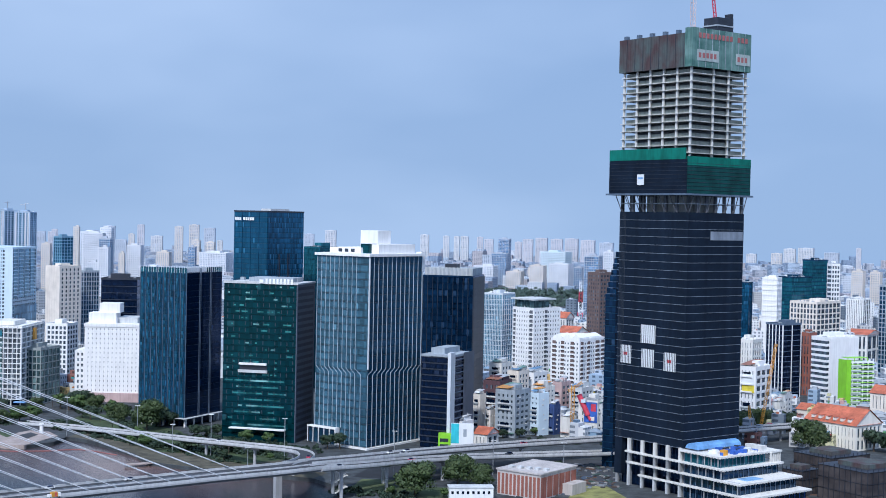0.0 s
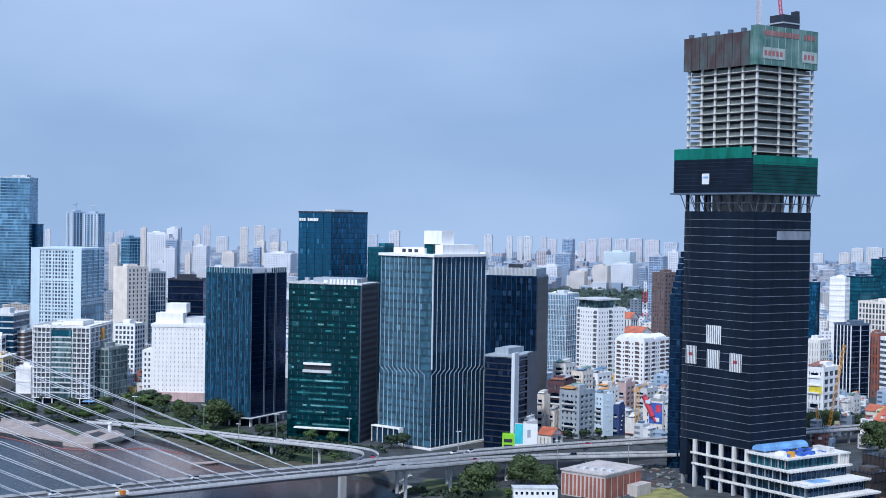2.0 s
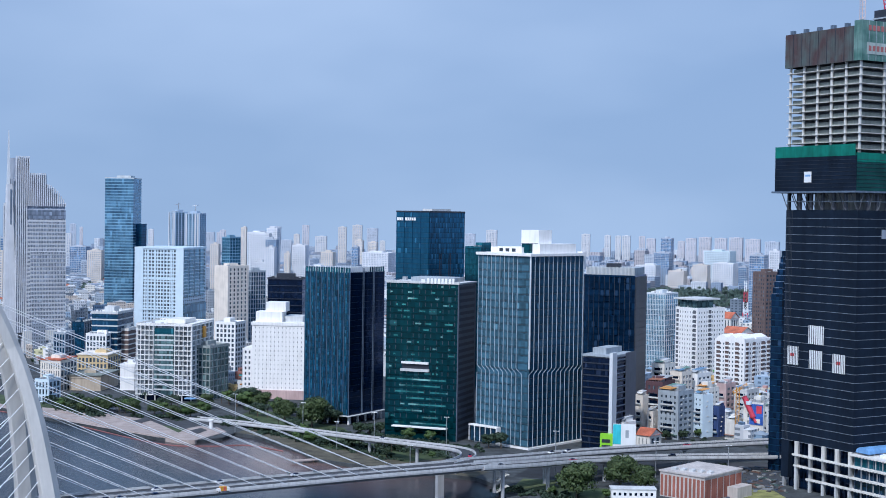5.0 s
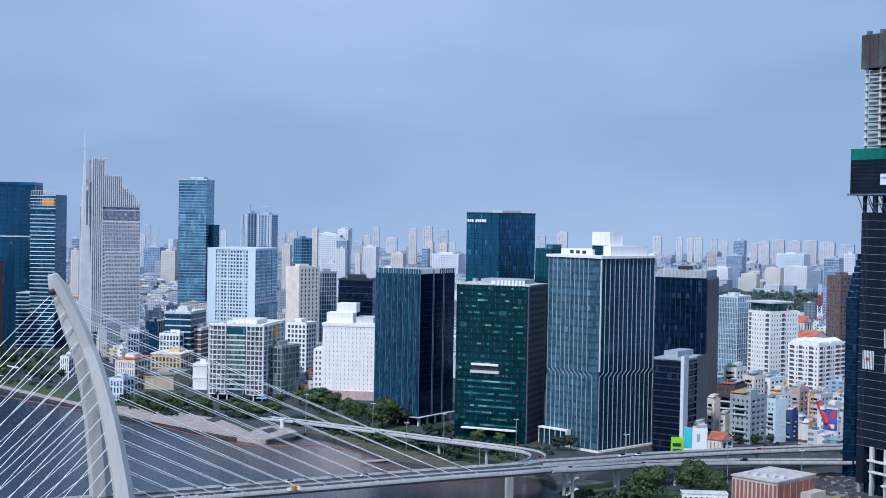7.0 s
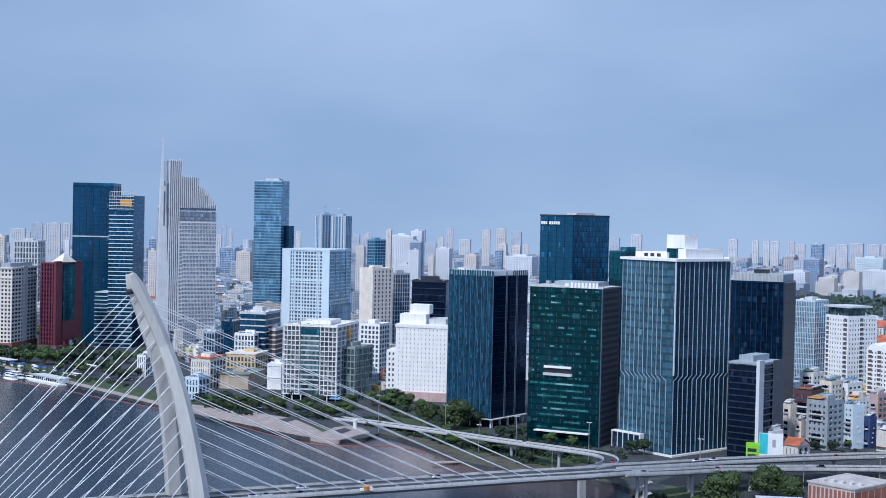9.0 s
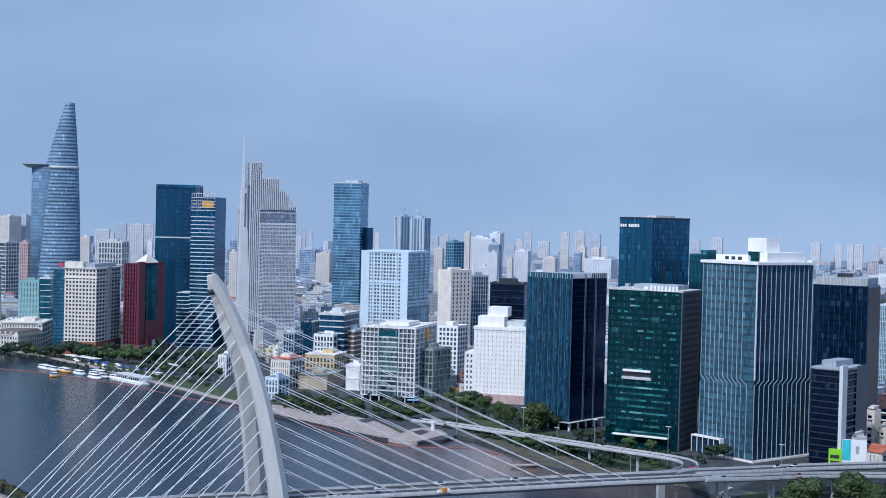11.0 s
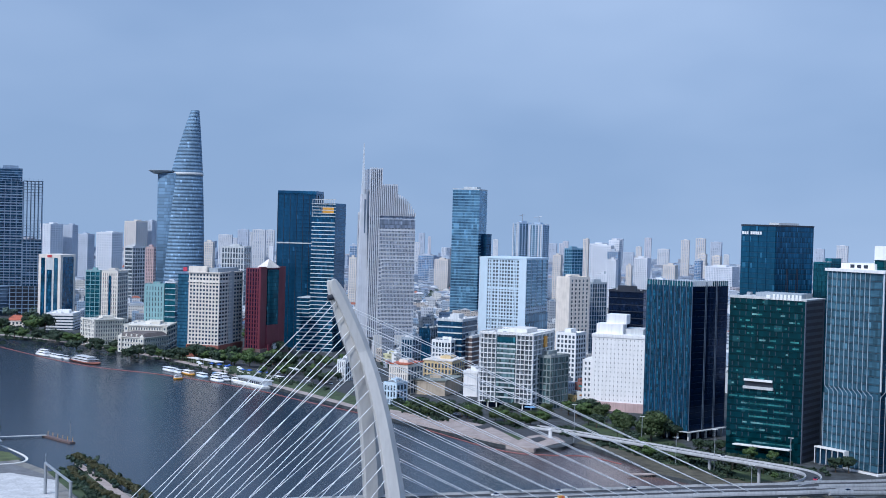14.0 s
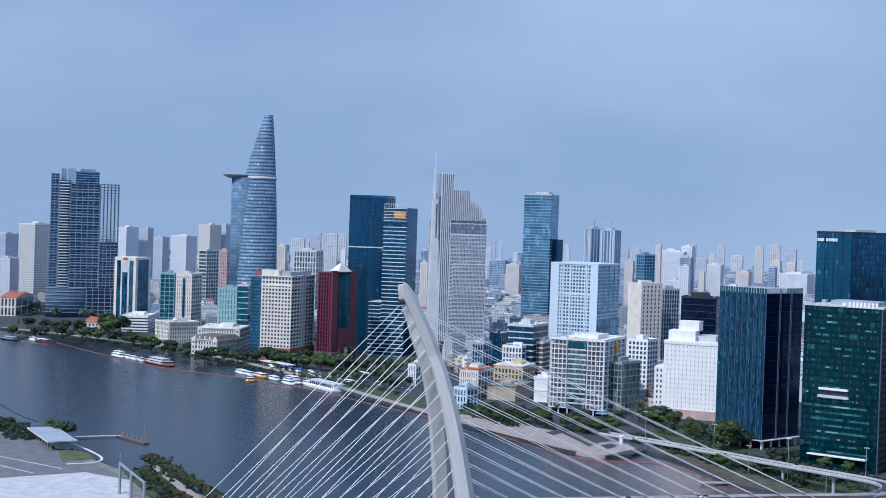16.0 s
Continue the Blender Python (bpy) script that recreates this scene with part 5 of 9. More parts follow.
tower("glass_tower", "dark glass tower with narrow strips behind the cream tower", "tower", (-342.8, 1336.8, -40.6, 9.8, 17.8, 80.9), 18, 0.8, G_DARK, GREY, 3, 6, 0.6)
tower("dark_block", "dark glass office block with a few white panels", "office block", (-261.8, 1201.8, 0.3, 31.7, 24.4, 81.0), 14, 0.5, G_BLACK, DARK, 0, 0, seed=15)
tower("blue_tower", "blue-grey glass tower with a flat top", "tower", (-552.1, 2026.1, -24.8, 15.5, 25.3, 101.4), 22, 0.9, G_BLUE, G_BLUE2, 4, 4, 0.6, joined=True)
tower("white_block", "small white apartment block with dark window strip", "apartment block", (-309.4, 1155.8, -10.0, 18.8, 20.9, 44.1), 11, 1.4, G_WIN, WHITE, 5, 4, 1.3)
tower("brown_tower", "brown concrete tower by the wooded park", "tower", (168.5, 1490.5, -46.4, 17.3, 26.4, 83.0), 20, 1.9, G_WIN, BROWN, 5, 5, 1.9)


# ---- the city between and behind ----
def block(name, label, cat, spec, n, wall, glass, nl=5, nr=4, band=1.4, pier_w=1.3, seed=0, group=""):
    ob = tower(name, label, cat, spec, n, band, glass, wall, nl, nr, pier_w, joined=True, seed=seed)
    clutter(ob, spec[3], spec[4], spec[5] + band / 2, seed)
    return tagged(ob, group=group)


block("glass_office", "pale blue glass office block with metal fins", "office block", (54.2, 1238.8, -27.5, 18.9, 26.6, 72.5), 16, ALU, G_PALE, 12, 6, 0.4, 0.3, 21)
white_res = block("apartment_tower", "white apartment tower with square windows and a glazed top floor", "apartment tower", (79.3, 1197.4, -45.8, 24.4, 34.6, 61.7), 16, WHITE, G_WIN, 8, 10, 2.1, 1.9, 22)
boxpart("glass_storey", white_res, G_GREY, (-22, -2, 2, 22, 61.7 + 0.8, 70.4), "glazed top storey")
boxpart("roof_disc", white_res, LGREY, (-26, 1.5, -1.5, 27, 70.4, 71.8))
balc = block("balcony_apartments", "white apartment block with deep balconies and gabled roof boxes", "apartment block", (111.6, 1120.9, -35.7, 27.0, 42.8, 41.8), 12, WHITE, G_WIN, 9, 12, 1.9, 1.6, 23)


def balcony_stack(ob, h, n, face, c, w, depth=1.0, back=None):
    """A flat dark strip that paints balcony shade, with a balcony front at each storey, on the river or the city face.
    """
    fh = h / n
    shade_strip = (c, c + w, -0.1, 0.3, 1.0, h) if face == "river" else (-0.3, 0.1, c, c + w, 1.0, h)
    boxpart("balcony_shade", ob, back or SHADE_CONC, shade_strip)
    front = (c - 0.2, c + w + 0.2, -depth, -0.1, 0.0, 1.15) if face == "river" else (0.1, depth, c - 0.2, c + w + 0.2, 0.0, 1.15)
    me = mesh_of("balcony", [front], WHITE)
    for k in range(1, n):
        put("balcony", me, ob, (0, 0, k * fh - 0.2))


# Brown strips paint the reddish shade behind the balcony fronts.
for u, w in ((-25.5, 3.2), (-17.5, 3.2), (-8.5, 3.2)):
    balcony_stack(balc, 41.8, 12, "river", u, w, 0.9, BROWN)
for u, w in ((2.0, 4.0), (13.0, 4.0), (26.0, 6.0), (35.0, 5.0)):
    balcony_stack(balc, 41.8, 12, "city", u, w, 0.9, BROWN)
balcony_stack(white_res, 61.7, 16, "river", -4.6, 3.4, 0.8)
balcony_stack(white_res, 61.7, 16, "river", -23.6, 2.6, 0.8)
balcony_stack(white_res, 61.7, 16, "city", 14.0, 3.6, 0.8)
tower("striped_office", "navy office block gridded with white slabs and posts", "office block", (273.9, 1118.1, -53.8, 18.0, 22.8, 58.9), 14, 0.45, G_BLACK, SLATE, 5, 2, 0.7, pier=WHITE, joined=True, seed=24)
w_ap = block("white_apartments", "white apartment block with long white balconies", "apartment block", (300.7, 1087.9, -60.5, 16.4, 34.1, 50.3), 12, WHITE, G_WIN, 0, 0, 1.9, 1.0, 25)
boxpart("end_wall", w_ap, WHITE, (-0.2, 0.25, 3.0, (300.7, 1087.9, -60.5, 16.4, 34.1, 50.3)[4] + 0.2, 0, (300.7, 1087.9, -60.5, 16.4, 34.1, 50.3)[5] + 1), "plain white end wall")
block("white_slab", "narrow white slab with a strip of small windows", "apartment block", (350.2, 1458.5, -28.5, 16.1, 17.9, 82.6), 15, WHITE, WHITE, 0, 3, 1.5, 1.2, 26)
block("teal_office", "blue-green glass office block", "office block", (393.8, 1571.4, -49.1, 18.2, 39.3, 80.5), 16, G_DARK, G_TEAL, 0, 0, 0.6, 0.5, 27)
block("teal_office", "taller blue-green glass office block", "office block", (440.3, 1662.7, -54.8, 15.4, 28.6, 97.9), 20, G_DARK, G_TEAL, 0, 0, 0.6, 0.5, 28)
block("white_tower", "white narrow tower with a dark roof box", "tower", (456.4, 1637.6, -75.6, 10.3, 11.1, 93.6), 18, WHITE, G_WIN, 0, 3, 2.0, 1.0, 29)
block("cream_apartments", "cream apartment block with a round-topped corner", "apartment block", (368.7, 1371.3, -43.0, 29.6, 49.2, 62.8), 12, CREAM, G_WIN, 8, 6, 1.3, 1.3, 30)
block("striped_block", "white block with dark vertical window strips", "office block", (477.0, 1579.6, -36.8, 19.7, 23.5, 56.3), 10, WHITE, G_WIN, 9, 4, 0.3, 1.4, 31)
block("navy_block", "dark blue glass office block", "office block", (335.1, 1523.6, -32.4, 10.3, 12.4, 75.2), 16, G_DARK, G_NAVY, 0, 0, 0.4, 0.4, 32)
block("white_house_block", "low white apartment block with small windows", "apartment block", (235.5, 1054.0, -37.6, 12.0, 16.0, 50.2), 9, WHITE_DULL, G_WIN, 5, 4, 1.5, 1.6, 33)
block("dark_edge_tower", "dark grey glass tower at the edge of the district", "tower", (414.7, 1284.7, -47.9, 13.8, 20.0, 84.5), 20, GREY, G_DARK, 4, 4, 0.7, 0.6, 34)
block("maroon_block", "dark red low house block", "house", (301.8, 1140.7, -44.8, 9.3, 10.8, 49.5), 6, BRICK, G_WIN, 3, 3, 1.8, 1.5, 35)
def slanted_tower():
    x, y, ang, L, D, h = (97.8, 783.9, -37.1, 7.3, 19.3, 94.7)
    root = thing("slanted_glass_tower", "dark blue glass tower with a sloping upper edge", "tower", x, y, 0, ang)
    storeys(root, L, D, 0, h, 26, 0.4, G_BLACK2, G_DARK)
    zt = 122.0
    for k in range(8):
        f = (k + 0.5) / 8
        boxpart("upper_storey", root, G_BLACK2, (-L * (1 - f * 0.95), 0, 0, D, h + (zt - h) * k / 8 + 0.2, h + (zt - h) * (k + 1) / 8))


slanted_tower()


def lime_tower():
    x, y, ang, L, D, h = (304.1, 1043.4, -71.2, 10.0, 23.9, 37.2)
    root = thing("lime_apartments", "apartment block with a lime green side and white balconies", "apartment block", x, y, 0, ang)
    storeys(root, L, D, 0, h, 11, 1.2, G_WIN, WHITE, 3, 5, 1.0)
    boxpart("lime_wall", root, LIME, (-L - 0.3, 0.3, -0.4, 0, 0, h + 2), "lime green side wall")
    boxpart("lime_wall", root, LIME, (-2, 0.5, -0.1, 3.5, 0, h + 2))
    for k in range(11):
        boxpart("lime_rail", root, LIME, (0, 0.9, 3.5, D, 1.5 + k * h / 11, 1.9 + k * h / 11))
        boxpart("balcony", root, WHITE, (0, 0.8, 3.5, D * 0.5, 0.6 + k * h / 11, 1.5 + k * h / 11))
    boxpart("pergola", root, LIME, (-L, -2, 2, D - 4, h + 3, h + 3.4))
    for k in range(4):
        boxpart("pergola_post", root, LIME, (-2.4, -2, 2 + k * (D - 6.4) / 3, 2.4 + k * (D - 6.4) / 3, h, h + 3))


lime_tower()


def gable_house(name, label, spec, wall, roof, rise, n=2, nl=8, nr=4, dormers=0):
    x, y, ang, L, D, h = spec
    root = thing(name, label, "house", x, y, 0, ang)
    storeys(root, L, D, 0, h, n, 2.0, G_WIN, wall, nl, nr, 2.0, joined=True)
    o = 0.8
    z = h + 0.75
    V = [(-L - o, -o, z), (o, -o, z), (o, D + o, z), (-L - o, D + o, z), (-L - o, D / 2, z + rise), (o, D / 2, z + rise)]
    me = bpy.data.meshes.new("roof")
    me.from_pydata(V, [], [(0, 1, 5, 4), (2, 3, 4, 5), (0, 3, 2, 1)])
    me.materials.append(roof)
    put("roof", me, root, label="red clay tile roof")
    me = bpy.data.meshes.new("gable")
    me.from_pydata([(o - 0.7, 0, z), (o - 0.7, D, z), (o - 0.7, D / 2, z + rise - 0.5), (-L, 0, z), (-L, D, z), (-L, D / 2, z + rise - 0.5)], [], [(0, 1, 2), (5, 4, 3)])
    me.materials.append(wall)
    put("gable", me, root)
    for k in range(dormers):
        c = -L + L * (k + 1.0) / (dormers + 1)
        zz = z + rise * 0.18
        d_ = boxpart("dormer", root, wall, (c - 0.8, c + 0.8, 0.3, D * 0.25, zz, zz + 1.9))
        boxpart("dormer_roof", d_, roof, (c - 1.1, c + 1.1, 0.1, D * 0.27, zz + 1.9, zz + 2.3))
    return root


IVORY = paint("bright_ivory_render", (0.80, 0.77, 0.70), stain=0.2, spread=0.06)
gable_house("villa", "long cream villa with a red clay tile roof and dormers", (256.8, 859.2, -51.6, 37.9, 27.3, 15.0), IVORY, ROOF_RED, 9.5, 2, 14, 6, 6)
gable_house("red_roof_house", "cream house with a red clay tile roof", (258.9, 976.3, -44.9, 9.8, 13.9, 9.1), CREAM, ROOF_RED, 4, 2, 4, 3)
gable_house("red_roof_house", "white house under an orange tile roof", (127.3, 1323.9, -35.5, 20.5, 26.0, 31.8), WHITE_DULL, ROOF_RED, 6, 4, 6, 4)
gable_house("red_roof_house", "villa with hipped red tile roof by the park", (126.5, 1414.4, -35.1, 14.6, 16.1, 39.9), WHITE_DULL, ROOF_RED, 6, 4, 4, 3)
gable_house("red_roof_house", "red tiled house behind the lime block", (311.6, 971.3, -37.8, 12.1, 22.3, 21.9), CREAM, ROOF_RED, 5, 2, 4, 3)
gable_house("red_roof_house", "white house with a long red roof", (388.6, 1272.0, -37.0, 21.2, 36.8, 39.8), WHITE_DULL, ROOF_RED, 4, 3, 5, 3)
gable_house("roadside_house", "small house with an orange roof by the viaduct", (29.5, 852.6, -32.0, 9.6, 14.0, 6.2), WHITE_DULL, ROOF_RED, 4, 1, 3, 2)


MAROON = paint("maroon_paint", (0.10, 0.05, 0.06), stain=0.3)
YELLOW_SIGN = paint("yellow_sign", (0.70, 0.58, 0.06), rough=0.5)
NAVY_WALL = paint("navy_wall_paint", (0.035, 0.07, 0.20), stain=0.3, spread=0.2)
HOUSE_ROWS = (
    ("grey rendered narrow house block", GREY, (48.0, 886.0, -33.1, 14.6, 19.0, 28.4), 8, 4, 3),
    ("cream narrow tube house", CREAM, (26.3, 902.0, -36.7, 6.3, 6.4, 23.5), 6, 2, 2),
    ("dark maroon tube house block", MAROON, (40.7, 943.8, -27.5, 12.7, 19.3, 27.6), 6, 3, 3),
    ("pale blue-white house with corner balconies", LBLUE, (63.9, 897.4, -49.1, 8.3, 9.3, 25.5), 8, 2, 4),
    ("dark blue narrow tube house", NAVY_WALL, (74.4, 903.4, -39.7, 4.9, 7.0, 17.6), 6, 2, 2),
    ("white low house by the road", WHITE_DULL, (83.5, 892.8, -35.3, 6.7, 11.7, 10.9), 3, 3, 2),
    ("off-white house with roof terrace", WHITE_DULL, (45.3, 1029.0, -32.5, 10.6, 15.2, 31.0), 8, 3, 3),
    ("pale yellow tube house block", CREAM, (56.8, 1008.4, -33.2, 9.5, 14.9, 27.7), 7, 3, 3),
    ("white stepped tube house block", WHITE, (69.1, 1027.7, -33.8, 9.6, 19.4, 24.6), 7, 4, 3),
    ("pink house with a red awning", PINK, (86.1, 986.3, -35.0, 7.4, 12.9, 22.7), 6, 3, 2),
    ("white house with water tank", WHITE_DULL, (71.2, 957.4, -39.3, 10.5, 13.6, 22.7), 7, 3, 3),
    ("grey house with metal roof", LGREY, (99.4, 974.9, -35.8, 10.0, 15.9, 20.4), 6, 3, 3),
    ("cream house near the viaduct", CREAM, (32.7, 893.3, -32.1, 4.2, 7.3, 14.5), 4, 2, 2),
    ("white clinic block beside the road", WHITE, (14.0, 846.5, -35.9, 7.6, 12.1, 13.8), 4, 2, 3),
    ("grey low tube house row", LGREY, (104.4, 893.9, -36.7, 5.0, 10.2, 19.5), 6, 2, 2),
    ("white house with yellow sign band", WHITE, (211.9, 936.3, -37.8, 12.3, 25.0, 41.4), 8, 4, 3),
    ("white narrow terrace house", WHITE_DULL, (236.8, 970.6, -43.7, 6.2, 9.2, 13.4), 4, 2, 2),
    ("grey narrow terrace house", LGREY, (243.8, 985.2, -44.1, 4.9, 10.0, 17.1), 5, 2, 2),
)
SHEETS = [paint(nm, c, rough=0.55, stain=0.45, spread=0.25) for nm, c in (("rusty_sheet", (0.30, 0.12, 0.07)), ("grey_sheet", (0.42, 0.44, 0.46)), ("blue_sheet_roof", (0.12, 0.24, 0.38)), ("green_sheet", (0.12, 0.24, 0.20)), ("orange_awning", (0.55, 0.26, 0.06)), ("white_sheet", (0.66, 0.67, 0.68)))]


def dress_house(ob, spec, n, wall, seed):
    """Set-back roof storey, sheet roofs, balconies, tanks, air conditioners and wires of a tube house."""
    g = random.Random(seed)
    L, D, h = spec[3:]
    top = h + 0.9
    w, d = L * g.uniform(0.45, 0.7), D * g.uniform(0.4, 0.65)
    x0, y0, up = -L + g.uniform(0.3, L - w - 0.3), D - d - 0.4, g.uniform(2.4, 3.2)
    boxpart("roof_storey", ob, wall, (x0, x0 + w, y0, y0 + d, top, top + up))
    boxpart("roof_window", ob, G_WIN, (x0 + w * 0.2, x0 + w * 0.75, y0 - 0.05, y0, top + 0.8, top + up - 0.5))
    for k in range(2):
        zz = (top + up, top + 1.9)[k]
        ya, yb = (y0 - 0.6, y0 + d + 0.4) if k == 0 else (0.2, y0 - 0.1)
        V = [(x0 - 0.4, ya, zz), (x0 + w + 0.4, ya, zz), (x0 + w + 0.4, yb, zz + 0.9), (x0 - 0.4, yb, zz + 0.9)]
        V += [(a, b, c + 0.12) for a, b, c in V]
        put("sheet_roof", raw("sheet_roof", V, [(3, 2, 1, 0), (4, 5, 6, 7), (0, 1, 5, 4), (1, 2, 6, 5), (2, 3, 7, 6), (3, 0, 4, 7)], g.choice(SHEETS)), ob)
    bars("water_tank", [((-L * 0.25, D * 0.3, top), (-L * 0.25, D * 0.3, top + 1.9), 0.75)], STEEL, ob, 10)
    fh = h / n
    bal = mesh_of("balcony", [(-L * 0.85, -L * 0.2, -1.1, -0.05, -0.15, 0.75)], g.choice((wall, WHITE_DULL, LGREY)))
    door = mesh_of("balcony_door", [(-L * 0.75, -L * 0.3, -0.07, -0.02, 0.0, fh * 0.62)], G_BLACK)
    for k in range(1, n):
        if g.random() < 0.6:
            put("balcony", bal, ob, (0, 0, k * fh))
            put("balcony_door", door, ob, (0, 0, k * fh + 0.1))
        if g.random() < 0.7:
            c = g.uniform(0.15, 0.8) * D
            boxpart("air_conditioner", ob, WHITE_DULL, (0.06, 0.5, c, c + 0.9, k * fh + 0.4, k * fh + 1.1))
    boxpart("awning", ob, g.choice(SHEETS), (-L + 0.2, -0.2, -1.6, -0.05, fh * 0.8, fh * 0.8 + 0.25))


for i, (lab, wall, spec, n, nl, nr) in enumerate(HOUSE_ROWS):
    ob = block("house", lab, "house", spec, n, wall, G_WIN, nl, nr, 1.9, 1.9, 60 + i, "tube houses behind the viaduct")
    dress_house(ob, spec, n, wall, 300 + i)
    if "yellow sign" in lab:
        boxpart("sign", ob, YELLOW_SIGN, (-spec[3] * 0.8, -1, -0.4, -0.05, spec[5] * 0.62, spec[5] * 0.74), "yellow sign band")
        boxpart("sign", ob, BANNER, (-spec[3] * 0.8, -1, -0.4, -0.05, spec[5] * 0.75, spec[5] * 0.92))

TEAL_PRINT = paint("turquoise_print", (0.05, 0.50, 0.58), rough=0.5, spread=0.3)
# the mural and the roadside billboard
mx, my, mang, ML, MD, mh = (101.3, 892.9, -26.5, 13.1, 21.5, 21.8)
mural = block("mural_house", "white house with a blue and red mural on its side", "house", (mx, my, mang, ML, MD, mh), 5, WHITE_DULL, G_WIN, 3, 3, 2.0, 2.6, 90)
boxpart("mural", mural, BLUE_SHEET, (-ML + 4, -0.2, -0.4, -0.1, mh * 0.45, mh + 1), "blue painted mural")
boxpart("mural_shape", mural, CRANE_RED, (-4.5, -1.0, -0.46, -0.4, mh * 0.78, mh), "")
boxpart("mural_shape", mural, CREAM, (-5, -2, -0.46, -0.4, mh * 0.5, mh * 0.62), "")
bottle = bars("mural_bottle", [((-ML + 0.5, -0.9, mh + 5.5), (-6.2, -0.9, mh * 0.66), 1.7), ((-6.2, -0.9, mh * 0.66), (-4.6, -0.9, mh * 0.52), 0.8)], CRANE_RED, mural, 10)
boxpart("mural_band", mural, LBLUE, (-ML + 2.5, -ML + 5.5, -2.7, -0.4, mh + 0.6, mh + 2.6))
bill = thing("billboard", "white and teal roadside billboard on a frame", "billboard", *(14.1, 829.9), 0, -4)
boxpart("panel", bill, BANNER, (-7, 6.5, 0, 0.8, 1.5, 17))
boxpart("print", bill, TEAL_PRINT, (-6.9, -2.2, -0.1, 0, 5, 16.8), "turquoise print")
boxpart("print", bill, GREY, (0.4, 2.4, -0.1, 0, 9, 13.5))
boxpart("print", bill, TEAL_PRINT, (-1.8, 6.4, -0.1, 0, 1.6, 2.6))
boxpart("print", bill, LIME, (-14.5, -7.1, 0.2, 5, 0.4, 10.5), "lime green roadside sign box")
boxpart("print", bill, DARK, (-13.5, -8.5, 0.05, 0.2, 2, 4.2))
boxpart("print", bill, DARK, (-13.5, -8.5, 0.05, 0.2, 5.6, 7.6))
for c in (-6, 0, 5):
    boxpart("leg", bill, STEEL, (c, c + 0.4, 0.9, 1.3, 0, 13))

COLONIAL = paint("ivory_render", (0.72, 0.69, 0.62), stain=0.25)
MINT = paint("mint_render", (0.26, 0.44, 0.46), stain=0.2)
# ---- towers further along the river, seen last ----
def blue_bank():
    x, y, ang, L, D, h = (-1029.9, 1427.2, 10.8, 28.6, 42.8, 80.5)
    root = thing("blue_bank", "cream framed office tower with tall blue glass strips", "office tower", x, y, 0, ang)
    boxpart("body", root, CREAM, (-L, 0, 0, D, 0, h + 4))
    for a, b, m in ((0.12, 0.3, G_NAVY), (0.34, 0.66, LGREY), (0.7, 0.88, G_BLUE)):
        boxpart("glass_strip", root, m, (-L + L * a, -L + L * b, -0.3, 0.1, 5, h))
    boxpart("glass_strip", root, G_NAVY, (-L + L * 0.38, -L + L * 0.62, -0.5, -0.2, 5, h * 0.82))
    boxpart("glass_strip", root, G_NAVY, (-0.1, 0.3, D * 0.15, D * 0.85, 5, h + 1))
    boxpart("sign", root, SIGN_RED, (-L * 0.6, -L * 0.4, -0.4, 0, h + 0.5, h + 3.5))


blue_bank()
block("apartment_tower", "white high-rise apartment tower with ribbed balconies", "apartment tower", (-1374.7, 1653.1, 4.7, 27.5, 41.2, 117.5), 34, WHITE_DULL, G_WIN, 7, 6, 1.6, 1.6, 41)
block("white_office", "low white office block with ribbon windows", "office block", (-967.7, 1367.3, 23.3, 31.9, 44.9, 17.3), 5, WHITE, G_WIN, 0, 0, 1.8, 1.0, 42)
block("teal_office", "small turquoise glass office block", "office block", (-923.9, 1355.0, 22.3, 16.4, 15.5, 69.9), 14, MINT, G_TEAL, 3, 2, 0.6, 0.5, 43)
beige_ = block("beige_office", "beige office tower with a navy glass strip", "office tower", (-863.2, 1299.4, 13.6, 18.2, 32.8, 72.5), 16, CREAM, G_WIN, 7, 5, 1.5, 1.5, 44)
boxpart("glass_strip", beige_, G_NAVY, (-10.4, -7.4, -0.4, -0.06, 4, 69), "navy glass strip")
block("mint_office", "mint green office block with square windows", "office block", (-789.8, 1275.2, 21.8, 20.5, 13.8, 61.9), 11, MINT, G_WIN, 6, 2, 1.7, 2.2, 45)
block("glass_office", "teal glass office block with white bands", "office block", (-774.6, 1272.9, 16.3, 11.6, 13.8, 65.7), 11, ALU, G_TEAL, 0, 0, 0.6, 0.5, 46)
block("grey_office", "pale grey office block with ribbon windows", "office block", (-958.0, 1755.6, 13.6, 33.3, 37.9, 92.7), 12, LGREY, G_WIN, 8, 3, 1.4, 1.4, 47)
block("pink_block", "salmon pink apartment tower", "apartment tower", (-1093.1, 1734.2, 12.2, 12.1, 16.7, 87.7), 18, PINK, G_WIN, 4, 3, 1.6, 1.6, 48)


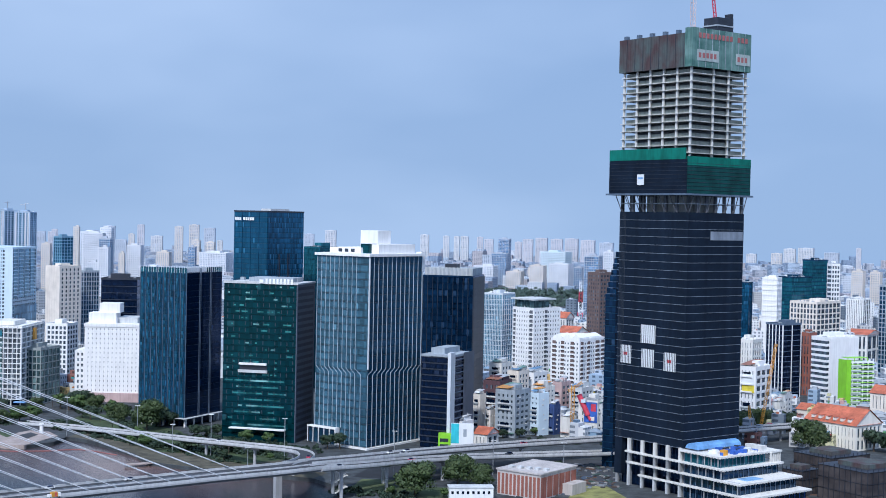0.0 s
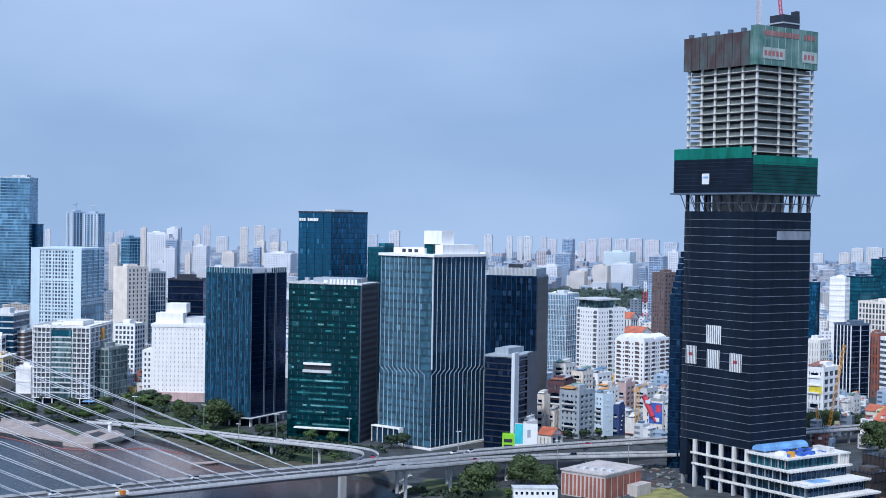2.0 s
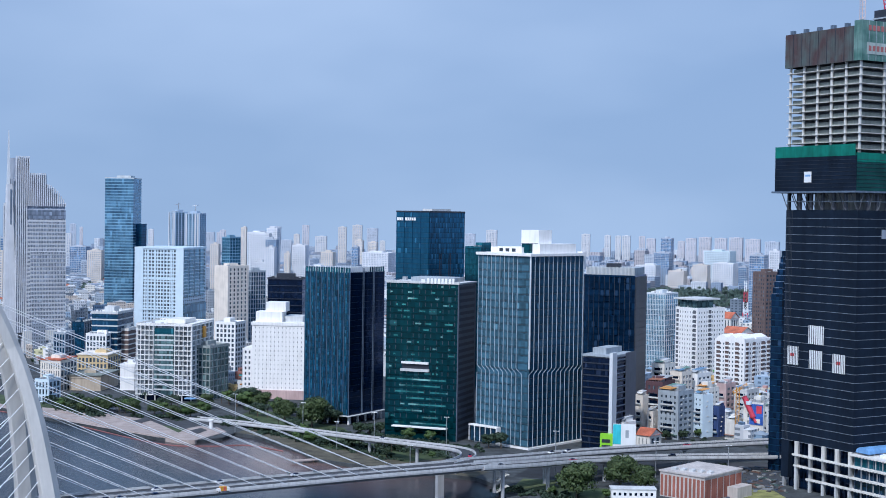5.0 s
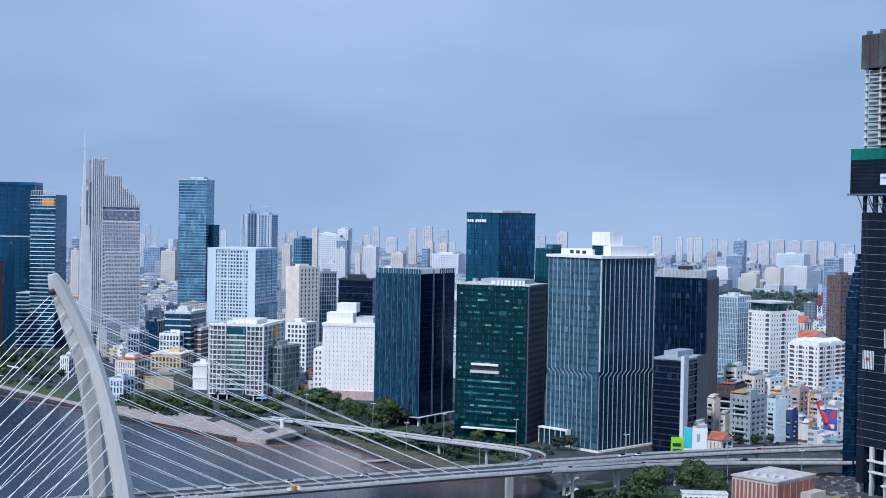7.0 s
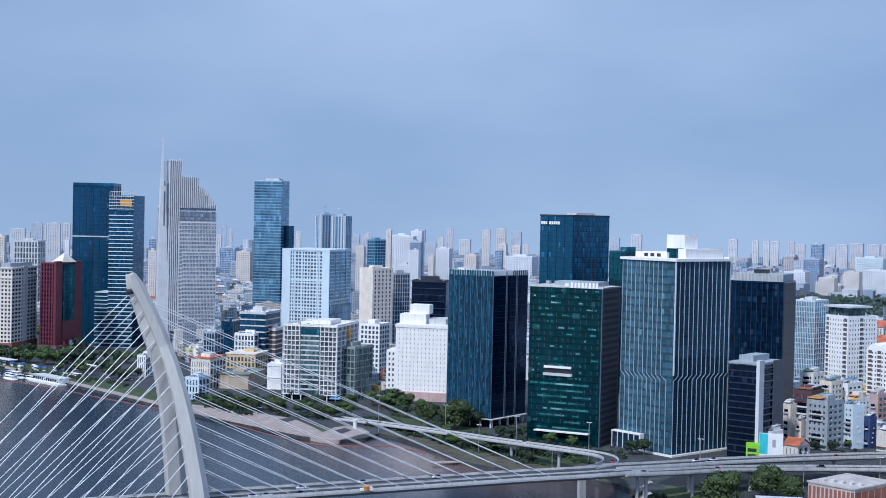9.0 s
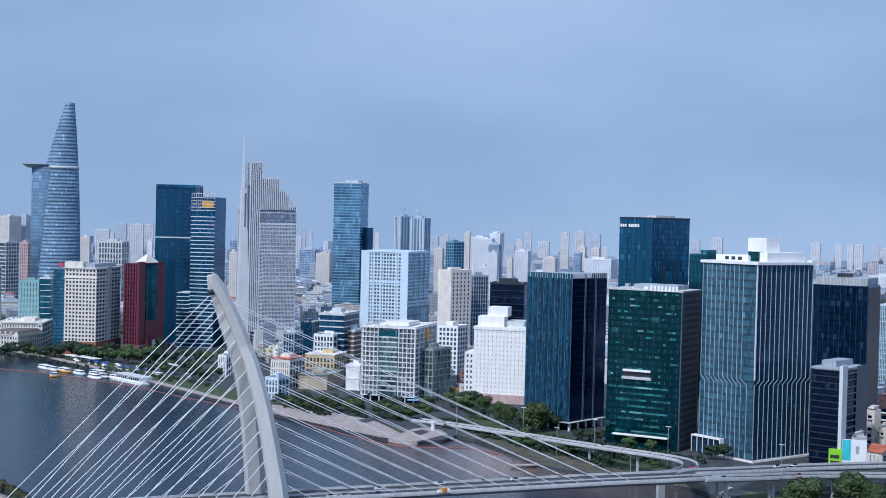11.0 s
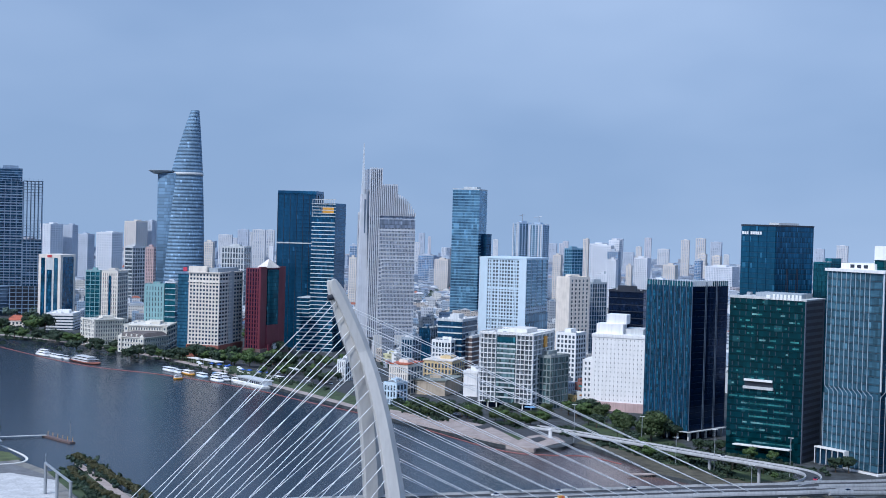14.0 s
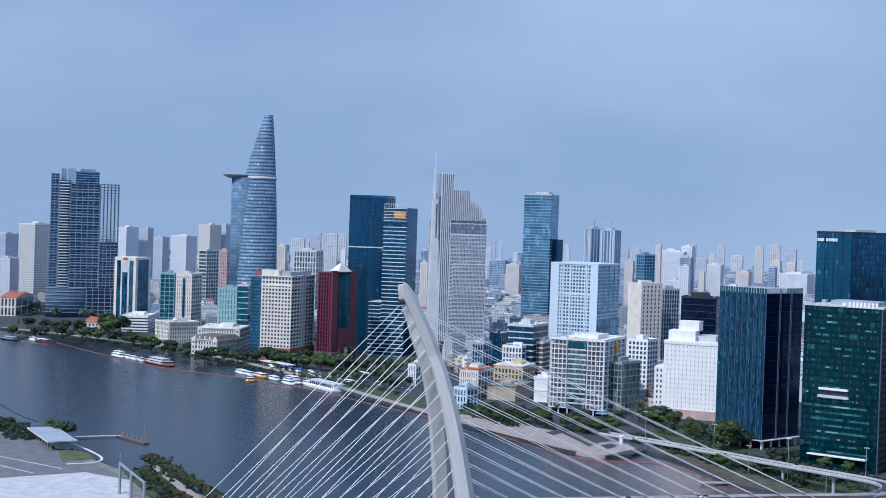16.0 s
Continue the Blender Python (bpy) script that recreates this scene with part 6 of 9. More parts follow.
def colonial(label, spec, n, nl, nr, seed, mansard=0.0):
    """Cream hotel wing with string courses, a deep cornice, pavilions and, where it has one, a slate mansard."""
    ob = block("colonial_hotel", label, "hotel", spec, n, COLONIAL, G_NIGHT, nl, nr, 1.5, 1.5, seed)
    x, y, ang, L, D, h = spec
    fh = h / n
    for k in (1, n - 1):
        boxpart("string_course", ob, COLONIAL, (-L - 0.7, 0.7, -0.7, D + 0.7, k * fh + 0.8, k * fh + 1.3))
    boxpart("cornice", ob, COLONIAL, (-L - 1.1, 1.1, -1.1, D + 1.1, h + 0.8, h + 1.5), "deep ivory cornice")
    for c in (-L + 2.4, -2.4):
        boxpart("pavilion", ob, COLONIAL, (c - 2.2, c + 2.2, -1.0, 0.0, 0, h + 2.6))
        for k in range(n):
            boxpart("pavilion_window", ob, G_NIGHT, (c - 0.8, c + 0.8, -1.04, -0.95, k * fh + fh * 0.35, k * fh + fh * 0.8))
    if mansard:
        a, b, z = 0.4, 3.2, h + 1.5
        V = [(-L - a, -a, z), (a, -a, z), (a, D + a, z), (-L - a, D + a, z), (-L + b, b, z + mansard), (-b, b, z + mansard), (-b, D - b, z + mansard), (-L + b, D - b, z + mansard)]
        put("mansard_roof", raw("mansard_roof", V, [(0, 1, 5, 4), (1, 2, 6, 5), (2, 3, 7, 6), (3, 0, 4, 7), (4, 5, 6, 7)], SLATE_ROOF), ob, label="grey slate mansard roof")
        for k in range(5):
            c = -L + L * (k + 0.5) / 5
            boxpart("dormer", ob, COLONIAL, (c - 0.8, c + 0.8, 0.2, 3.0, z, z + mansard * 0.75))
    return ob


SLATE_ROOF = paint("brown_slate", (0.14, 0.12, 0.115), rough=0.8, stain=0.3, spread=0.25)
colonial("tall cream colonial hotel with rows of windows and a deep cornice", (-840.1, 1225.4, -25.6, 28.2, 35.3, 25.0), 6, 9, 12, 49)
colonial("low cream colonial hotel wing under a slate mansard", (-754.3, 1183.6, -2.5, 30.7, 40.0, 14.0), 3, 9, 12, 50, 3.6)
colonial("long rear wing of the cream colonial hotel", (-754.9, 1226.3, 21.6, 43.5, 60.0, 23.0), 5, 16, 6, 51)
block("ribbon_block", "grey block with white window ribbons", "office block", (-1144.9, 1760.4, -7.0, 15.1, 28.6, 87.2), 16, LGREY, G_WIN, 0, 5, 1.6, 1.2, 52)
gable_house("red_roof_house", "cream riverside house with a red tile roof", (-1020.8, 1345.9, 17.2, 19.2, 46.5, 8.6), CREAM, ROOF_RED, 5, 2, 4, 3)
gable_house("customs_house", "pink and cream house with red roof behind trees", (-1231.2, 1447.1, 20.4, 21.0, 68.3, 23.6), CREAM, ROOF_RED, 6, 2, 4, 3)
for i, (t_lab, spec) in enumerate((
        ("ochre school building with a red roof", (-409.7, 1022.4, -3.2, 16.4, 29.5, 22.1)),
        ("ochre school wing with rows of arches", (-400.6, 1099.3, 2.0, 25.6, 34.1, 18.8)))):
    ob = block("school", t_lab, "school", spec, 4, YELLOW if i else CREAM, G_WIN, 8, 5, 1.2, 1.2, 70 + i)
    x, y, ang, L, D, h = spec
    boxpart("roof", ob, ROOF_RED if i == 0 else CREAM, (-L - 0.5, 0.5, -0.5, D + 0.5, h + 1.8, h + 2.6), "red roof" if i == 0 else "")
TAN = paint("tan_render", (0.44, 0.37, 0.29), stain=0.3)
shed = block("riverside_shed", "low ochre riverside shed with a green metal roof", "shed", (-382.0, 1033.7, 0.3, 25.8, 39.8, 9.8), 1, TAN, TAN, 0, 0, 1.0, 1.0, 73)
boxpart("roof", shed, MASONRY, (-(-382.0, 1033.7, 0.3, 25.8, 39.8, 9.8)[3] - 1, 1, -1, (-382.0, 1033.7, 0.3, 25.8, 39.8, 9.8)[4] + 1, (-382.0, 1033.7, 0.3, 25.8, 39.8, 9.8)[5] + 1.8, (-382.0, 1033.7, 0.3, 25.8, 39.8, 9.8)[5] + 2.6), "grey-green metal roof")
block("blue_office", "dark blue glass office block behind the school", "office block", (-460.5, 1202.3, 1.0, 10.9, 24.3, 37.7), 8, G_DARK, G_NAVY, 5, 4, 0.7, 0.3, 171)
block("grey_office", "blue-grey office block with ribbon windows", "office block", (-420.2, 1177.2, -0.4, 24.0, 40.6, 49.0), 9, LGREY, G_DARK, 0, 0, 1.1, 1.0, 172)
block("banded_house", "maroon and white banded house block", "house", (-413.8, 1186.9, -0.8, 10.7, 22.4, 33.9), 8, WHITE_DULL, BROWN, 0, 0, 1.1, 1.0, 173)
block("white_office", "white office block with wide windows behind the school", "office block", (-426.5, 1166.5, 0.1, 18.5, 29.6, 30.5), 6, WHITE, G_WIN, 6, 3, 1.3, 1.0, 174)
block("grey_office", "dark grey office block among low houses", "office block", (-435.8, 1096.6, -3.3, 10.3, 17.9, 37.5), 7, GREY, G_DARK, 4, 3, 0.9, 0.7, 175)
block("temple_house", "white columned riverside hall with a red flag mast", "hall", (-489.4, 1079.1, -0.6, 7.6, 22.1, 17.0), 3, WHITE, G_WIN, 4, 5, 0.7, 0.9, 74)
block("hoarding_block", "plain white block by the river road", "house", (-358.5, 1043.4, 4.0, 11.9, 13.8, 18.7), 2, WHITE, WHITE, 0, 0, 1.0, 1.0, 75)
block("blue_hall", "pale blue riverside pavilion", "pavilion", (-394.8, 963.7, -7.7, 11.4, 16.6, 15.0), 3, LBLUE, G_WIN, 4, 3, 1.2, 1.2, 76)


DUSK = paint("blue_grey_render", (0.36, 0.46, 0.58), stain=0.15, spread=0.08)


def crane_towers():
    for (spec, hh) in (((-703.9, 2242.1, -32.6, 17.7, 27.3, 137.8), 9), ((-665.9, 2253.7, -3.5, 26.2, 30.8, 135.8), 8)):
        ob = block("high_rise", "grey-blue residential high-rise with roof cranes", "apartment tower", spec, 40, DUSK, G_BLUE, 4, 4, 0.9, 2.0, 5)
        for u in (0.12, 0.30, 0.88):
            boxpart("pale_strip", ob, FAR_WHITE, (-spec[3] * u - 0.9, -spec[3] * u + 0.9, -0.5, -0.1, 20, spec[5]))
        x, y, ang, L, D, h = spec
        bars("roof_crane", [((-L / 2, D / 2, h), (-L / 2, D / 2, h + 16), 0.5), ((-L / 2 - 9, D / 2, h + 13), (-L / 2 + 5, D / 2, h + 15), 0.4)], STEEL, ob)


# Far tones are paled and blued in the paint to stand for haze.
FAR_GREY = paint("hazed_grey_render", (0.44, 0.485, 0.56), stain=0.12, spread=0.06)
FAR_WHITE = paint("hazed_white_render", (0.57, 0.58, 0.60), stain=0.12, spread=0.06)
FAR_CREAM = paint("hazed_cream_render", (0.56, 0.54, 0.53), stain=0.12, spread=0.06)
FAR_PINK = paint("hazed_pink_render", (0.52, 0.515, 0.555), stain=0.12, spread=0.06)
FAR_GLASS = facade_glass("hazed_pale_glass", (0.44, 0.49, 0.57), spread=0.15, metal=0.05, rough=0.6, lit=0.0)
FAR_BLUE = facade_glass("hazed_blue_pane", (0.12, 0.24, 0.40), pane=3, spread=0.25, metal=0.1, rough=0.4, lit=0.08)
# Mid-distance walls hold a smaller share of the same painted haze.
MID_WHITE = paint("half_hazed_white_render", (0.66, 0.68, 0.72), stain=0.2, spread=0.08)
MID_CREAM = paint("half_hazed_cream_render", (0.64, 0.59, 0.54), stain=0.2, spread=0.08)
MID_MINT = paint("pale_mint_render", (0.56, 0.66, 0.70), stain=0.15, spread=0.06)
crane_towers()
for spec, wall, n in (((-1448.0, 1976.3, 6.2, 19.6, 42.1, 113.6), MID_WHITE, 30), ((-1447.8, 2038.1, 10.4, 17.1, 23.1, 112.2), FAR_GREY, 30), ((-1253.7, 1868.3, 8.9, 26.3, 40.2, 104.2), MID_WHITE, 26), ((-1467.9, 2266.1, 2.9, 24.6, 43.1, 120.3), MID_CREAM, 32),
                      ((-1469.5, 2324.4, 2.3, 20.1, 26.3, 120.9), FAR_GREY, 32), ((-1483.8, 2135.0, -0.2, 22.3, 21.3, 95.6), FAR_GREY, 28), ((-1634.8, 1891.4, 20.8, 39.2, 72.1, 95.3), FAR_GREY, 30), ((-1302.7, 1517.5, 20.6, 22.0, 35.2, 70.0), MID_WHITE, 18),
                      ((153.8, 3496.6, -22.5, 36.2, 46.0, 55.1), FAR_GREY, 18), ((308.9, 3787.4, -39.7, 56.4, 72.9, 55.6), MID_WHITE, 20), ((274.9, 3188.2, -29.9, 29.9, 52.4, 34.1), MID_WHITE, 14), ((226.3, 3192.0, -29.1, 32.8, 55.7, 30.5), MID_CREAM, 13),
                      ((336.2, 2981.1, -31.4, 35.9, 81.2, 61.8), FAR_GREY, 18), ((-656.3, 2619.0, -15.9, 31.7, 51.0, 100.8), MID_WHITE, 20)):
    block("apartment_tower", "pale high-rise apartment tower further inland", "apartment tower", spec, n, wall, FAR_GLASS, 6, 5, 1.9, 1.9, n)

# blocks over the near roofs and the apartment rows on the skyline: corner, width, height
INLAND_WHITE = ((-591.5, 2429, 33.8, 101.6), (-580, 2445, 20, 111), (-512, 2139.6, 15.6, 83.7), (-528.3, 2443.5, 25.3, 81), (-459.6, 2964.4, 60, 56.8), (106.4, 2918.1, 43.9, 42), (258.8, 2868.3, 43.1, 50.2), (260.7, 2134.1, 15.9, 92.3), (-967.9, 1863.7, 6.4, 92.5), (-545, 2225, 22, 58), (-470, 2330, 40, 48))
INLAND_CREAM = ((-655.5, 2516, 10, 110.8), (-676.6, 2406.7, 15, 81.8), (-544.4, 2388.7, 9.6, 68.3), (-519.3, 2649.6, 24, 64.5), (160.2, 2855.5, 32.2, 33.7), (207, 2862.5, 30.2, 46), (662.9, 2202.4, 18.1, 68.4), (693.8, 2213.8, 15.9, 66.8), (-1121.1, 1950.8, 14.4, 93.5), (-856.3, 1917.5, 11.5, 78.6), (-937.2, 2532.1, 27.6, 62.9), (-600.7, 3448.1, 18.6, 73.2), (-565.9, 3453.9, 21, 69.6))
INLAND_GLASS = ((-567.3, 2383.4, 19.8, 93), (-593.5, 3347.8, 16.9, 60), (141.5, 3096.8, 35, 64.5), (233.1, 2087, 22.7, 86.9), (-936.9, 2100.5, 13.4, 93.4), (287.7, 2885.7, 17.7, 43.4), (-1035.1, 2708.9, 33.6, 65.7), (169.4, 3596, 28.3, 90.6))
SKYLINE_WHITE = ((-607.3, 3852.4, 14.3, 71.6), (-866.2, 4313.9, 34.7, 73.7), (-46.2, 4499.7, 26.1, 91.8), (18.5, 4300, 17.6, 91.6), (50.2, 4299.7, 16.2, 90.6), (77.9, 4299.3, 23.5, 91.1), (1148.9, 4557.4, 36.3, 68.9), (1209.7, 4562.3, 48.3, 71.8), (940.8, 4195.8, 28, 56.8), (-1423.6, 2640.7, 26.4, 107.7), (-1404.5, 2707.4, 18.7, 112.5), (-1693.2, 3063.2, 28.4, 86), (-1380.7, 4177.8, 14.9, 88.8), (-1391.8, 3535.9, 18.2, 82.2), (-351.9, 4586.5, 33.9, 98.8), (-1790.1, 3123.4, 15.7, 69.6), (-1352.4, 2565.3, 25.8, 113.9), (-1606.4, 2882.6, 31, 96.3))
SKYLINE_CREAM = ((-659, 3539.2, 20.2, 110.7), (-636.9, 3644.8, 24.5, 115.1), (-819.5, 3710.6, 14.9, 87.3), (1037.5, 4275.9, 31.3, 58.5))
SKYLINE_PINK = ((-878.3, 4107.1, 19.2, 109), (-1223.3, 4434.3, 17.5, 86.9), (125.6, 4398.2, 18, 89.2), (153.8, 4297.2, 26.4, 83.9), (247.6, 4393, 21, 75.7), (269.2, 4191.3, 30, 87.6), (319.3, 4288.1, 35.1, 90.7), (357.4, 4184.7, 34.2, 89.4), (412.9, 4280.1, 39.3, 90.9), (452.8, 4175.5, 41.2, 88), (1290.4, 4311, 14.1, 78.6), (-1615.5, 4200, 9.2, 91.4), (-1147.5, 4144, 23.1, 83.2))
SKYLINE_GREY = ((-612.2, 3750.3, 29.1, 106.1), (-795.4, 3511, 26.9, 75.4), (-1232.4, 4327.9, 31.3, 80.3), (434.2, 3573.7, 34, 90.4), (1226.1, 4329.7, 42.8, 62.7), (-1448.5, 2740.8, 19, 111.3), (-1634.9, 4192.5, 18.4, 101.6), (-1051.9, 4478.1, 36.6, 100.3), (-414.4, 4480.9, 30.3, 87.3), (-1287, 2373.5, 20.4, 115))
rnd = random.Random(21)


def skyline(rows, wall, glass, name, label, near):
    for px, py, w, hh in rows:
        hh -= 0.0 if near else 4.0
        ang = math.degrees(math.atan2(-px, py)) - (20 if near else 7)
        dep = w * 0.71
        root = thing(name, label, "apartment tower", px, py, 0, ang, "inland blocks" if near else "skyline towers")
        if near:
            storeys(root, w, dep, 0, hh, max(5, int(hh / 3.6)), 1.5 if glass is not FAR_BLUE else 0.9, glass, wall, max(3, int(w / 3.6)), max(2, int(dep / 3.6)), 1.5 if glass is not FAR_BLUE else 0.5, joined=True)
            roof_set(root, w, dep, hh + 0.75, wall, seed=int(abs(px)))
        else:
            storeys(root, w, dep, 0, hh, max(5, int(hh / 7)), 1.6, glass, wall, max(3, int(w / 5)), 3, 3.0, joined=True)
            boxpart("roof_house", root, wall, (-w * 0.7, -w * 0.3, dep * 0.3, dep * 0.7, hh + 0.45, hh + rnd.uniform(1.5, 2.5)))


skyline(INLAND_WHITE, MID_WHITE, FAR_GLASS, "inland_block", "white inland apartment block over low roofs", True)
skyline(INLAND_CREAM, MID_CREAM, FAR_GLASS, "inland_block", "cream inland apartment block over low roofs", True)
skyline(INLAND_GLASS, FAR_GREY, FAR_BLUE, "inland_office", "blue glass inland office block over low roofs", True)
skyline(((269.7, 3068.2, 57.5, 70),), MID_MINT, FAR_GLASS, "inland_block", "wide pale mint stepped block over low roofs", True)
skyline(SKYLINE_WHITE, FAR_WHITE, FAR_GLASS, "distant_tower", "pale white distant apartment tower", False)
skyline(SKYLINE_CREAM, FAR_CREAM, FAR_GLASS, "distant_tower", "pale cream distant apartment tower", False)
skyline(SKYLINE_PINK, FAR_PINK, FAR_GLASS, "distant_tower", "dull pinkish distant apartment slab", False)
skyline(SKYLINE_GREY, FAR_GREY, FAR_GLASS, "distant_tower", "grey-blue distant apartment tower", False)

# ---- bridge ----
AX = Vector((0.7915, 0.6112, 0.0))
PX = Vector((0.6112, -0.7915, 0.0))
BP = Vector((-229.0, 541.0, 0.0))
DECK_CONC = paint("bridge_concrete", (0.40, 0.41, 0.43), stain=0.3, spread=0.1)
PARAPET = paint("parapet_concrete", (0.52, 0.53, 0.54), stain=0.35, spread=0.1)
PYLON_CONC = paint("pylon_concrete", (0.56, 0.55, 0.53), stain=0.12, spread=0.06)
CABLE = paint("cable_sheath", (0.80, 0.82, 0.84), rough=0.4, stain=0.1, spread=0.04)


def smooth_path(pts, n):
    """Catmull-Rom points through pts."""
    P = [Vector(p) for p in pts]
    P = [2 * P[0] - P[1]] + P + [2 * P[-1] - P[-2]]
    out = []
    for i in range(1, len(P) - 2):
        for k in range(n):
            t = k / n
            a, b, c, d = P[i - 1: i + 3]
            out.append(0.5 * ((2 * b) + (c - a) * t + (2 * a - 5 * b + 4 * c - d) * t * t + (3 * b - a - 3 * c + d) * t ** 3))
    return out + [P[-2]]


def sweep(name, path, profile, mat, parent, label=""):
    """Sweeps a closed profile of (side, up) along the path; side is to its right."""
    rings = []
    for i, p in enumerate(path):
        d = (path[min(i + 1, len(path) - 1)] - path[max(i - 1, 0)])
        d.z = 0
        d.normalize()
        r = Vector((d.y, -d.x, 0))
        rings.append([tuple(p + r * u + Vector((0, 0, w))) for u, w in profile])
    V = [v for r in rings for v in r]
    m = len(profile)
    F = [(i * m + k, i * m + (k + 1) % m, (i + 1) * m + (k + 1) % m, (i + 1) * m + k) for i in range(len(rings) - 1) for k in range(m)]
    F += [tuple(range(m)), tuple(reversed(range((len(rings) - 1) * m, len(rings) * m)))]
    bm = bmesh.new()
    vs = [bm.verts.new(v) for v in V]
    for f in F:
        bm.faces.new([vs[i] for i in f])
    bmesh.ops.recalc_face_normals(bm, faces=bm.faces)
    return part(name, bm, mat, parent, label)


def roadway(name, label, path, w, deep, category="bridge", kind="structure"):
    root = tagged(new(name), label, category, kind=kind)
    h = w / 2
    sweep("girder", path, [(-h, 0), (h, 0), (h, -0.7), (h * 0.55, -deep), (-h * 0.55, -deep), (-h, -0.7)], DECK_CONC, root)
    sweep("road_surface", path, [(-h + 0.6, 0.004), (h - 0.6, 0.004), (h - 0.6, 0.05), (-h + 0.6, 0.05)], ASPHALT, root)
    for s in (-1, 1):
        sweep("parapet", path, [(s * h, 0.0), (s * (h - 0.4), 0.0), (s * (h - 0.35), 1.05), (s * (h - 0.1), 1.05)], PARAPET, root)
    return root


def on_axis(s, z, side=0.0):
    return BP + AX * s + PX * side + Vector((0, 0, z))


DZ = 19.0
main_path = [on_axis(s, DZ) for s in range(-260, 161, 20)]
end = on_axis(160, DZ)
curve = smooth_path([tuple(end), (-74.0, 661.4, 18.5), (-56.9, 681.4, 17.5)], 6)
bridge = roadway("bridge_deck", "pale concrete bridge deck with white parapets", main_path + curve[1:], 20.0, 2.6)
bars("median_rail", [(a + Vector((0, 0, 0.9)), b + Vector((0, 0, 0.9)), 0.09) for a, b in zip(main_path, main_path[1:])], STEEL, bridge)
sweep("median", main_path + curve[1:], [(-0.5, 0.0), (0.5, 0.0), (0.3, 0.6), (-0.3, 0.6)], DECK_CONC, bridge)
up_path = smooth_path([(-65.4, 683.6, 17.5), (-39.3, 713.1, 15.5), (-8.0, 748.1, 13.5), (39.4, 785.9, 12.0), (103.1, 825.0, 11.0), (169.3, 864.6, 10.0), (236.9, 909.3, 9.0)], 8)
roadway("viaduct_upper", "curved grey concrete viaduct with pale parapets", up_path, 10.5, 1.8)
low_path = smooth_path([(-58.5, 668.8, 17.5), (-35.5, 696.5, 15.0), (-7.7, 729.1, 12.5), (38.4, 764.6, 9.5), (98.9, 790.2, 8.0), (159.5, 813.4, 7.0)], 8)
roadway("viaduct_lower", "grey concrete slip road beside the viaduct", low_path, 9.0, 1.6)
ramp_path = smooth_path([(-74.0, 674.2, 17.6), (-68.6, 693.8, 16.5), (-68.0, 719.5, 15.0), (-77.3, 743.4, 13.5), (-105.4, 772.2, 11.0), (-142.8, 806.4, 8.0), (-183.7, 844.2, 5.0), (-235.8, 885.1, 2.0), (-270.9, 906.6, 0.7)], 8)
roadway("viaduct_ramp", "curved concrete loop ramp down to the river road", ramp_path, 8.0, 1.4)
piers = []
for path, top in ((up_path, 1.8), (low_path, 1.6), (ramp_path[20:44], 1.4)):
    for p in path[4::7]:
        if p.z - top > 1.5:
            q = thing("viaduct_pier", "round concrete viaduct pier with a flared head", "bridge pier", p.x, p.y, 0, 0, "viaduct piers")
            bars("shaft", [((0, 0, -0.3), (0, 0, p.z - top - 0.9), 0.9)], DECK_CONC, q, 12)
            boxpart("head", q, DECK_CONC, (-2.2, 2.2, -1.4, 1.4, p.z - top - 0.9, p.z - top + 0.15))
for s in (-60,):
    for side in (-5, 5):
        P = on_axis(s, 0, side)
        q = thing("bridge_pier", "square concrete bridge pier", "bridge pier", P.x, P.y, 0, 37, "bridge piers")
        boxpart("shaft", q, DECK_CONC, (-1.5, 1.5, -1.2, 1.2, -4, DZ - 2.5))
        boxpart("foot", q, DECK_CONC, (-3.4, 3.4, -3, 3, -4, 0.6))


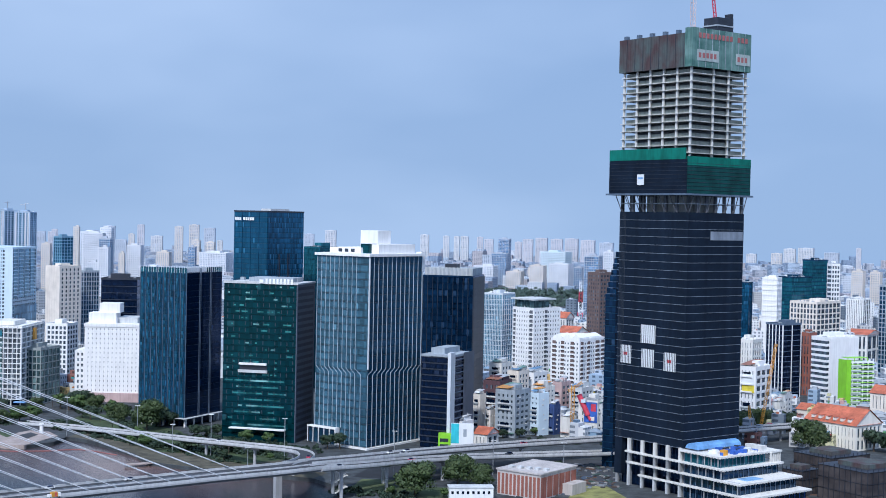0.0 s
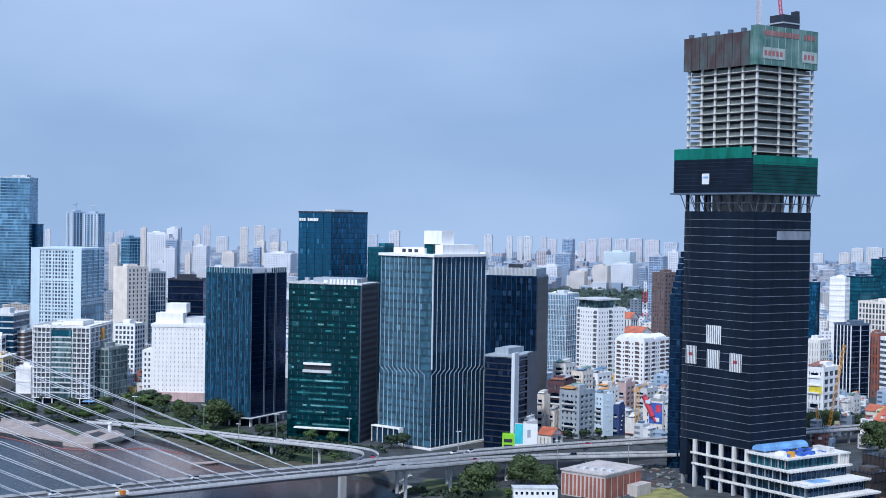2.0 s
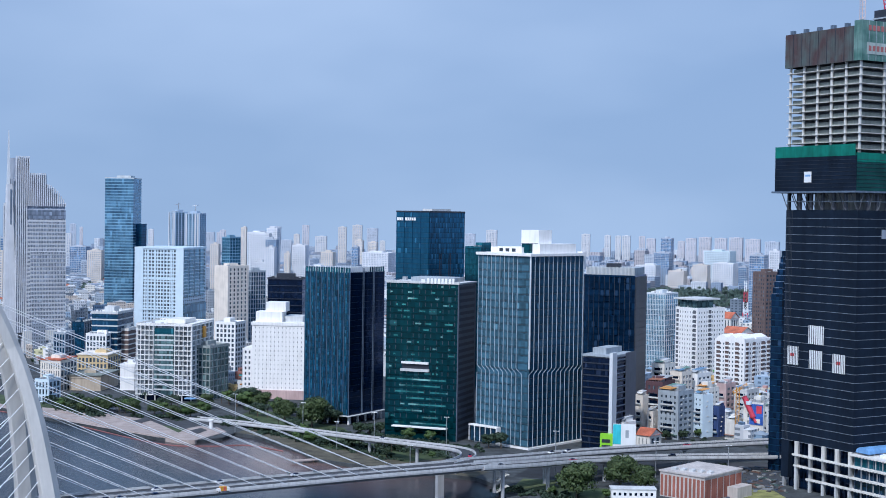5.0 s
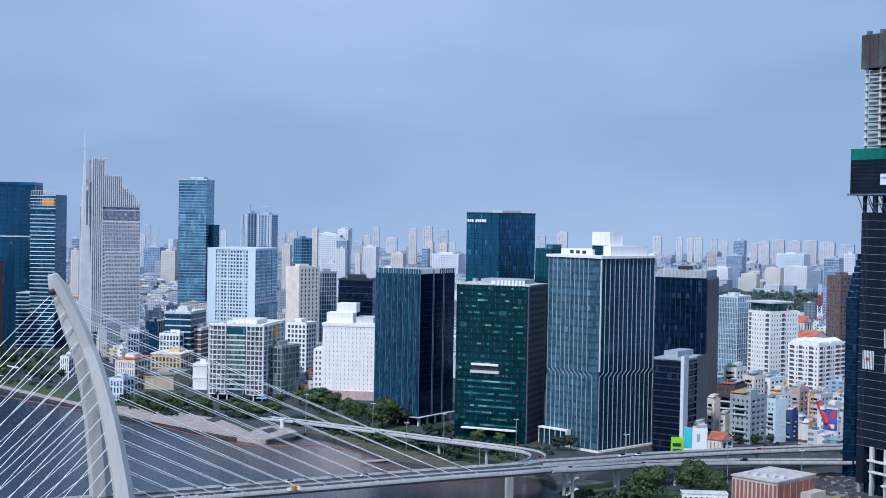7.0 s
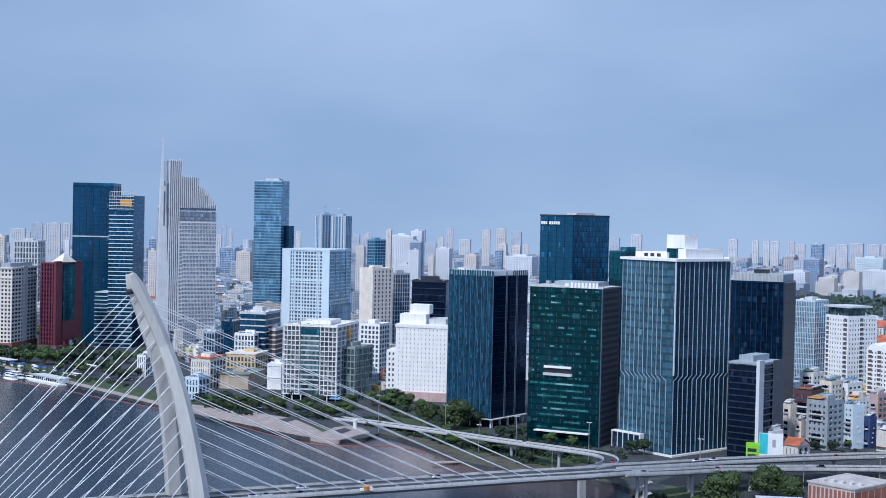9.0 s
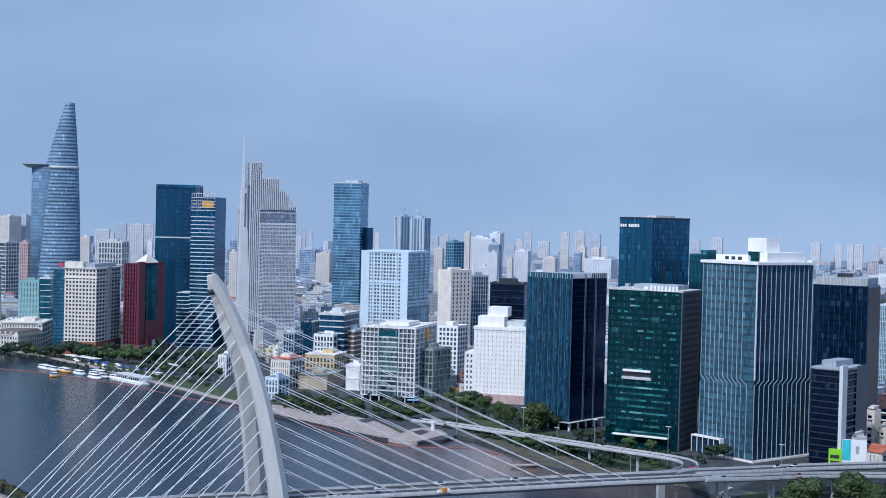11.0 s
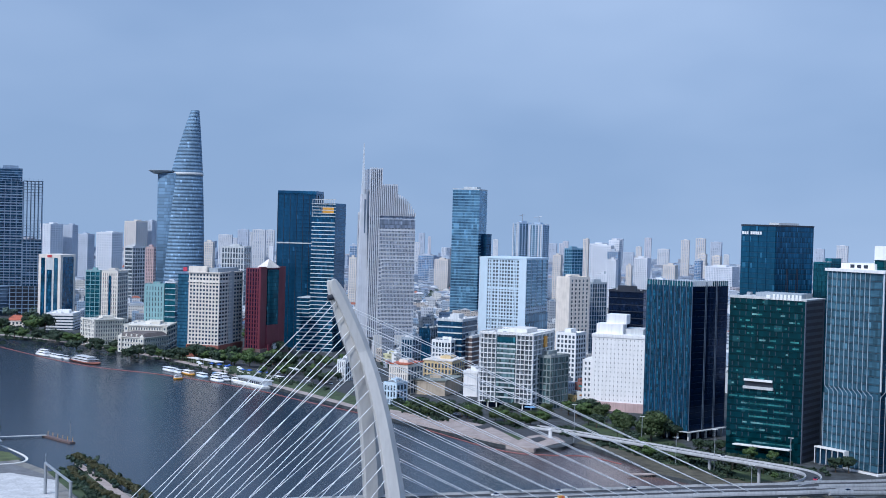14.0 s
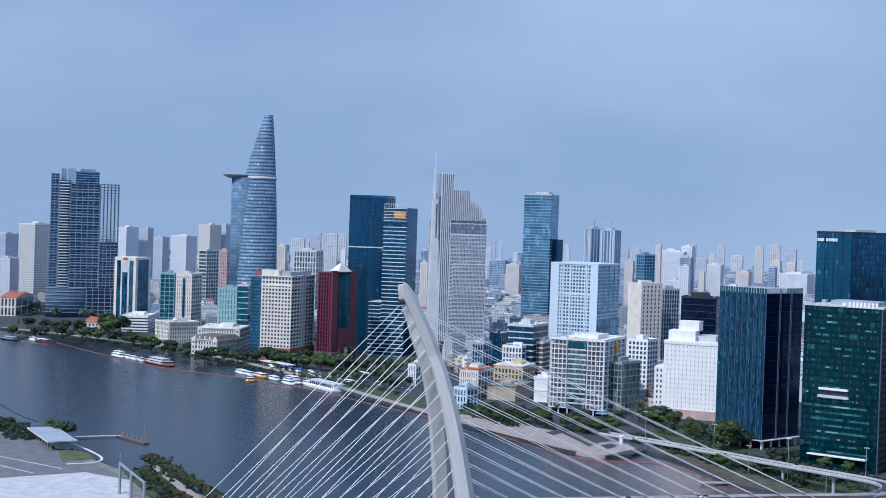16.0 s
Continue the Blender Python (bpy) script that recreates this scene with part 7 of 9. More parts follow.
def pylon():
    root = thing("bridge_pylon", "curved leaning pale concrete pylon of a cable-stayed bridge", "pylon", 0, 0)
    # side view of the curve: place along the axis, height
    curve = [(3.6, -4), (2.9, 18), (1.2, 35), (-1.6, 55), (-5.2, 72), (-8.6, 83), (-12.9, 94), (-17.0, 103), (-19.9, 109), (-21.0, 111.6), (-21.6, 112.8)]
    fine = smooth_path([(s, z, 0.0) for s, z in curve], 5)

    def shape(z, side):
        """Shift along the axis and half width of a leg at the height z."""
        tip = max(0.0, min(1.0, (112.9 - z) / 5.0)) ** 0.5
        if side > 0:
            return max(-0.6, 3.6 - 0.036 * z), (2.6 + 1.25 * max(0.0, (100 - z) / 75)) * (0.25 + 0.75 * tip)
        return -1.5, (4.3 if z < 92 else 4.3 - 0.12 * (z - 92)) * (0.2 + 0.8 * tip)
    for side in (-1, 1):
        rings = []
        for i, (s, z, _) in enumerate(fine):
            c = max(1.45, 11.5 * max(0.0, min(1.0, (90 - z) / 75)) ** 0.9)
            w = 1.7 + 1.7 * max(0.0, min(1.0, (100 - z) / 90))
            nxt, prv = fine[min(i + 1, len(fine) - 1)], fine[max(i - 1, 0)]
            d = Vector((nxt[0] - prv[0], nxt[1] - prv[1])).normalized()
            nrm = Vector((d.y, -d.x))
            off, half = shape(z, side)
            ring = []
            for uu, vv in ((-1, -0.85), (-0.93, -1), (0.25, -1), (1, -0.1), (1, 0.1), (0.25, 1), (-0.93, 1), (-1, 0.85)):
                q = off + uu * half
                ring.append(tuple(on_axis(s + nrm.x * q, z + nrm.y * q, side * c + vv * w)))
            rings.append(ring)
        ob = loft(rings, PYLON_CONC, "leg", root)
        for pl in ob.data.polygons:
            pl.use_smooth = False
    # solid dark plug that paints the shaded hollow at the tip
    a, b = on_axis(-20.4, 105.6, 0), on_axis(-23.6, 104.8, 0)
    bars("tip_shade_plug", [(a, b, 1.2)], DARK, root, 14)
    boxpart("cross_beam", root, PYLON_CONC, (-1, 1, -11, 11, DZ - 5, DZ - 2.8)).matrix_basis = Matrix.Translation(on_axis(3, 0)) @ pose(0, 0, 0, 0, 0, 37.7)
    q = boxpart("pile_cap", root, DECK_CONC, (-14, 14, -20, 20, -4, 0.8))
    q.matrix_basis = Matrix.Translation(on_axis(3.6, 0)) @ pose(0, 0, 0, 0, 0, 37.7)
    return fine


spine = pylon()


def spine_at(z):
    for a, b in zip(spine, spine[1:]):
        if a[1] <= z <= b[1]:
            return a[0] + (b[0] - a[0]) * (z - a[1]) / (b[1] - a[1])
    return spine[-1][0]


for side in (-1, 1):
    for j in range(13):
        z = 103.9 - 6.15 * j
        leg_side = side * max(1.0, 11.5 * max(0.0, min(1.0, (90 - z) / 75)) ** 0.9)
        edge = (max(-0.6, 3.6 - 0.036 * z) - 2.6 - 1.25 * max(0.0, (100 - z) / 75)) if side > 0 else -5.4
        a = on_axis(spine_at(z) + edge + 0.3, z, leg_side)
        ends = (170.7 - 12.6 * j, -98.0 + 7.55 * j) if side > 0 else (172.0 - 13.0 * j, -103.0 + 7.12 * j)
        for s1, nm, lab in zip(ends, ("main_span_cable", "back_stay_cable"), ("white main span stay cable", "white back stay cable")):
            cb = thing(nm, lab + " of the bridge", "stay cable", 0, 0, 0, 0, lab + "s")
            b = on_axis(s1, DZ + 0.9, side * 9.4)
            bars("strand", [(a, b, 0.16)], CABLE, cb, 6)
            v = (b - a).normalized()
            bars("anchor", [(b - v * 2.6, b, 0.28)], STEEL, cb, 8)

# ---- street lamps ----
def lamp(px, py, z, h):
    q = thing("street_lamp", "tall grey steel street lamp with a ring head", "street lamp", px, py, z, 0, "street lamps")
    bars("pole", [((0, 0, 0), (0, 0, h), 0.2)], STEEL, q, 8)
    bars("arm", [((-1.1, 0, h), (1.1, 0, h), 0.14)], STEEL, q, 6)
    boxpart("lamp_head", q, BANNER, (-1.5, -0.7, -0.3, 0.3, h - 0.15, h + 0.12))
    boxpart("lamp_head", q, BANNER, (0.7, 1.5, -0.3, 0.3, h - 0.15, h + 0.12))


for (px, py), h in (((-229.5, 859.4), 24), ((-185.7, 858.3), 20), ((-130.3, 797.0), 24), ((-87.9, 794.4), 23), ((-23.6, 742.0), 25), ((-102.2, 746.6), 14), ((29.4, 749.4), 20), ((67.0, 745.2), 20), ((-154.7, 809.6), 16)):
    lamp(px, py, 0, h)

# ---- trees ----
LEAF = leaf_mat("tree_leaves", (0.012, 0.031, 0.018), (0.035, 0.065, 0.031))
LEAF_LIGHT = leaf_mat("bright_leaves", (0.04, 0.09, 0.022), (0.09, 0.14, 0.038))
# Lighter bluish green puts the distance haze into the leaf colour.
LEAF_PARK = leaf_mat("hazed_park_leaves", (0.050, 0.092, 0.082), (0.085, 0.130, 0.110))
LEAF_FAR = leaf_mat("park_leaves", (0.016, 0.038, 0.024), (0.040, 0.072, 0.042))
BARK = paint("bark", (0.10, 0.075, 0.055), rough=0.9, stain=0.4, spread=0.3)
GRASS = paint("grass", (0.045, 0.070, 0.028), rough=0.95, stain=0.3, spread=0.45)
GRASS_DRY = paint("dry_grass", (0.22, 0.22, 0.075), rough=0.95, stain=0.3, spread=0.4)


def leaf_cloud(seed, lobes, r, z0, h, leaves, size, V=None, F=None, cx=0.0, cy=0.0):
    """Leaves as small bent quads round the lobes of a crown."""
    g = random.Random(seed)
    V, F = ([], []) if V is None else (V, F)
    cs = []
    for k in range(lobes):
        a, d = g.uniform(0, 6.283), r * 0.62 * math.sqrt(g.random())
        cs.append((cx + d * math.cos(a), cy + d * math.sin(a), z0 + h * (0.25 + 0.6 * g.random() * (1 - 0.45 * d / r)), r * g.uniform(0.28, 0.5)))
    for _ in range(leaves):
        x, y, z, q = g.choice(cs)
        n = Vector((g.gauss(0, 1), g.gauss(0, 1), g.gauss(0.25, 0.8))).normalized()
        p = Vector((x, y, z)) + Vector((n.x, n.y, n.z * 0.75)) * q * g.uniform(0.55, 1.08)
        t = n.cross(Vector((g.gauss(0, 1), g.gauss(0, 1), g.gauss(0, 1)))).normalized()
        t = (t + n * g.uniform(-0.5, 0.5)).normalized()
        b = n.cross(t)
        s = size * g.uniform(0.6, 1.35)
        k = len(V)
        V += [tuple(p - t * s - b * s * 0.5), tuple(p + t * s * 0.2 - b * s), tuple(p + t * s + b * s * 0.4 + n * s * 0.3), tuple(p - t * s * 0.3 + b * s)]
        F.append((k, k + 1, k + 2, k + 3))
    return V, F


def trunk_mesh(seed, h):
    g = random.Random(seed)
    V, F = [], []
    rods = [((0, 0, -0.2), (0.2, 0.1, h * 0.45), 0.42)]
    for k in range(5):
        a = 6.283 * k / 5 + g.uniform(-0.4, 0.4)
        rods.append(((0.15, 0.1, h * g.uniform(0.3, 0.45)), (h * 0.26 * math.cos(a), h * 0.26 * math.sin(a), h * g.uniform(0.6, 0.75)), 0.17))
    for a, b, r in rods:
        v, f = beam(a, b, r, 6)
        n = len(v) // 2
        mid = sum((Vector(q) for q in v[n:]), Vector()) / n
        v = v[:n] + [mid + (Vector(q) - mid) * 0.5 for q in v[n:]]
        F += [tuple(i + len(V) for i in q) for q in f]
        V += v
    return raw("trunk", V, F, BARK)


TREES = [(trunk_mesh(k, 10), raw("crown", *leaf_cloud(k, 15, 5.4, 1.5, 8.6, 1100, 0.52), LEAF_LIGHT if k == 3 else LEAF)) for k in range(5)]


LEAF_OLIVE = leaf_mat("olive_leaves", (0.045, 0.050, 0.018), (0.100, 0.090, 0.035))
TREES.append((trunk_mesh(6, 10), raw("crown", *leaf_cloud(6, 15, 5.4, 0.8, 8.0, 1100, 0.6), LEAF_OLIVE)))


LEAF_BROAD = leaf_mat("broad_tree_leaves", (0.024, 0.050, 0.014), (0.066, 0.098, 0.028))
TREES.append((trunk_mesh(9, 15), raw("crown", *leaf_cloud(9, 34, 8.8, 0.8, 16.5, 5200, 0.42), LEAF_BROAD)))


def tree(x, y, size=1.0, kind=None, label="leafy dark green street tree"):
    k = (int(abs(x * 7.3 + y * 3.1)) % 5) if kind is None else kind
    if size < 0.52 and x < -200:
        k, label = 5, "small olive green tree with brownish leaves"
    root = thing("tree", label if k != 3 else "light green leafy street tree", "tree", x, y, 0, (x * 37 + y * 11) % 360, "riverside trees")
    root.scale = (size, size, size * 0.95)
    put("trunk", TREES[k][0], root)
    put("crown", TREES[k][1], root)


def palm(x, y, h=9.0):
    root = thing("palm_tree", "tall palm tree with drooping fronds", "palm tree", x, y, 0, (x * 13) % 360, "palm trees")
    put("trunk", PALM[0], root)
    put("fronds", PALM[1], root)


def palm_meshes():
    V, F = beam((0, 0, -0.2), (0.3, 0, 8.5), 0.22, 7)
    W, Q = [], []
    for k in range(14):
        a, up = 6.283 * k / 14, 0.9 - 0.5 * (k % 3)
        last = None
        for i in range(5):
            f = i / 4
            r, z = 3.4 * f, 8.5 + up * 2.2 * f - 3.0 * f * f
            c = Vector((0.3 + r * math.cos(a), r * math.sin(a), z))
            s = Vector((-math.sin(a), math.cos(a), -0.25)) * (0.5 * (1 - f) + 0.06)
            W += [tuple(c - s), tuple(c), tuple(c + Vector((s.x * -1, s.y * -1, s.z)) * -1)]
            n = len(W)
            if i:
                Q += [(n - 6, n - 3, n - 2, n - 5), (n - 5, n - 2, n - 1, n - 4)]
    return raw("trunk", V, F, BARK), raw("fronds", W, Q, LEAF)


PALM = palm_meshes()
rnd = random.Random(5)


def row(a, b, count, size, jitter=3.0, palms=0.0):
    for k in range(count):
        f = (k + 0.5) / count
        x, y = a[0] + (b[0] - a[0]) * f + rnd.uniform(-jitter, jitter), a[1] + (b[1] - a[1]) * f + rnd.uniform(-jitter, jitter)
        if rnd.random() < palms:
            palm(x, y)
        else:
            tree(x, y, size * rnd.uniform(0.75, 1.25))


row((-186.2, 906.9), (-172.4, 902.0), 2, 1.2, 4)
row((-250.0, 940.0), (-214.0, 921.0), 3, 1.1, 4, 0.3)
row((-262.0, 985.0), (-248.0, 972.0), 3, 1.3, 4)
row((-124.1, 813.3), (-88.3, 788.7), 4, 0.5, 4)
row((-150.3, 830.4), (-99.9, 804.4), 8, 0.75, 6, 0.3)
row((-190.3, 836.0), (-146.0, 806.7), 7, 0.6, 6)
for x, y, size in ((-11.5, 690.0, 1.3), (10.0, 720.0, 1.2), (22.5, 714.5, 0.95), (227.0, 850.0, 1.5), (203.0, 922.0, 1.1), (213.5, 938.0, 1.15), (224.5, 964.5, 1.0), (196.0, 915.0, 0.8), (-186.6, 889.8, 1.4), (-210.3, 914.5, 1.0), (-314.6, 913.3, 0.75), (-302.6, 921.7, 0.7), (-283.4, 903.4, 0.7), (-275.2, 914.4, 0.75), (-276.8, 954.7, 0.8), (-247.9, 971.7, 0.85), (-237.8, 961.8, 0.9), (-349.7, 916.0, 0.8), (-338.0, 920.0, 0.85), (-362.0, 926.0, 0.7)):
    tree(x, y, size, 6, "broad tall dark green shade tree")
for x, y, size in ((3.1, 692.0, 0.55), (-23.1, 696.0, 0.5), (-116.5, 844.5, 0.95), (-104.0, 847.0, 0.75), (-173.8, 823.7, 0.9), (-325.6, 945.4, 0.9)):
    tree(x, y, size, 3)
for x, y, size in ((-151.9, 866.1, 0.9), (-144.0, 861.9, 0.95), (-137.9, 868.9, 0.9), (-66.3, 830.3, 1.0), (-59.0, 830.8, 1.1), (-121.0, 784.8, 0.6), (-106.4, 795.8, 0.5), (-295.5, 919.7, 1.0), (-288.3, 915.8, 0.9), (-277.0, 910.0, 1.1), (-268.0, 916.0, 1.2), (-258.4, 972.0, 1.3), (-246.0, 975.0, 1.2)):
    tree(x, y, size)
palm(-117.3, 810.0)
palm(-114.1, 813.1)
row((-381.0, 935.7), (-322.2, 922.1), 7, 1.15, 6)
row((-367.2, 948.1), (-323.7, 946.1), 5, 0.9, 6)
row((-222.0, 938.0), (-212.0, 930.0), 2, 1.5, 3)
row((-1054.1, 1233.0), (-875.1, 1235.9), 12, 1.3, 12)
row((-1097.7, 1323.1), (-1007.9, 1302.5), 6, 1.5, 12)
row((-1004.2, 1328.8), (-969.9, 1320.0), 4, 2.0, 8)
row((-835.6, 1170.8), (-688.2, 1135.3), 12, 1.0, 6)
row((-701.9, 1157.6), (-592.1, 1135.2), 14, 1.25, 9)
row((-570.6, 1094.2), (-483.7, 1049.5), 10, 1.0, 9)
row((-736.2, 1126.9), (-726.5, 1121.7), 2, 1.3, 3)
row((268.2, 860.5), (280.4, 849.5), 3, 1.7, 3)
row((205.3, 932.6), (246.5, 945.6), 7, 1.35, 8)
row((36.9, 880.0), (66.7, 897.6), 4, 0.7, 4)
row((165.6, 1782.7), (210.5, 1706.7), 5, 1.6, 14)
row((412.5, 1384.5), (462.9, 1449.7), 4, 1.8, 14)
row((-445.4, 627.2), (-365.6, 558.6), 24, 0.40, 1.6)
row((-465.3, 661.4), (-362.3, 576.4), 36, 0.42, 1.3)
row((-638.9, 722.3), (-566.0, 686.0), 26, 0.6, 2.5)
row((-568.4, 701.1), (-542.5, 692.0), 5, 0.95, 3)
row((-280.3, 989.0), (-240.0, 957.0), 4, 1.15, 5, 0.4)
row((-334.4, 963.1), (-275.5, 951.1), 5, 0.9, 6, 0.4)
row((-205.0, 880.0), (-178.0, 858.0), 5, 0.9, 5, 0.2)
row((-698.3, 1212.8), (-568.4, 1138.6), 14, 1.35, 9)
row((-759.5, 1406.1), (-618.8, 1226.7), 9, 1.4, 12)
row((-932.0, 1260.7), (-683.2, 1145.2), 22, 1.05, 6)
row((67.5, 775.7), (70.2, 770.8), 2, 0.5, 2)

row((-590.4, 1183.2), (-524.4, 1164.7), 8, 1.3, 8)
row((-540.0, 1100.5), (-494.4, 1079.4), 7, 1.0, 5)
row((-590.2, 1132.0), (-520.0, 1098.0), 7, 0.9, 5)
row((-700.0, 1175.0), (-648.4, 1149.3), 7, 1.4, 6)

# wooded park and tree pockets between far houses
V, F = [], []
g_ = random.Random(8)
for (cx, cy), sx, sy, count in (((118, 2380), 75, 240, 150), ((215, 2420), 80, 250, 170), ((300, 2440), 50, 220, 70), ((188.1, 1660.9), 40, 60, 12), ((-851.5, 2268.8), 60, 120, 30), ((-832.8, 2624.5), 120, 120, 30), ((-1215.9, 1464.9), 100, 60, 30), ((-600.2, 3430.1), 400, 200, 60), ((865.8, 3465.0), 300, 200, 50), ((-1013.6, 2681.6), 120, 200, 40)):
    az_ = math.atan2(cx, cy)
    for k in range(count):
        a, b = g_.uniform(-sx, sx), g_.uniform(-sy, sy)
        leaf_cloud(g_.random(), 6, g_.uniform(6, 11), 2, g_.uniform(10, 17), 60, 1.7, V, F, cx + math.cos(az_) * a + math.sin(az_) * b, cy - math.sin(az_) * a + math.cos(az_) * b)
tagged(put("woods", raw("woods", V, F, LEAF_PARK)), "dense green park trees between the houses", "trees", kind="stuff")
V, F = [], []
for a, b, count, h in (((-238.1, 893.1), (-182.3, 860.1), 30, 2.0), ((-176.6, 827.2), (-83.3, 802.5), 90, 2.4), ((-168.5, 871.8), (-79.2, 826.8), 50, 2.4), ((-372.2, 930.7), (-330.0, 900.5), 45, 3.6), ((-245.2, 889.4), (-184.0, 871.3), 50, 2.4),
                       ((-1012.8, 1193.9), (-692.3, 1131.7), 60, 3.0), ((-679.1, 1110.3), (-467.7, 1015.1), 60, 3.2), ((-27.7, 695.4), (-10.2, 688.8), 14, 2.0), ((-100.0, 806.0), (-84.0, 792.0), 26, 1.6), ((-205.0, 862.0), (-120.0, 792.0), 90, 1.8), ((-190.0, 848.0), (-112.0, 776.0), 50, 1.2), ((-252.0, 915.0), (-226.0, 904.0), 30, 1.4), ((-460.5, 657.9), (-360.2, 574.6), 110, 2.4), ((-443.7, 622.2), (-367.8, 557.1), 70, 2.2), ((-635.5, 718.4), (-555.4, 677.4), 130, 4.0), ((-612.3, 692.5), (-559.3, 669.3), 60, 2.0), ((-399.5, 963.1), (-338.3, 908.8), 60, 7.0), ((-315.3, 908.8), (-256.9, 901.5), 30, 2.5), ((-222.7, 871.0), (-165.7, 824.7), 40, 2.2), ((-196.6, 918.7), (-176.4, 899.9), 12, 4.5), ((-149.3, 863.0), (-71.5, 815.7), 40, 4.0), ((-50.0, 705.0), (-20.9, 690.7), 40, 2.2), ((-1139.6, 1352.8), (-900.6, 1276.9), 110, 8.0), ((-1105.8, 1255.5), (-876.0, 1217.1), 90, 4.0), ((-714.4, 1229.5), (-583.7, 1168.9), 90, 4.0), ((-786.5, 1442.3), (-636.7, 1262.0), 70, 6.0), ((-957.3, 1294.8), (-691.6, 1190.5), 110, 3.5), ((-512.1, 1206.0), (-403.2, 1176.6), 40, 6.0), ((-299.6, 1067.5), (-243.3, 1034.7), 30, 6.0), ((116.8, 863.4), (61.8, 878.6), 40, 2.5)):
    for k in range(count):
        f = g_.random()
        leaf_cloud(g_.random(), 4, g_.uniform(1.4, 3.2), -0.4, h * g_.uniform(0.7, 1.5), 40, 0.6, V, F, a[0] + (b[0] - a[0]) * f + g_.uniform(-6, 6), a[1] + (b[1] - a[1]) * f + g_.uniform(-6, 6))
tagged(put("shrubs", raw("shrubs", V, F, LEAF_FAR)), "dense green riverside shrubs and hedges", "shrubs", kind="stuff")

# ---- the low city ----
SITES = [(o.matrix_basis.translation.x, o.matrix_basis.translation.y) for o in scene.objects if o.parent is None and o.type == "EMPTY" and o.get("category", "") not in ("tree", "stay cable", "street lamp", "palm tree")]
TONES = ((0.68, 0.70, 0.72), (0.50, 0.50, 0.50), (0.44, 0.52, 0.62), (0.76, 0.77, 0.78), (0.26, 0.30, 0.36), (0.58, 0.52, 0.47), (0.70, 0.68, 0.64), (0.16, 0.20, 0.25), (0.30, 0.40, 0.52), (0.60, 0.63, 0.68), (0.74, 0.75, 0.77), (0.36, 0.40, 0.45))
ROOFS = ((0.40, 0.14, 0.09), (0.52, 0.55, 0.58), (0.24, 0.30, 0.37), (0.62, 0.64, 0.66), (0.36, 0.38, 0.40), (0.50, 0.50, 0.48), (0.20, 0.30, 0.40), (0.30, 0.33, 0.35))
LOW = many_tones("mixed_house_render", TONES, windows=True)
# Distance haze is mixed into these bluish house tones.
LOW_FAR = many_tones("hazed_house_render", ((0.48, 0.54, 0.63), (0.44, 0.47, 0.54), (0.36, 0.43, 0.54), (0.62, 0.66, 0.72), (0.30, 0.38, 0.50), (0.46, 0.44, 0.47), (0.40, 0.48, 0.58), (0.26, 0.34, 0.46)), windows=True)
LOW_ROOF = many_tones("mixed_roofs", ROOFS)


def bank_y(x):
    for (xa, ya), (xb, yb) in zip(BANK, BANK[1:]):
        if xa <= x <= xb:
            return ya + (yb - ya) * (x - xa) / (xb - xa)
    return -1e9


def turned_box(V, F, x, y, z, w, d, h, a):
    c, s, k = math.cos(a), math.sin(a), len(V)
    for zz in (z, z + h):
        for u, v in ((-w / 2, -d / 2), (w / 2, -d / 2), (w / 2, d / 2), (-w / 2, d / 2)):
            V.append((x + u * c - v * s, y + u * s + v * c, zz))
    F += [(k + 4, k + 5, k + 6, k + 7), (k, k + 1, k + 5, k + 4), (k + 1, k + 2, k + 6, k + 5), (k + 2, k + 3, k + 7, k + 6), (k + 3, k, k + 4, k + 7)]


def turned_roof(V, F, x, y, z, w, d, h, a):
    c, s, k = math.cos(a), math.sin(a), len(V)
    for u, v, zz in ((-w / 2, -d / 2, z), (w / 2, -d / 2, z), (w / 2, d / 2, z), (-w / 2, d / 2, z), (-w / 2 + d * 0.3, 0, z + h), (w / 2 - d * 0.3, 0, z + h)):
        V.append((x + u * c - v * s, y + u * s + v * c, zz))
    F += [(k, k + 1, k + 5, k + 4), (k + 2, k + 3, k + 4, k + 5), (k + 1, k + 2, k + 5), (k + 3, k, k + 4)]


PARK = ((72.7, 2634.8)[0] / (72.7, 2634.8)[1], (323.8, 2729.8)[0] / (323.8, 2729.8)[1])


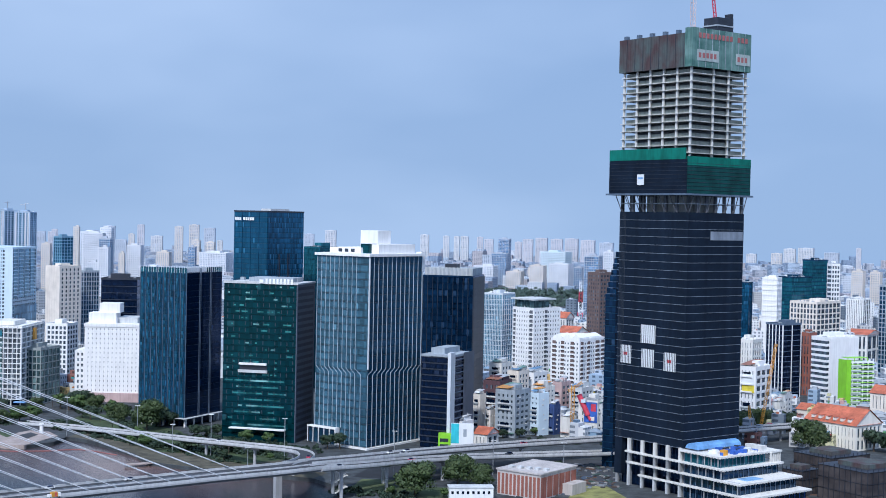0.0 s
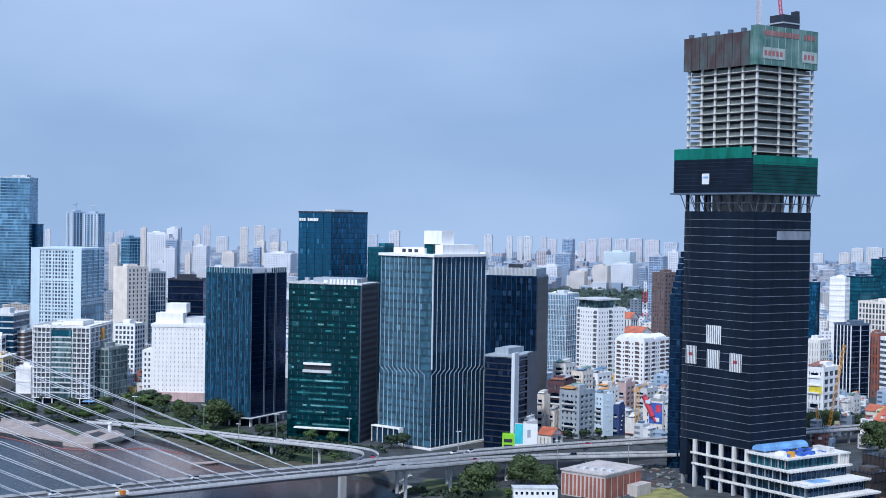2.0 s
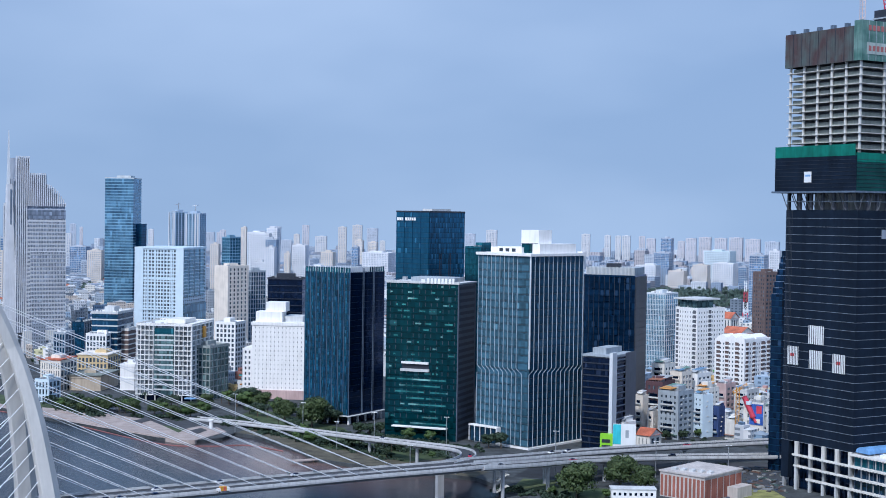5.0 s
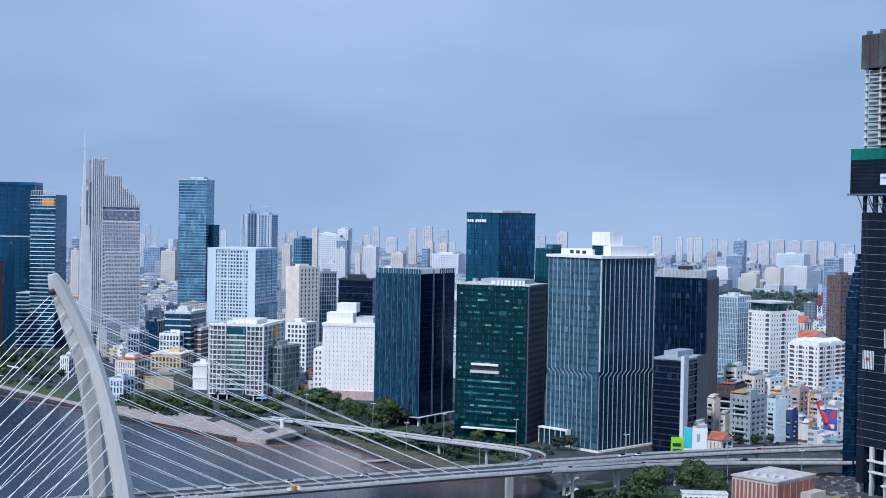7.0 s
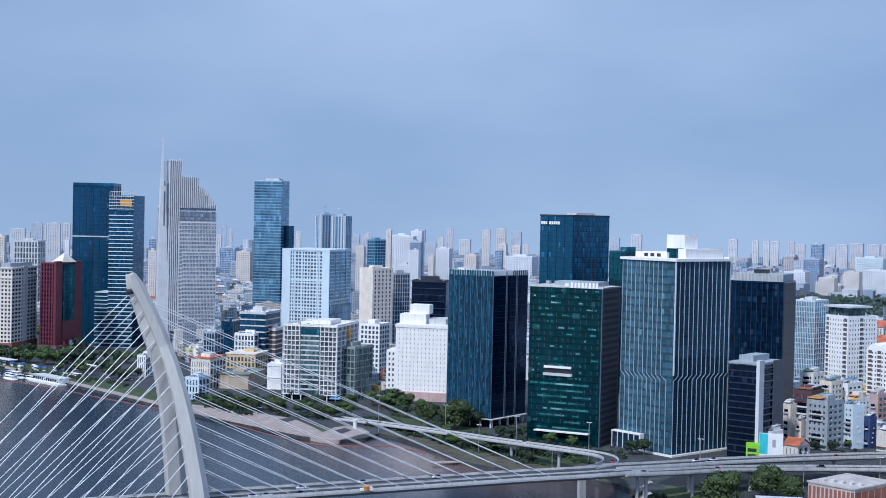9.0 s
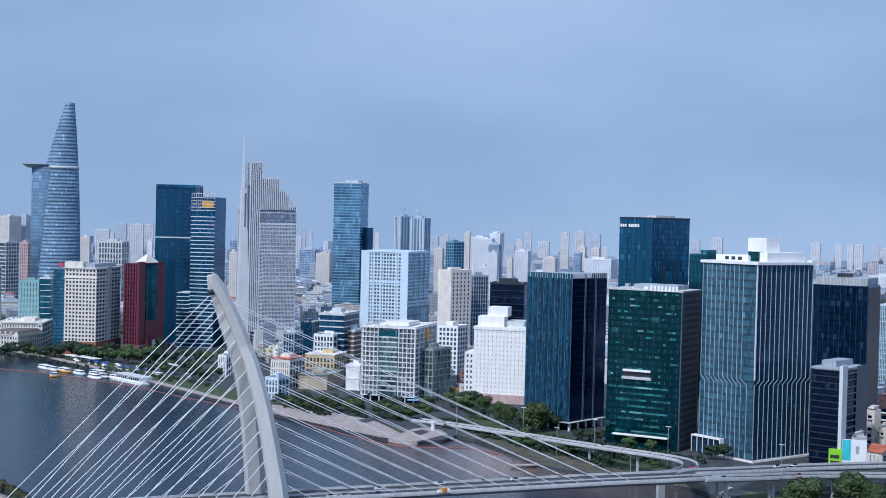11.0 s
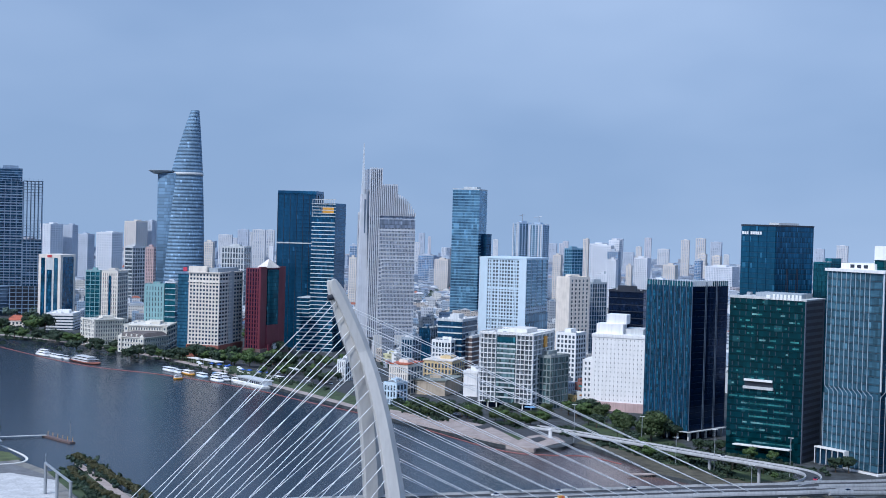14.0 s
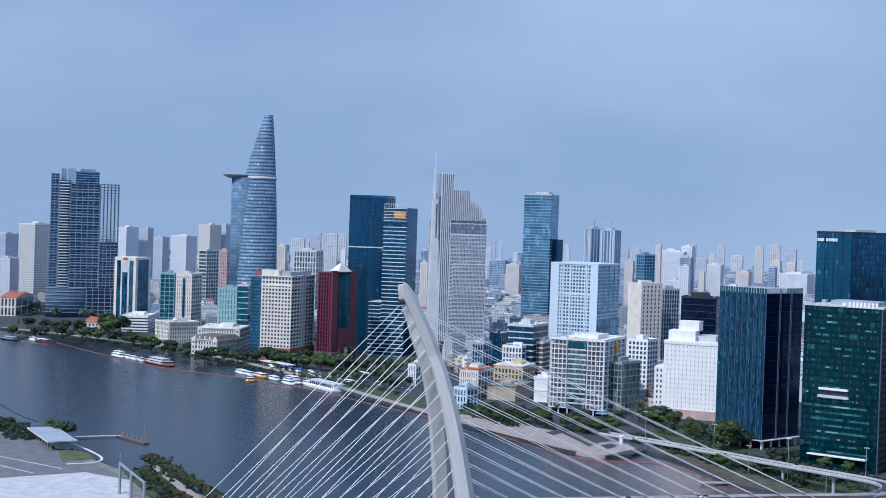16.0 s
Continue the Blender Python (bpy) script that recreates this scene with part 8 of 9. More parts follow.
def low_city():
    g = random.Random(77)
    near, far, roofs = ([], []), ([], []), ([], [])
    D = 960.0
    while D < 4850:
        step = 13 if D < 1700 else 18 if D < 2700 else 30
        az_ = math.radians(-21)
        while az_ < math.radians(45):
            az_ += step * 1.12 / D
            d = D + g.uniform(-step, step) * 0.4
            x, y = d * math.sin(-az_), d * math.cos(az_)
            if y < bank_y(x) + 75 or (D < 1200 and x > -330 and x < 20) or (x < -150 and y < bank_y(x) + 130) or (x < -260 and y < bank_y(x) + 235):
                continue
            clear = 33 if D < 1500 else 27
            if any(abs(x - sx) < clear + 8 and abs(y - sy - 10) < clear + 8 for sx, sy in SITES):
                continue
            if 1950 < D < 2800 and PARK[0] < x / y < PARK[1] + 0.02:
                continue
            street = math.sin(x * 0.028 + y * 0.006) > 0.93 or math.sin(y * 0.021 - x * 0.005) > 0.95
            if street or g.random() < 0.10:
                continue
            w, dd = step * g.uniform(0.5, 1.0), step * g.uniform(0.6, 1.2)
            h = g.choice((7, 9, 11, 12, 14, 15, 17, 20)) * (1.0 if D < 2700 else 1.15)
            if g.random() < 0.06:
                h *= g.uniform(1.5, 2.6)
            a = -0.5 + 0.6 * math.sin(x * 0.002) + (1.5708 if g.random() < 0.5 else 0)
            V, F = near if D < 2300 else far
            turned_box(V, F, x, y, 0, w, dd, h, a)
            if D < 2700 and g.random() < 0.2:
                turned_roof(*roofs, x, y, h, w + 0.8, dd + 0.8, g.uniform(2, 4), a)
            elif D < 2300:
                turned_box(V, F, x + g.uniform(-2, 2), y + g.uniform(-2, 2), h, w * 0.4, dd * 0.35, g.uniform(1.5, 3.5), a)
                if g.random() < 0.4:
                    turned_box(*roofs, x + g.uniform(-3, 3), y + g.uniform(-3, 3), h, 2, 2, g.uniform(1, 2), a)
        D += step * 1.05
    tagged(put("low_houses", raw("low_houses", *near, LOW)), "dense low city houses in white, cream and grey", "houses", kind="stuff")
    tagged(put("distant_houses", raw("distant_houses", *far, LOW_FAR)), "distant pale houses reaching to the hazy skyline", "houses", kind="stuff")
    tagged(put("house_roofs", raw("house_roofs", *roofs, LOW_ROOF)), "red tile and metal roofs of low houses", "roofs", kind="stuff")


low_city()


TUBE = many_tones("tube_house_render", TONES + ((0.62, 0.44, 0.20), (0.30, 0.14, 0.12), (0.60, 0.58, 0.36), (0.24, 0.36, 0.50), (0.50, 0.30, 0.28), (0.76, 0.75, 0.73)), windows=True)
ACCENT = many_tones("sign_colours", ((0.60, 0.24, 0.04), (0.62, 0.48, 0.06), (0.05, 0.18, 0.50), (0.50, 0.05, 0.07), (0.06, 0.38, 0.42), (0.75, 0.75, 0.75), (0.78, 0.76, 0.70), (0.10, 0.34, 0.12)))


def infill_houses():
    """Small tube houses packed between the named ones behind the viaduct."""
    g = random.Random(91)
    walls, roofs, signs = ([], []), ([], []), ([], [])
    for a0, a1, d0, d1, count in ((1.43, 6.92, 885, 1080, 190), (12.07, 18.41, 900, 1150, 110), (1.8, 6.86, 1150, 1420, 120)):
        for _ in range(count):
            d, t = g.uniform(d0, d1), math.radians(g.uniform(a0, a1))
            x, y = d * math.sin(t), d * math.cos(t)
            if any(abs(x - sx) < 13 and -5 < y - sy < 24 for sx, sy in SITES):
                continue
            w, dd, h = g.uniform(4.5, 9), g.uniform(6, 12), g.choice((5, 6, 8, 9, 11, 13))
            a = g.choice((-0.5, 1.07)) + g.uniform(-0.1, 0.1)
            turned_box(*walls, x, y, 0, w, dd, h, a)
            for _k in range(g.choice((0, 1, 1, 2))):
                turned_box(*signs, x + g.uniform(-0.3, 0.3) * w, y - dd * 0.55, g.uniform(0.35, 0.9) * h, g.uniform(1.5, 4), g.uniform(0.4, 1.6), g.uniform(0.7, 2.4), a)
            if g.random() < 0.45:
                turned_roof(*roofs, x, y, h, w + 0.6, dd + 0.6, g.uniform(1.2, 2.4), a)
            else:
                turned_box(*walls, x + g.uniform(-1, 1), y + g.uniform(-1, 1), h, w * 0.5, dd * 0.4, g.uniform(1.5, 3), a)
                turned_box(*roofs, x + g.uniform(-2, 2), y + g.uniform(-2, 2), h, 1.6, 1.6, 1.4, a)
    patches = (((-614.8, 1415.9), (-493.3, 1476.0), (-398.4, 1193.6), (-497.9, 1185.7), 150), ((-380.7, 1354.1), (-306.1, 1298.6), (-243.3, 1034.7), (-279.5, 1020.2), 60), ((-504.6, 1470.4), (-413.3, 1515.5), (-353.4, 1277.3), (-426.6, 1244.4), 70))
    for pa, pb, pc, pd, count in patches:
        for _ in range(count):
            u, v = g.random(), g.random()
            x, y = [(pa[i] * (1 - u) + pb[i] * u) * (1 - v) + (pd[i] * (1 - u) + pc[i] * u) * v for i in (0, 1)]
            if any(abs(x - sx) < 14 and -6 < y - sy < 26 for sx, sy in SITES):
                continue
            w, dd, h = g.uniform(5, 11), g.uniform(7, 14), g.choice((5, 6, 8, 9, 11, 14))
            a = g.choice((-0.5, 1.07)) + g.uniform(-0.1, 0.1)
            turned_box(*walls, x, y, 0, w, dd, h, a)
            if g.random() < 0.3:
                turned_roof(*roofs, x, y, h, w + 0.6, dd + 0.6, g.uniform(1.2, 2.4), a)
            else:
                turned_box(*walls, x + g.uniform(-1, 1), y + g.uniform(-1, 1), h, w * 0.5, dd * 0.4, g.uniform(1.5, 3), a)
            turned_box(*signs, x, y - dd * 0.55, g.uniform(0.3, 0.8) * h, g.uniform(1.5, 4), 0.5, g.uniform(0.6, 1.8), a)
    tagged(put("tube_houses", raw("tube_houses", *walls, TUBE)), "small mixed tube houses behind the viaduct", "houses", kind="stuff")
    tagged(put("shop_signs", raw("shop_signs", *signs, ACCENT)), "bright shop signs and awnings on tube houses", "signs", kind="stuff")
    tagged(put("tube_house_roofs", raw("tube_house_roofs", *roofs, LOW_ROOF)), "red and grey sheet roofs of tube houses", "roofs", kind="stuff")


infill_houses()

# ---- river edge ----
PAVE_WHITE = paint("white_plaza_concrete", (0.52, 0.52, 0.52), rough=0.9, stain=0.4, spread=0.16)
GRASS_BRIGHT = paint("fresh_grass", (0.085, 0.110, 0.045), rough=0.95, stain=0.3, spread=0.4)
PAVING = paint("river_paving", (0.36, 0.30, 0.275), rough=0.9, stain=0.3, spread=0.2)
BOOM_ORANGE = paint("orange_boom", (0.28, 0.10, 0.09), rough=0.6)
bank_in = [Vector((x, y, 0.02)) for x, y in BANK[2:8]]


def strip(name, label, inner, outer, z, mat, category):
    path = smooth_path([tuple(p) for p in bank_in], 4)
    L_, R_ = [], []
    for i, p in enumerate(path):
        d = path[min(i + 1, len(path) - 1)] - path[max(i - 1, 0)]
        d.z = 0
        d.normalize()
        n = Vector((-d.y, d.x, 0))
        L_.append(p + n * inner)
        R_.append(p + n * outer)
    V = [(p.x, p.y, z) for p in L_] + [(p.x, p.y, z) for p in R_]
    m = len(L_)
    ob = put(name, raw(name, V, [(i, i + 1, m + i + 1, m + i) for i in range(m - 1)], mat))
    return tagged(ob, label, category, kind="structure")


strip("pavement", "pinkish paved riverside promenade", 0.3, 9, 0.03, PAVING, "pavement")
strip("lawn", "green lawn strip beside the promenade", 9, 34, 0.04, GRASS, "lawn")
strip("road", "dark asphalt riverside boulevard", 36, 62, 0.05, ASPHALT, "road")


def quad_sheet(name, pts, z, mat, label, category):
    V = [(x, y, z) for x, y in pts]
    return tagged(put(name, raw(name, V, [tuple(range(len(V)))], mat)), label, category, kind="structure")


quad_sheet("lawn", ((-46.2, 699.6), (-24.1, 701.8), (-22.5, 735.6), (-40.4, 736.9)), 0.06, GRASS_BRIGHT, "bright lawn under the bridge end", "lawn")
quad_sheet("lawn", ((56.9, 664.5), (102.0, 668.8), (88.7, 728.5), (74.0, 730.1)), 0.06, GRASS_DRY, "yellowing lawn in front of the tower", "lawn")
quad_sheet("lawn", ((-138.2, 799.9), (-108.5, 773.6), (-82.5, 795.0), (-152.6, 842.8)), 0.07, GRASS, "dark green bank below the loop ramp", "lawn")
quad_sheet("lawn", ((-245.9, 903.5), (-162.5, 809.0), (-133.9, 802.6), (-164.7, 888.6), (-243.3, 967.9)), 0.05, GRASS, "dark lawn inside the ramp loop", "lawn")
quad_sheet("yard", ((68.7, 753.6), (92.7, 735.2), (102.0, 810.8), (70.1, 807.1)), 0.07, ASPHALT, "dark construction yard beside the tower", "yard")
quad_sheet("lawn", ((-22.2, 650.6), (33.5, 655.9), (24.7, 715.8), (-24.8, 719.7)), 0.065, GRASS, "rough grass below the trees", "lawn")

# This sheet darkens the yard where the viaduct shades it.
quad_sheet("yard", ((-46.0, 742.0), (-30.0, 740.0), (-7.4, 736.0), (29.4, 758.0), (56.0, 790.0), (31.1, 812.0), (-1.7, 803.0), (-33.4, 786.0)), 0.055, SHADE_ASPHALT, "dark sheet painting the shade below the viaduct", "yard")
MUD = paint("muddy_bank", (0.085, 0.078, 0.055), rough=0.95, stain=0.4, spread=0.5)
quad_sheet("mud_bank", ((-228.0, 857.0), (-216.0, 850.0), (-198.0, 830.0), (-174.5, 801.0), (-162.5, 777.0), (-140.0, 765.0), (-112.0, 751.0), (-86.0, 744.0), (-66.0, 736.0), (-60.0, 752.0), (-90.0, 790.0), (-150.0, 835.0), (-222.0, 880.0)), 0.03, MUD, "brown-green muddy river bank with weeds", "bank")

# paved point with its landing stage
jetty = thing("promenade_platform", "stone paved platform over the river edge", "platform", 0, 0)
pts = ((-373.8, 901.4), (-342.4, 884.5), (-310.8, 858.5), (-278.1, 835.5), (-254.8, 820.3), (-243.7, 819.7), (-234.2, 856.6), (-244.5, 873.1), (-256.9, 876.2), (-261.6, 866.6), (-262.2, 846.3), (-280.8, 872.5), (-298.3, 895.8), (-323.2, 909.1), (-358.4, 925.5), (-388.2, 935.9))
V = [(x, y, 0.5) for x, y in pts] + [(x, y, -3.5) for x, y in pts]
n_ = len(pts)
put("deck_slab", raw("deck_slab", V, [tuple(range(n_)), *[(i, n_ + i, n_ + (i + 1) % n_, (i + 1) % n_) for i in range(n_)]], PAVING), jetty)
for pts2, zz, mm in ((((-306.2, 887.2), (-301.8, 900.1), (-294.7, 894.4), (-297.6, 879.5)), 0.7, ASPHALT), (((-257.5, 855.5), (-254.1, 866.9), (-247.3, 859.2), (-249.4, 843.6)), 0.7, ASPHALT), (((-366.0, 915.0), (-346.0, 905.0), (-343.0, 910.0), (-363.0, 920.0)), 1.1, PAVING)):
    V = [(x, y, zz) for x, y in pts2] + [(x, y, 0.5) for x, y in pts2]
    put("terrace_step" if mm is PAVING else "sunken_bed", raw("terrace_step", V, [(0, 1, 2, 3), *[(i, 4 + i, 4 + (i + 1) % 4, (i + 1) % 4) for i in range(4)]], mm), jetty)
kiosk = thing("lookout_kiosk", "small white round-topped kiosk on the river platform", "kiosk", -247.0, 866.0, 0.5)
bars("shaft", [((0, 0, 0), (0, 0, 5.2), 1.2)], WHITE, kiosk, 12)
bars("cap", [((0, 0, 5.2), (0, 0, 5.9), 1.7)], WHITE, kiosk, 12)
pier2 = thing("timber_pier", "low wooden pier on the muddy bank", "pier", *(-173.0, 768.0), 0, 30)
boxpart("planking", pier2, PAVING, (0, 44, -2, 2, -0.8, -0.3))
for k in range(8):
    bars("pile", [((k * 6 + 1, -1.6, -4), (k * 6 + 1, -1.6, -0.8), 0.2)], BARK, pier2)

# floating boom along the bank
path = smooth_path([(x, y, -1.8) for x, y in ((-983.3, 1213.2), (-765.9, 1082.6), (-647.6, 1049.9), (-546.2, 1008.2), (-471.0, 960.8), (-364.1, 894.6), (-269.0, 819.2), (-234.0, 814.0), (-212.0, 822.0), (-186.0, 806.0))], 8)
path2 = smooth_path([(x, y, -1.9) for x, y in ((-733.8, 831.9), (-677.3, 787.2), (-636.1, 757.6), (-613.1, 744.9))], 8)
rope = thing("mooring_line", "dark floating line of weeds and rope", "floating line", 0, 0)
sweep("float", path2, [(-0.5, -0.2), (0.5, -0.2), (0.4, 0.15), (-0.4, 0.15)], DARK, rope)
boom = thing("floating_boom", "orange floating boom on the river", "floating boom", 0, 0)
sweep("float", path, [(-0.26, -0.2), (0.26, -0.2), (0.26, 0.16), (0.0, 0.28), (-0.26, 0.16)], BOOM_ORANGE, boom)


# ---- boats ----
def boat(x, y, ang, length, decks, hull, cabin, label):
    root = thing("boat", label, "boat", x, y, -2.0, ang, "moored boats")
    w = length * 0.14 + 0.7
    outline = [(-0.5, 0.8), (-0.2, 1.0), (0.2, 0.95), (0.4, 0.6), (0.5, 0.0)]
    pts_ = [(u * length, v * w) for u, v in outline] + [(u * length, -v * w) for u, v in reversed(outline[:-1])]
    rings = [[(px * s, py * s * s, z) for px, py in pts_] for s, z in ((0.86, -0.5), (0.97, 0.6), (1.0, 1.5))]
    loft(rings, hull, "hull", root)
    z = 1.5
    for k in range(decks):
        f = 1 - 0.22 * k
        boxpart("cabin", root, cabin, (-0.42 * length * f, 0.24 * length * f, -w * 0.74 * f, w * 0.74 * f, z, z + 1.1))
        boxpart("cabin_windows", root, G_BLACK, (-0.41 * length * f, 0.23 * length * f, -w * 0.72 * f, w * 0.72 * f, z + 1.1, z + 1.9))
        boxpart("deck_roof", root, cabin, (-0.45 * length * f, 0.27 * length * f, -w * 0.8 * f, w * 0.8 * f, z + 1.9, z + 2.15))
        z += 2.15
    bars("mast", [((-0.05 * length, 0, z), (-0.05 * length, 0, z + 2.5), 0.06)], ALU, root)


for (x, y), a, l, d, hull, cab, lab in (
        ((-829.2, 1126.8), -28, 26, 2, WHITE, WHITE, "white double-deck passenger boat"), ((-802.8, 1114.2), -28, 15, 1, WHITE, WHITE, "small white moored motor boat"),
        ((-760.2, 1096.9), -28, 48, 2, BRICK, LGREY, "long dark restaurant boat with grey roof"), ((-981.1, 1199.6), -15, 24, 1, CRANE_RED, WHITE, "red and white river boat"),
        ((-1001.6, 1207.8), -15, 14, 1, WHITE, WHITE, "small white moored motor boat"), ((-658.8, 1077.5), -32, 22, 1, WHITE, BANNER, "white flat-roofed tour boat"),
        ((-632.5, 1064.9), -32, 20, 1, CRANE_YELLOW, WHITE, "yellow water bus at its berth"), ((-612.3, 1053.9), -32, 17, 1, LBLUE, WHITE, "pale blue and white tour boat"),
        ((-588.9, 1046.2), -30, 24, 2, WHITE, WHITE, "white double-deck river cruiser"), ((-621.6, 1029.9), 60, 9, 1, CRANE_YELLOW, WHITE, "small yellow water taxi"),
        ((-546.9, 1070.2), -30, 16, 1, WHITE, WHITE, "small white moored motor boat"), ((-1022.6, 1196.5), -15, 30, 1, DARK, GREY, "dark moored cargo barge"),
        ((-586.7, 1034.7), -30, 18, 2, WHITE, WHITE, "white moored tour boat"), ((-646.0, 1069.0), -32, 12, 1, WHITE, BANNER, "small white moored motor boat"),
        ((-604.0, 1064.0), -30, 13, 1, WHITE, SKY_SHEET, "white boat with a pale blue awning"), ((-571.0, 1040.0), -30, 15, 1, WHITE, WHITE, "small white moored motor boat"), ((-814.0, 1120.0), -28, 11, 1, WHITE, WHITE, "small white moored motor boat"), ((-790.0, 1108.0), -28, 10, 1, WHITE, LGREY, "small white moored motor boat")):
    boat(x, y, a, l, d, hull, cab, lab)
hall = thing("floating_hall", "white floating landing hall at the quay", "landing stage", *(-548.8, 1027.7), -2.0, -33)
boxpart("pontoon", hall, WHITE_DULL, (-24, 24, -6, 7, -0.5, 1.3))
boxpart("hall", hall, BANNER, (-22, 20, -3, 6, 1.3, 5.2))
boxpart("roof", hall, LGREY, (-23, 21, -4, 7, 5.2, 5.9))
for k in range(12):
    boxpart("window", hall, G_BLACK, (-21 + k * 3.4, -18.6 + k * 3.4, -3.1, -2.95, 2.4, 4.4))
for (x, y), w in (((-646.3, 1126.1), 34), ((-666.3, 1134.6), 20), ((-554.9, 1107.3), 22)):
    can = thing("landing_canopy", "white waterbus station canopy on posts", "canopy", x, y, 0, -30)
    boxpart("roof", can, WHITE_DULL, (-w / 2, w / 2, -4, 4, 4.2, 4.8))
    for k in range(5):
        boxpart("post", can, STEEL, (-w / 2 + 1 + (w - 2) * k / 4, -w / 2 + 1.3 + (w - 2) * k / 4, -3, -2.7, 0, 4.2))


g_ = random.Random(64)
for k in range(16):
    x, y = -655 + k * 6.6 + g_.uniform(-3, 3), 1118 - k * 2.4 + g_.uniform(-9, 9)
    stall = thing("market_stall", g_.choice(("quayside stall under a blue tarpaulin", "quayside stall under a white canopy")), "stall", x, y, 0, g_.uniform(-45, -15), "quayside stalls")
    tarp = BLUE_SHEET if "blue" in stall["label"] else BANNER
    V = [(-2.2, -2, 2.6), (2.2, -2, 2.6), (2.2, 2, 2.6), (-2.2, 2, 2.6), (-2.2, 0, 3.6), (2.2, 0, 3.6)]
    put("tarpaulin", raw("tarpaulin", V, [(0, 1, 5, 4), (2, 3, 4, 5), (1, 2, 5), (3, 0, 4)], tarp), stall)
    for sx in (-2, 2):
        for sy in (-1.8, 1.8):
            bars("pole", [((sx, sy, 0), (sx, sy, 2.65), 0.06)], STEEL, stall, 5)
    boxpart("counter", stall, WHITE_DULL, (-1.6, 1.6, -1.4, -0.8, 0, 1.0))


# ---- the near bank ----
quad_sheet("road", ((-601.8, 665.9), (-577.6, 683.3), (-478.1, 626.0), (-430.5, 601.6), (-440.2, 567.8), (-500.8, 555.0)), 0.03, ROAD_LIGHT, "grey riverside service road", "road")
quad_sheet("lawn", ((-526.3, 657.1), (-505.9, 656.8), (-485.1, 641.0), (-495.0, 623.2)), 0.05, GRASS_BRIGHT, "small lawn inside the road loop", "lawn")
quad_sheet("lawn", ((-451.0, 617.3), (-443.7, 632.5), (-344.4, 557.0), (-368.3, 541.7)), 0.05, GRASS, "planted strip along the near bank", "lawn")
plaza = quad_sheet("plaza", ((-503.2, 549.6), (-465.8, 605.3), (-432.9, 600.0), (-348.0, 487.6), (-410.4, 449.2)), 0.06, PAVE_WHITE, "bright white concrete plaza", "pavement")
hut = thing("boat_shelter", "long grey shelter with a flat metal roof", "shelter", -541.6, 671.9, 0, -38.5)
boxpart("roof", hut, GREY, (-29, 29, -8.5, 8.5, 4.8, 5.4), "flat pale grey metal roof")
boxpart("fascia", hut, LGREY, (-29.2, 29.2, -8.8, -8.5, 4.5, 5.5))
for k in range(8):
    for s in (-7, 6.6):
        boxpart("post", hut, STEEL, (-28 + k * 7.9, -27.6 + k * 7.9, s, s + 0.4, 0, 4.8))
boxpart("kiosk", hut, GREY, (4, 24, -2, 5, 0, 3.4))
kerb_path = smooth_path([(x, y, 0.0) for x, y in ((-529.2, 675.1), (-506.2, 661.3), (-488.1, 648.0), (-480.2, 637.7), (-480.3, 628.8), (-488.6, 618.9))], 6)
kerb = sweep("kerb", kerb_path, [(-0.7, 0.0), (0.7, 0.0), (0.7, 0.35), (-0.7, 0.35)], WHITE_DULL, None)
tagged(kerb, "white painted kerb round the small lawn", "kerb", kind="structure")
for a, b in (((-554.5, 623.0), (-481.8, 606.7)), ((-535.6, 602.0), (-485.4, 588.2))):
    line = sweep("road_line", [Vector((*a, 0.0)), Vector((*b, 0.0))], [(-0.5, 0.04), (0.5, 0.04), (0.5, 0.12), (-0.5, 0.12)], PAVE_WHITE, None)
    tagged(line, "pale kerb line along the service road", "kerb", kind="structure")
quad_sheet("path", ((-452.5, 643.4), (-452.1, 648.1), (-361.1, 567.6), (-366.9, 563.9)), 0.09, PAVING, "pinkish footpath between two planted rows", "pavement")
dock = thing("floating_dock", "floating dock with a rusty pontoon and masts", "floating dock", *(-515.4, 716.0), -2.0, -25)
boxpart("pontoon", dock, BROWN, (-17, 17, -1.8, 1.8, -0.4, 1.0))
gw = boxpart("gangway", dock, LGREY, (-28, 0, -1, 1, 1.0, 1.3))
gw.location, gw.rotation_euler = (-15, 0, 0), (0, 0, radians(70))
for k in range(6):
    bars("bollard", [((-15 + k * 6, 1.2, 1.0), (-15 + k * 6, 1.2, 3.4), 0.14)], CRANE_YELLOW, dock)
bars("mast", [((14, 0, 1.2), (14, 0, 12), 0.15)], STEEL, dock)
gan = thing("gantry", "grey steel gantry posts with a cross beam", "gantry", 0, 0)
feet = ((-416.0, 568.1), (-396.9, 551.0), (-376.8, 533.4))
for (x, y) in feet:
    bars("post", [((x, y, 0), (x, y, 15.5), 0.75)], STEEL, gan, 10)
(xa, ya), (xb, yb) = feet[0], feet[-1]
bars("cross_beam", [((xa, ya, 15.0), (xb, yb, 15.0), 0.6)], STEEL, gan, 8)
bars("light_mast", [((xa, ya, 15.0), (xa, ya, 20), 0.15)], STEEL, gan, 6)

# ---- things under the tower ----
HALL = paint("dull_pinkish_render", (0.50, 0.46, 0.44), stain=0.35, spread=0.15)
NET_SITE = two_tone("brown_black_netting", (0.040, 0.036, 0.040), (0.095, 0.083, 0.083))


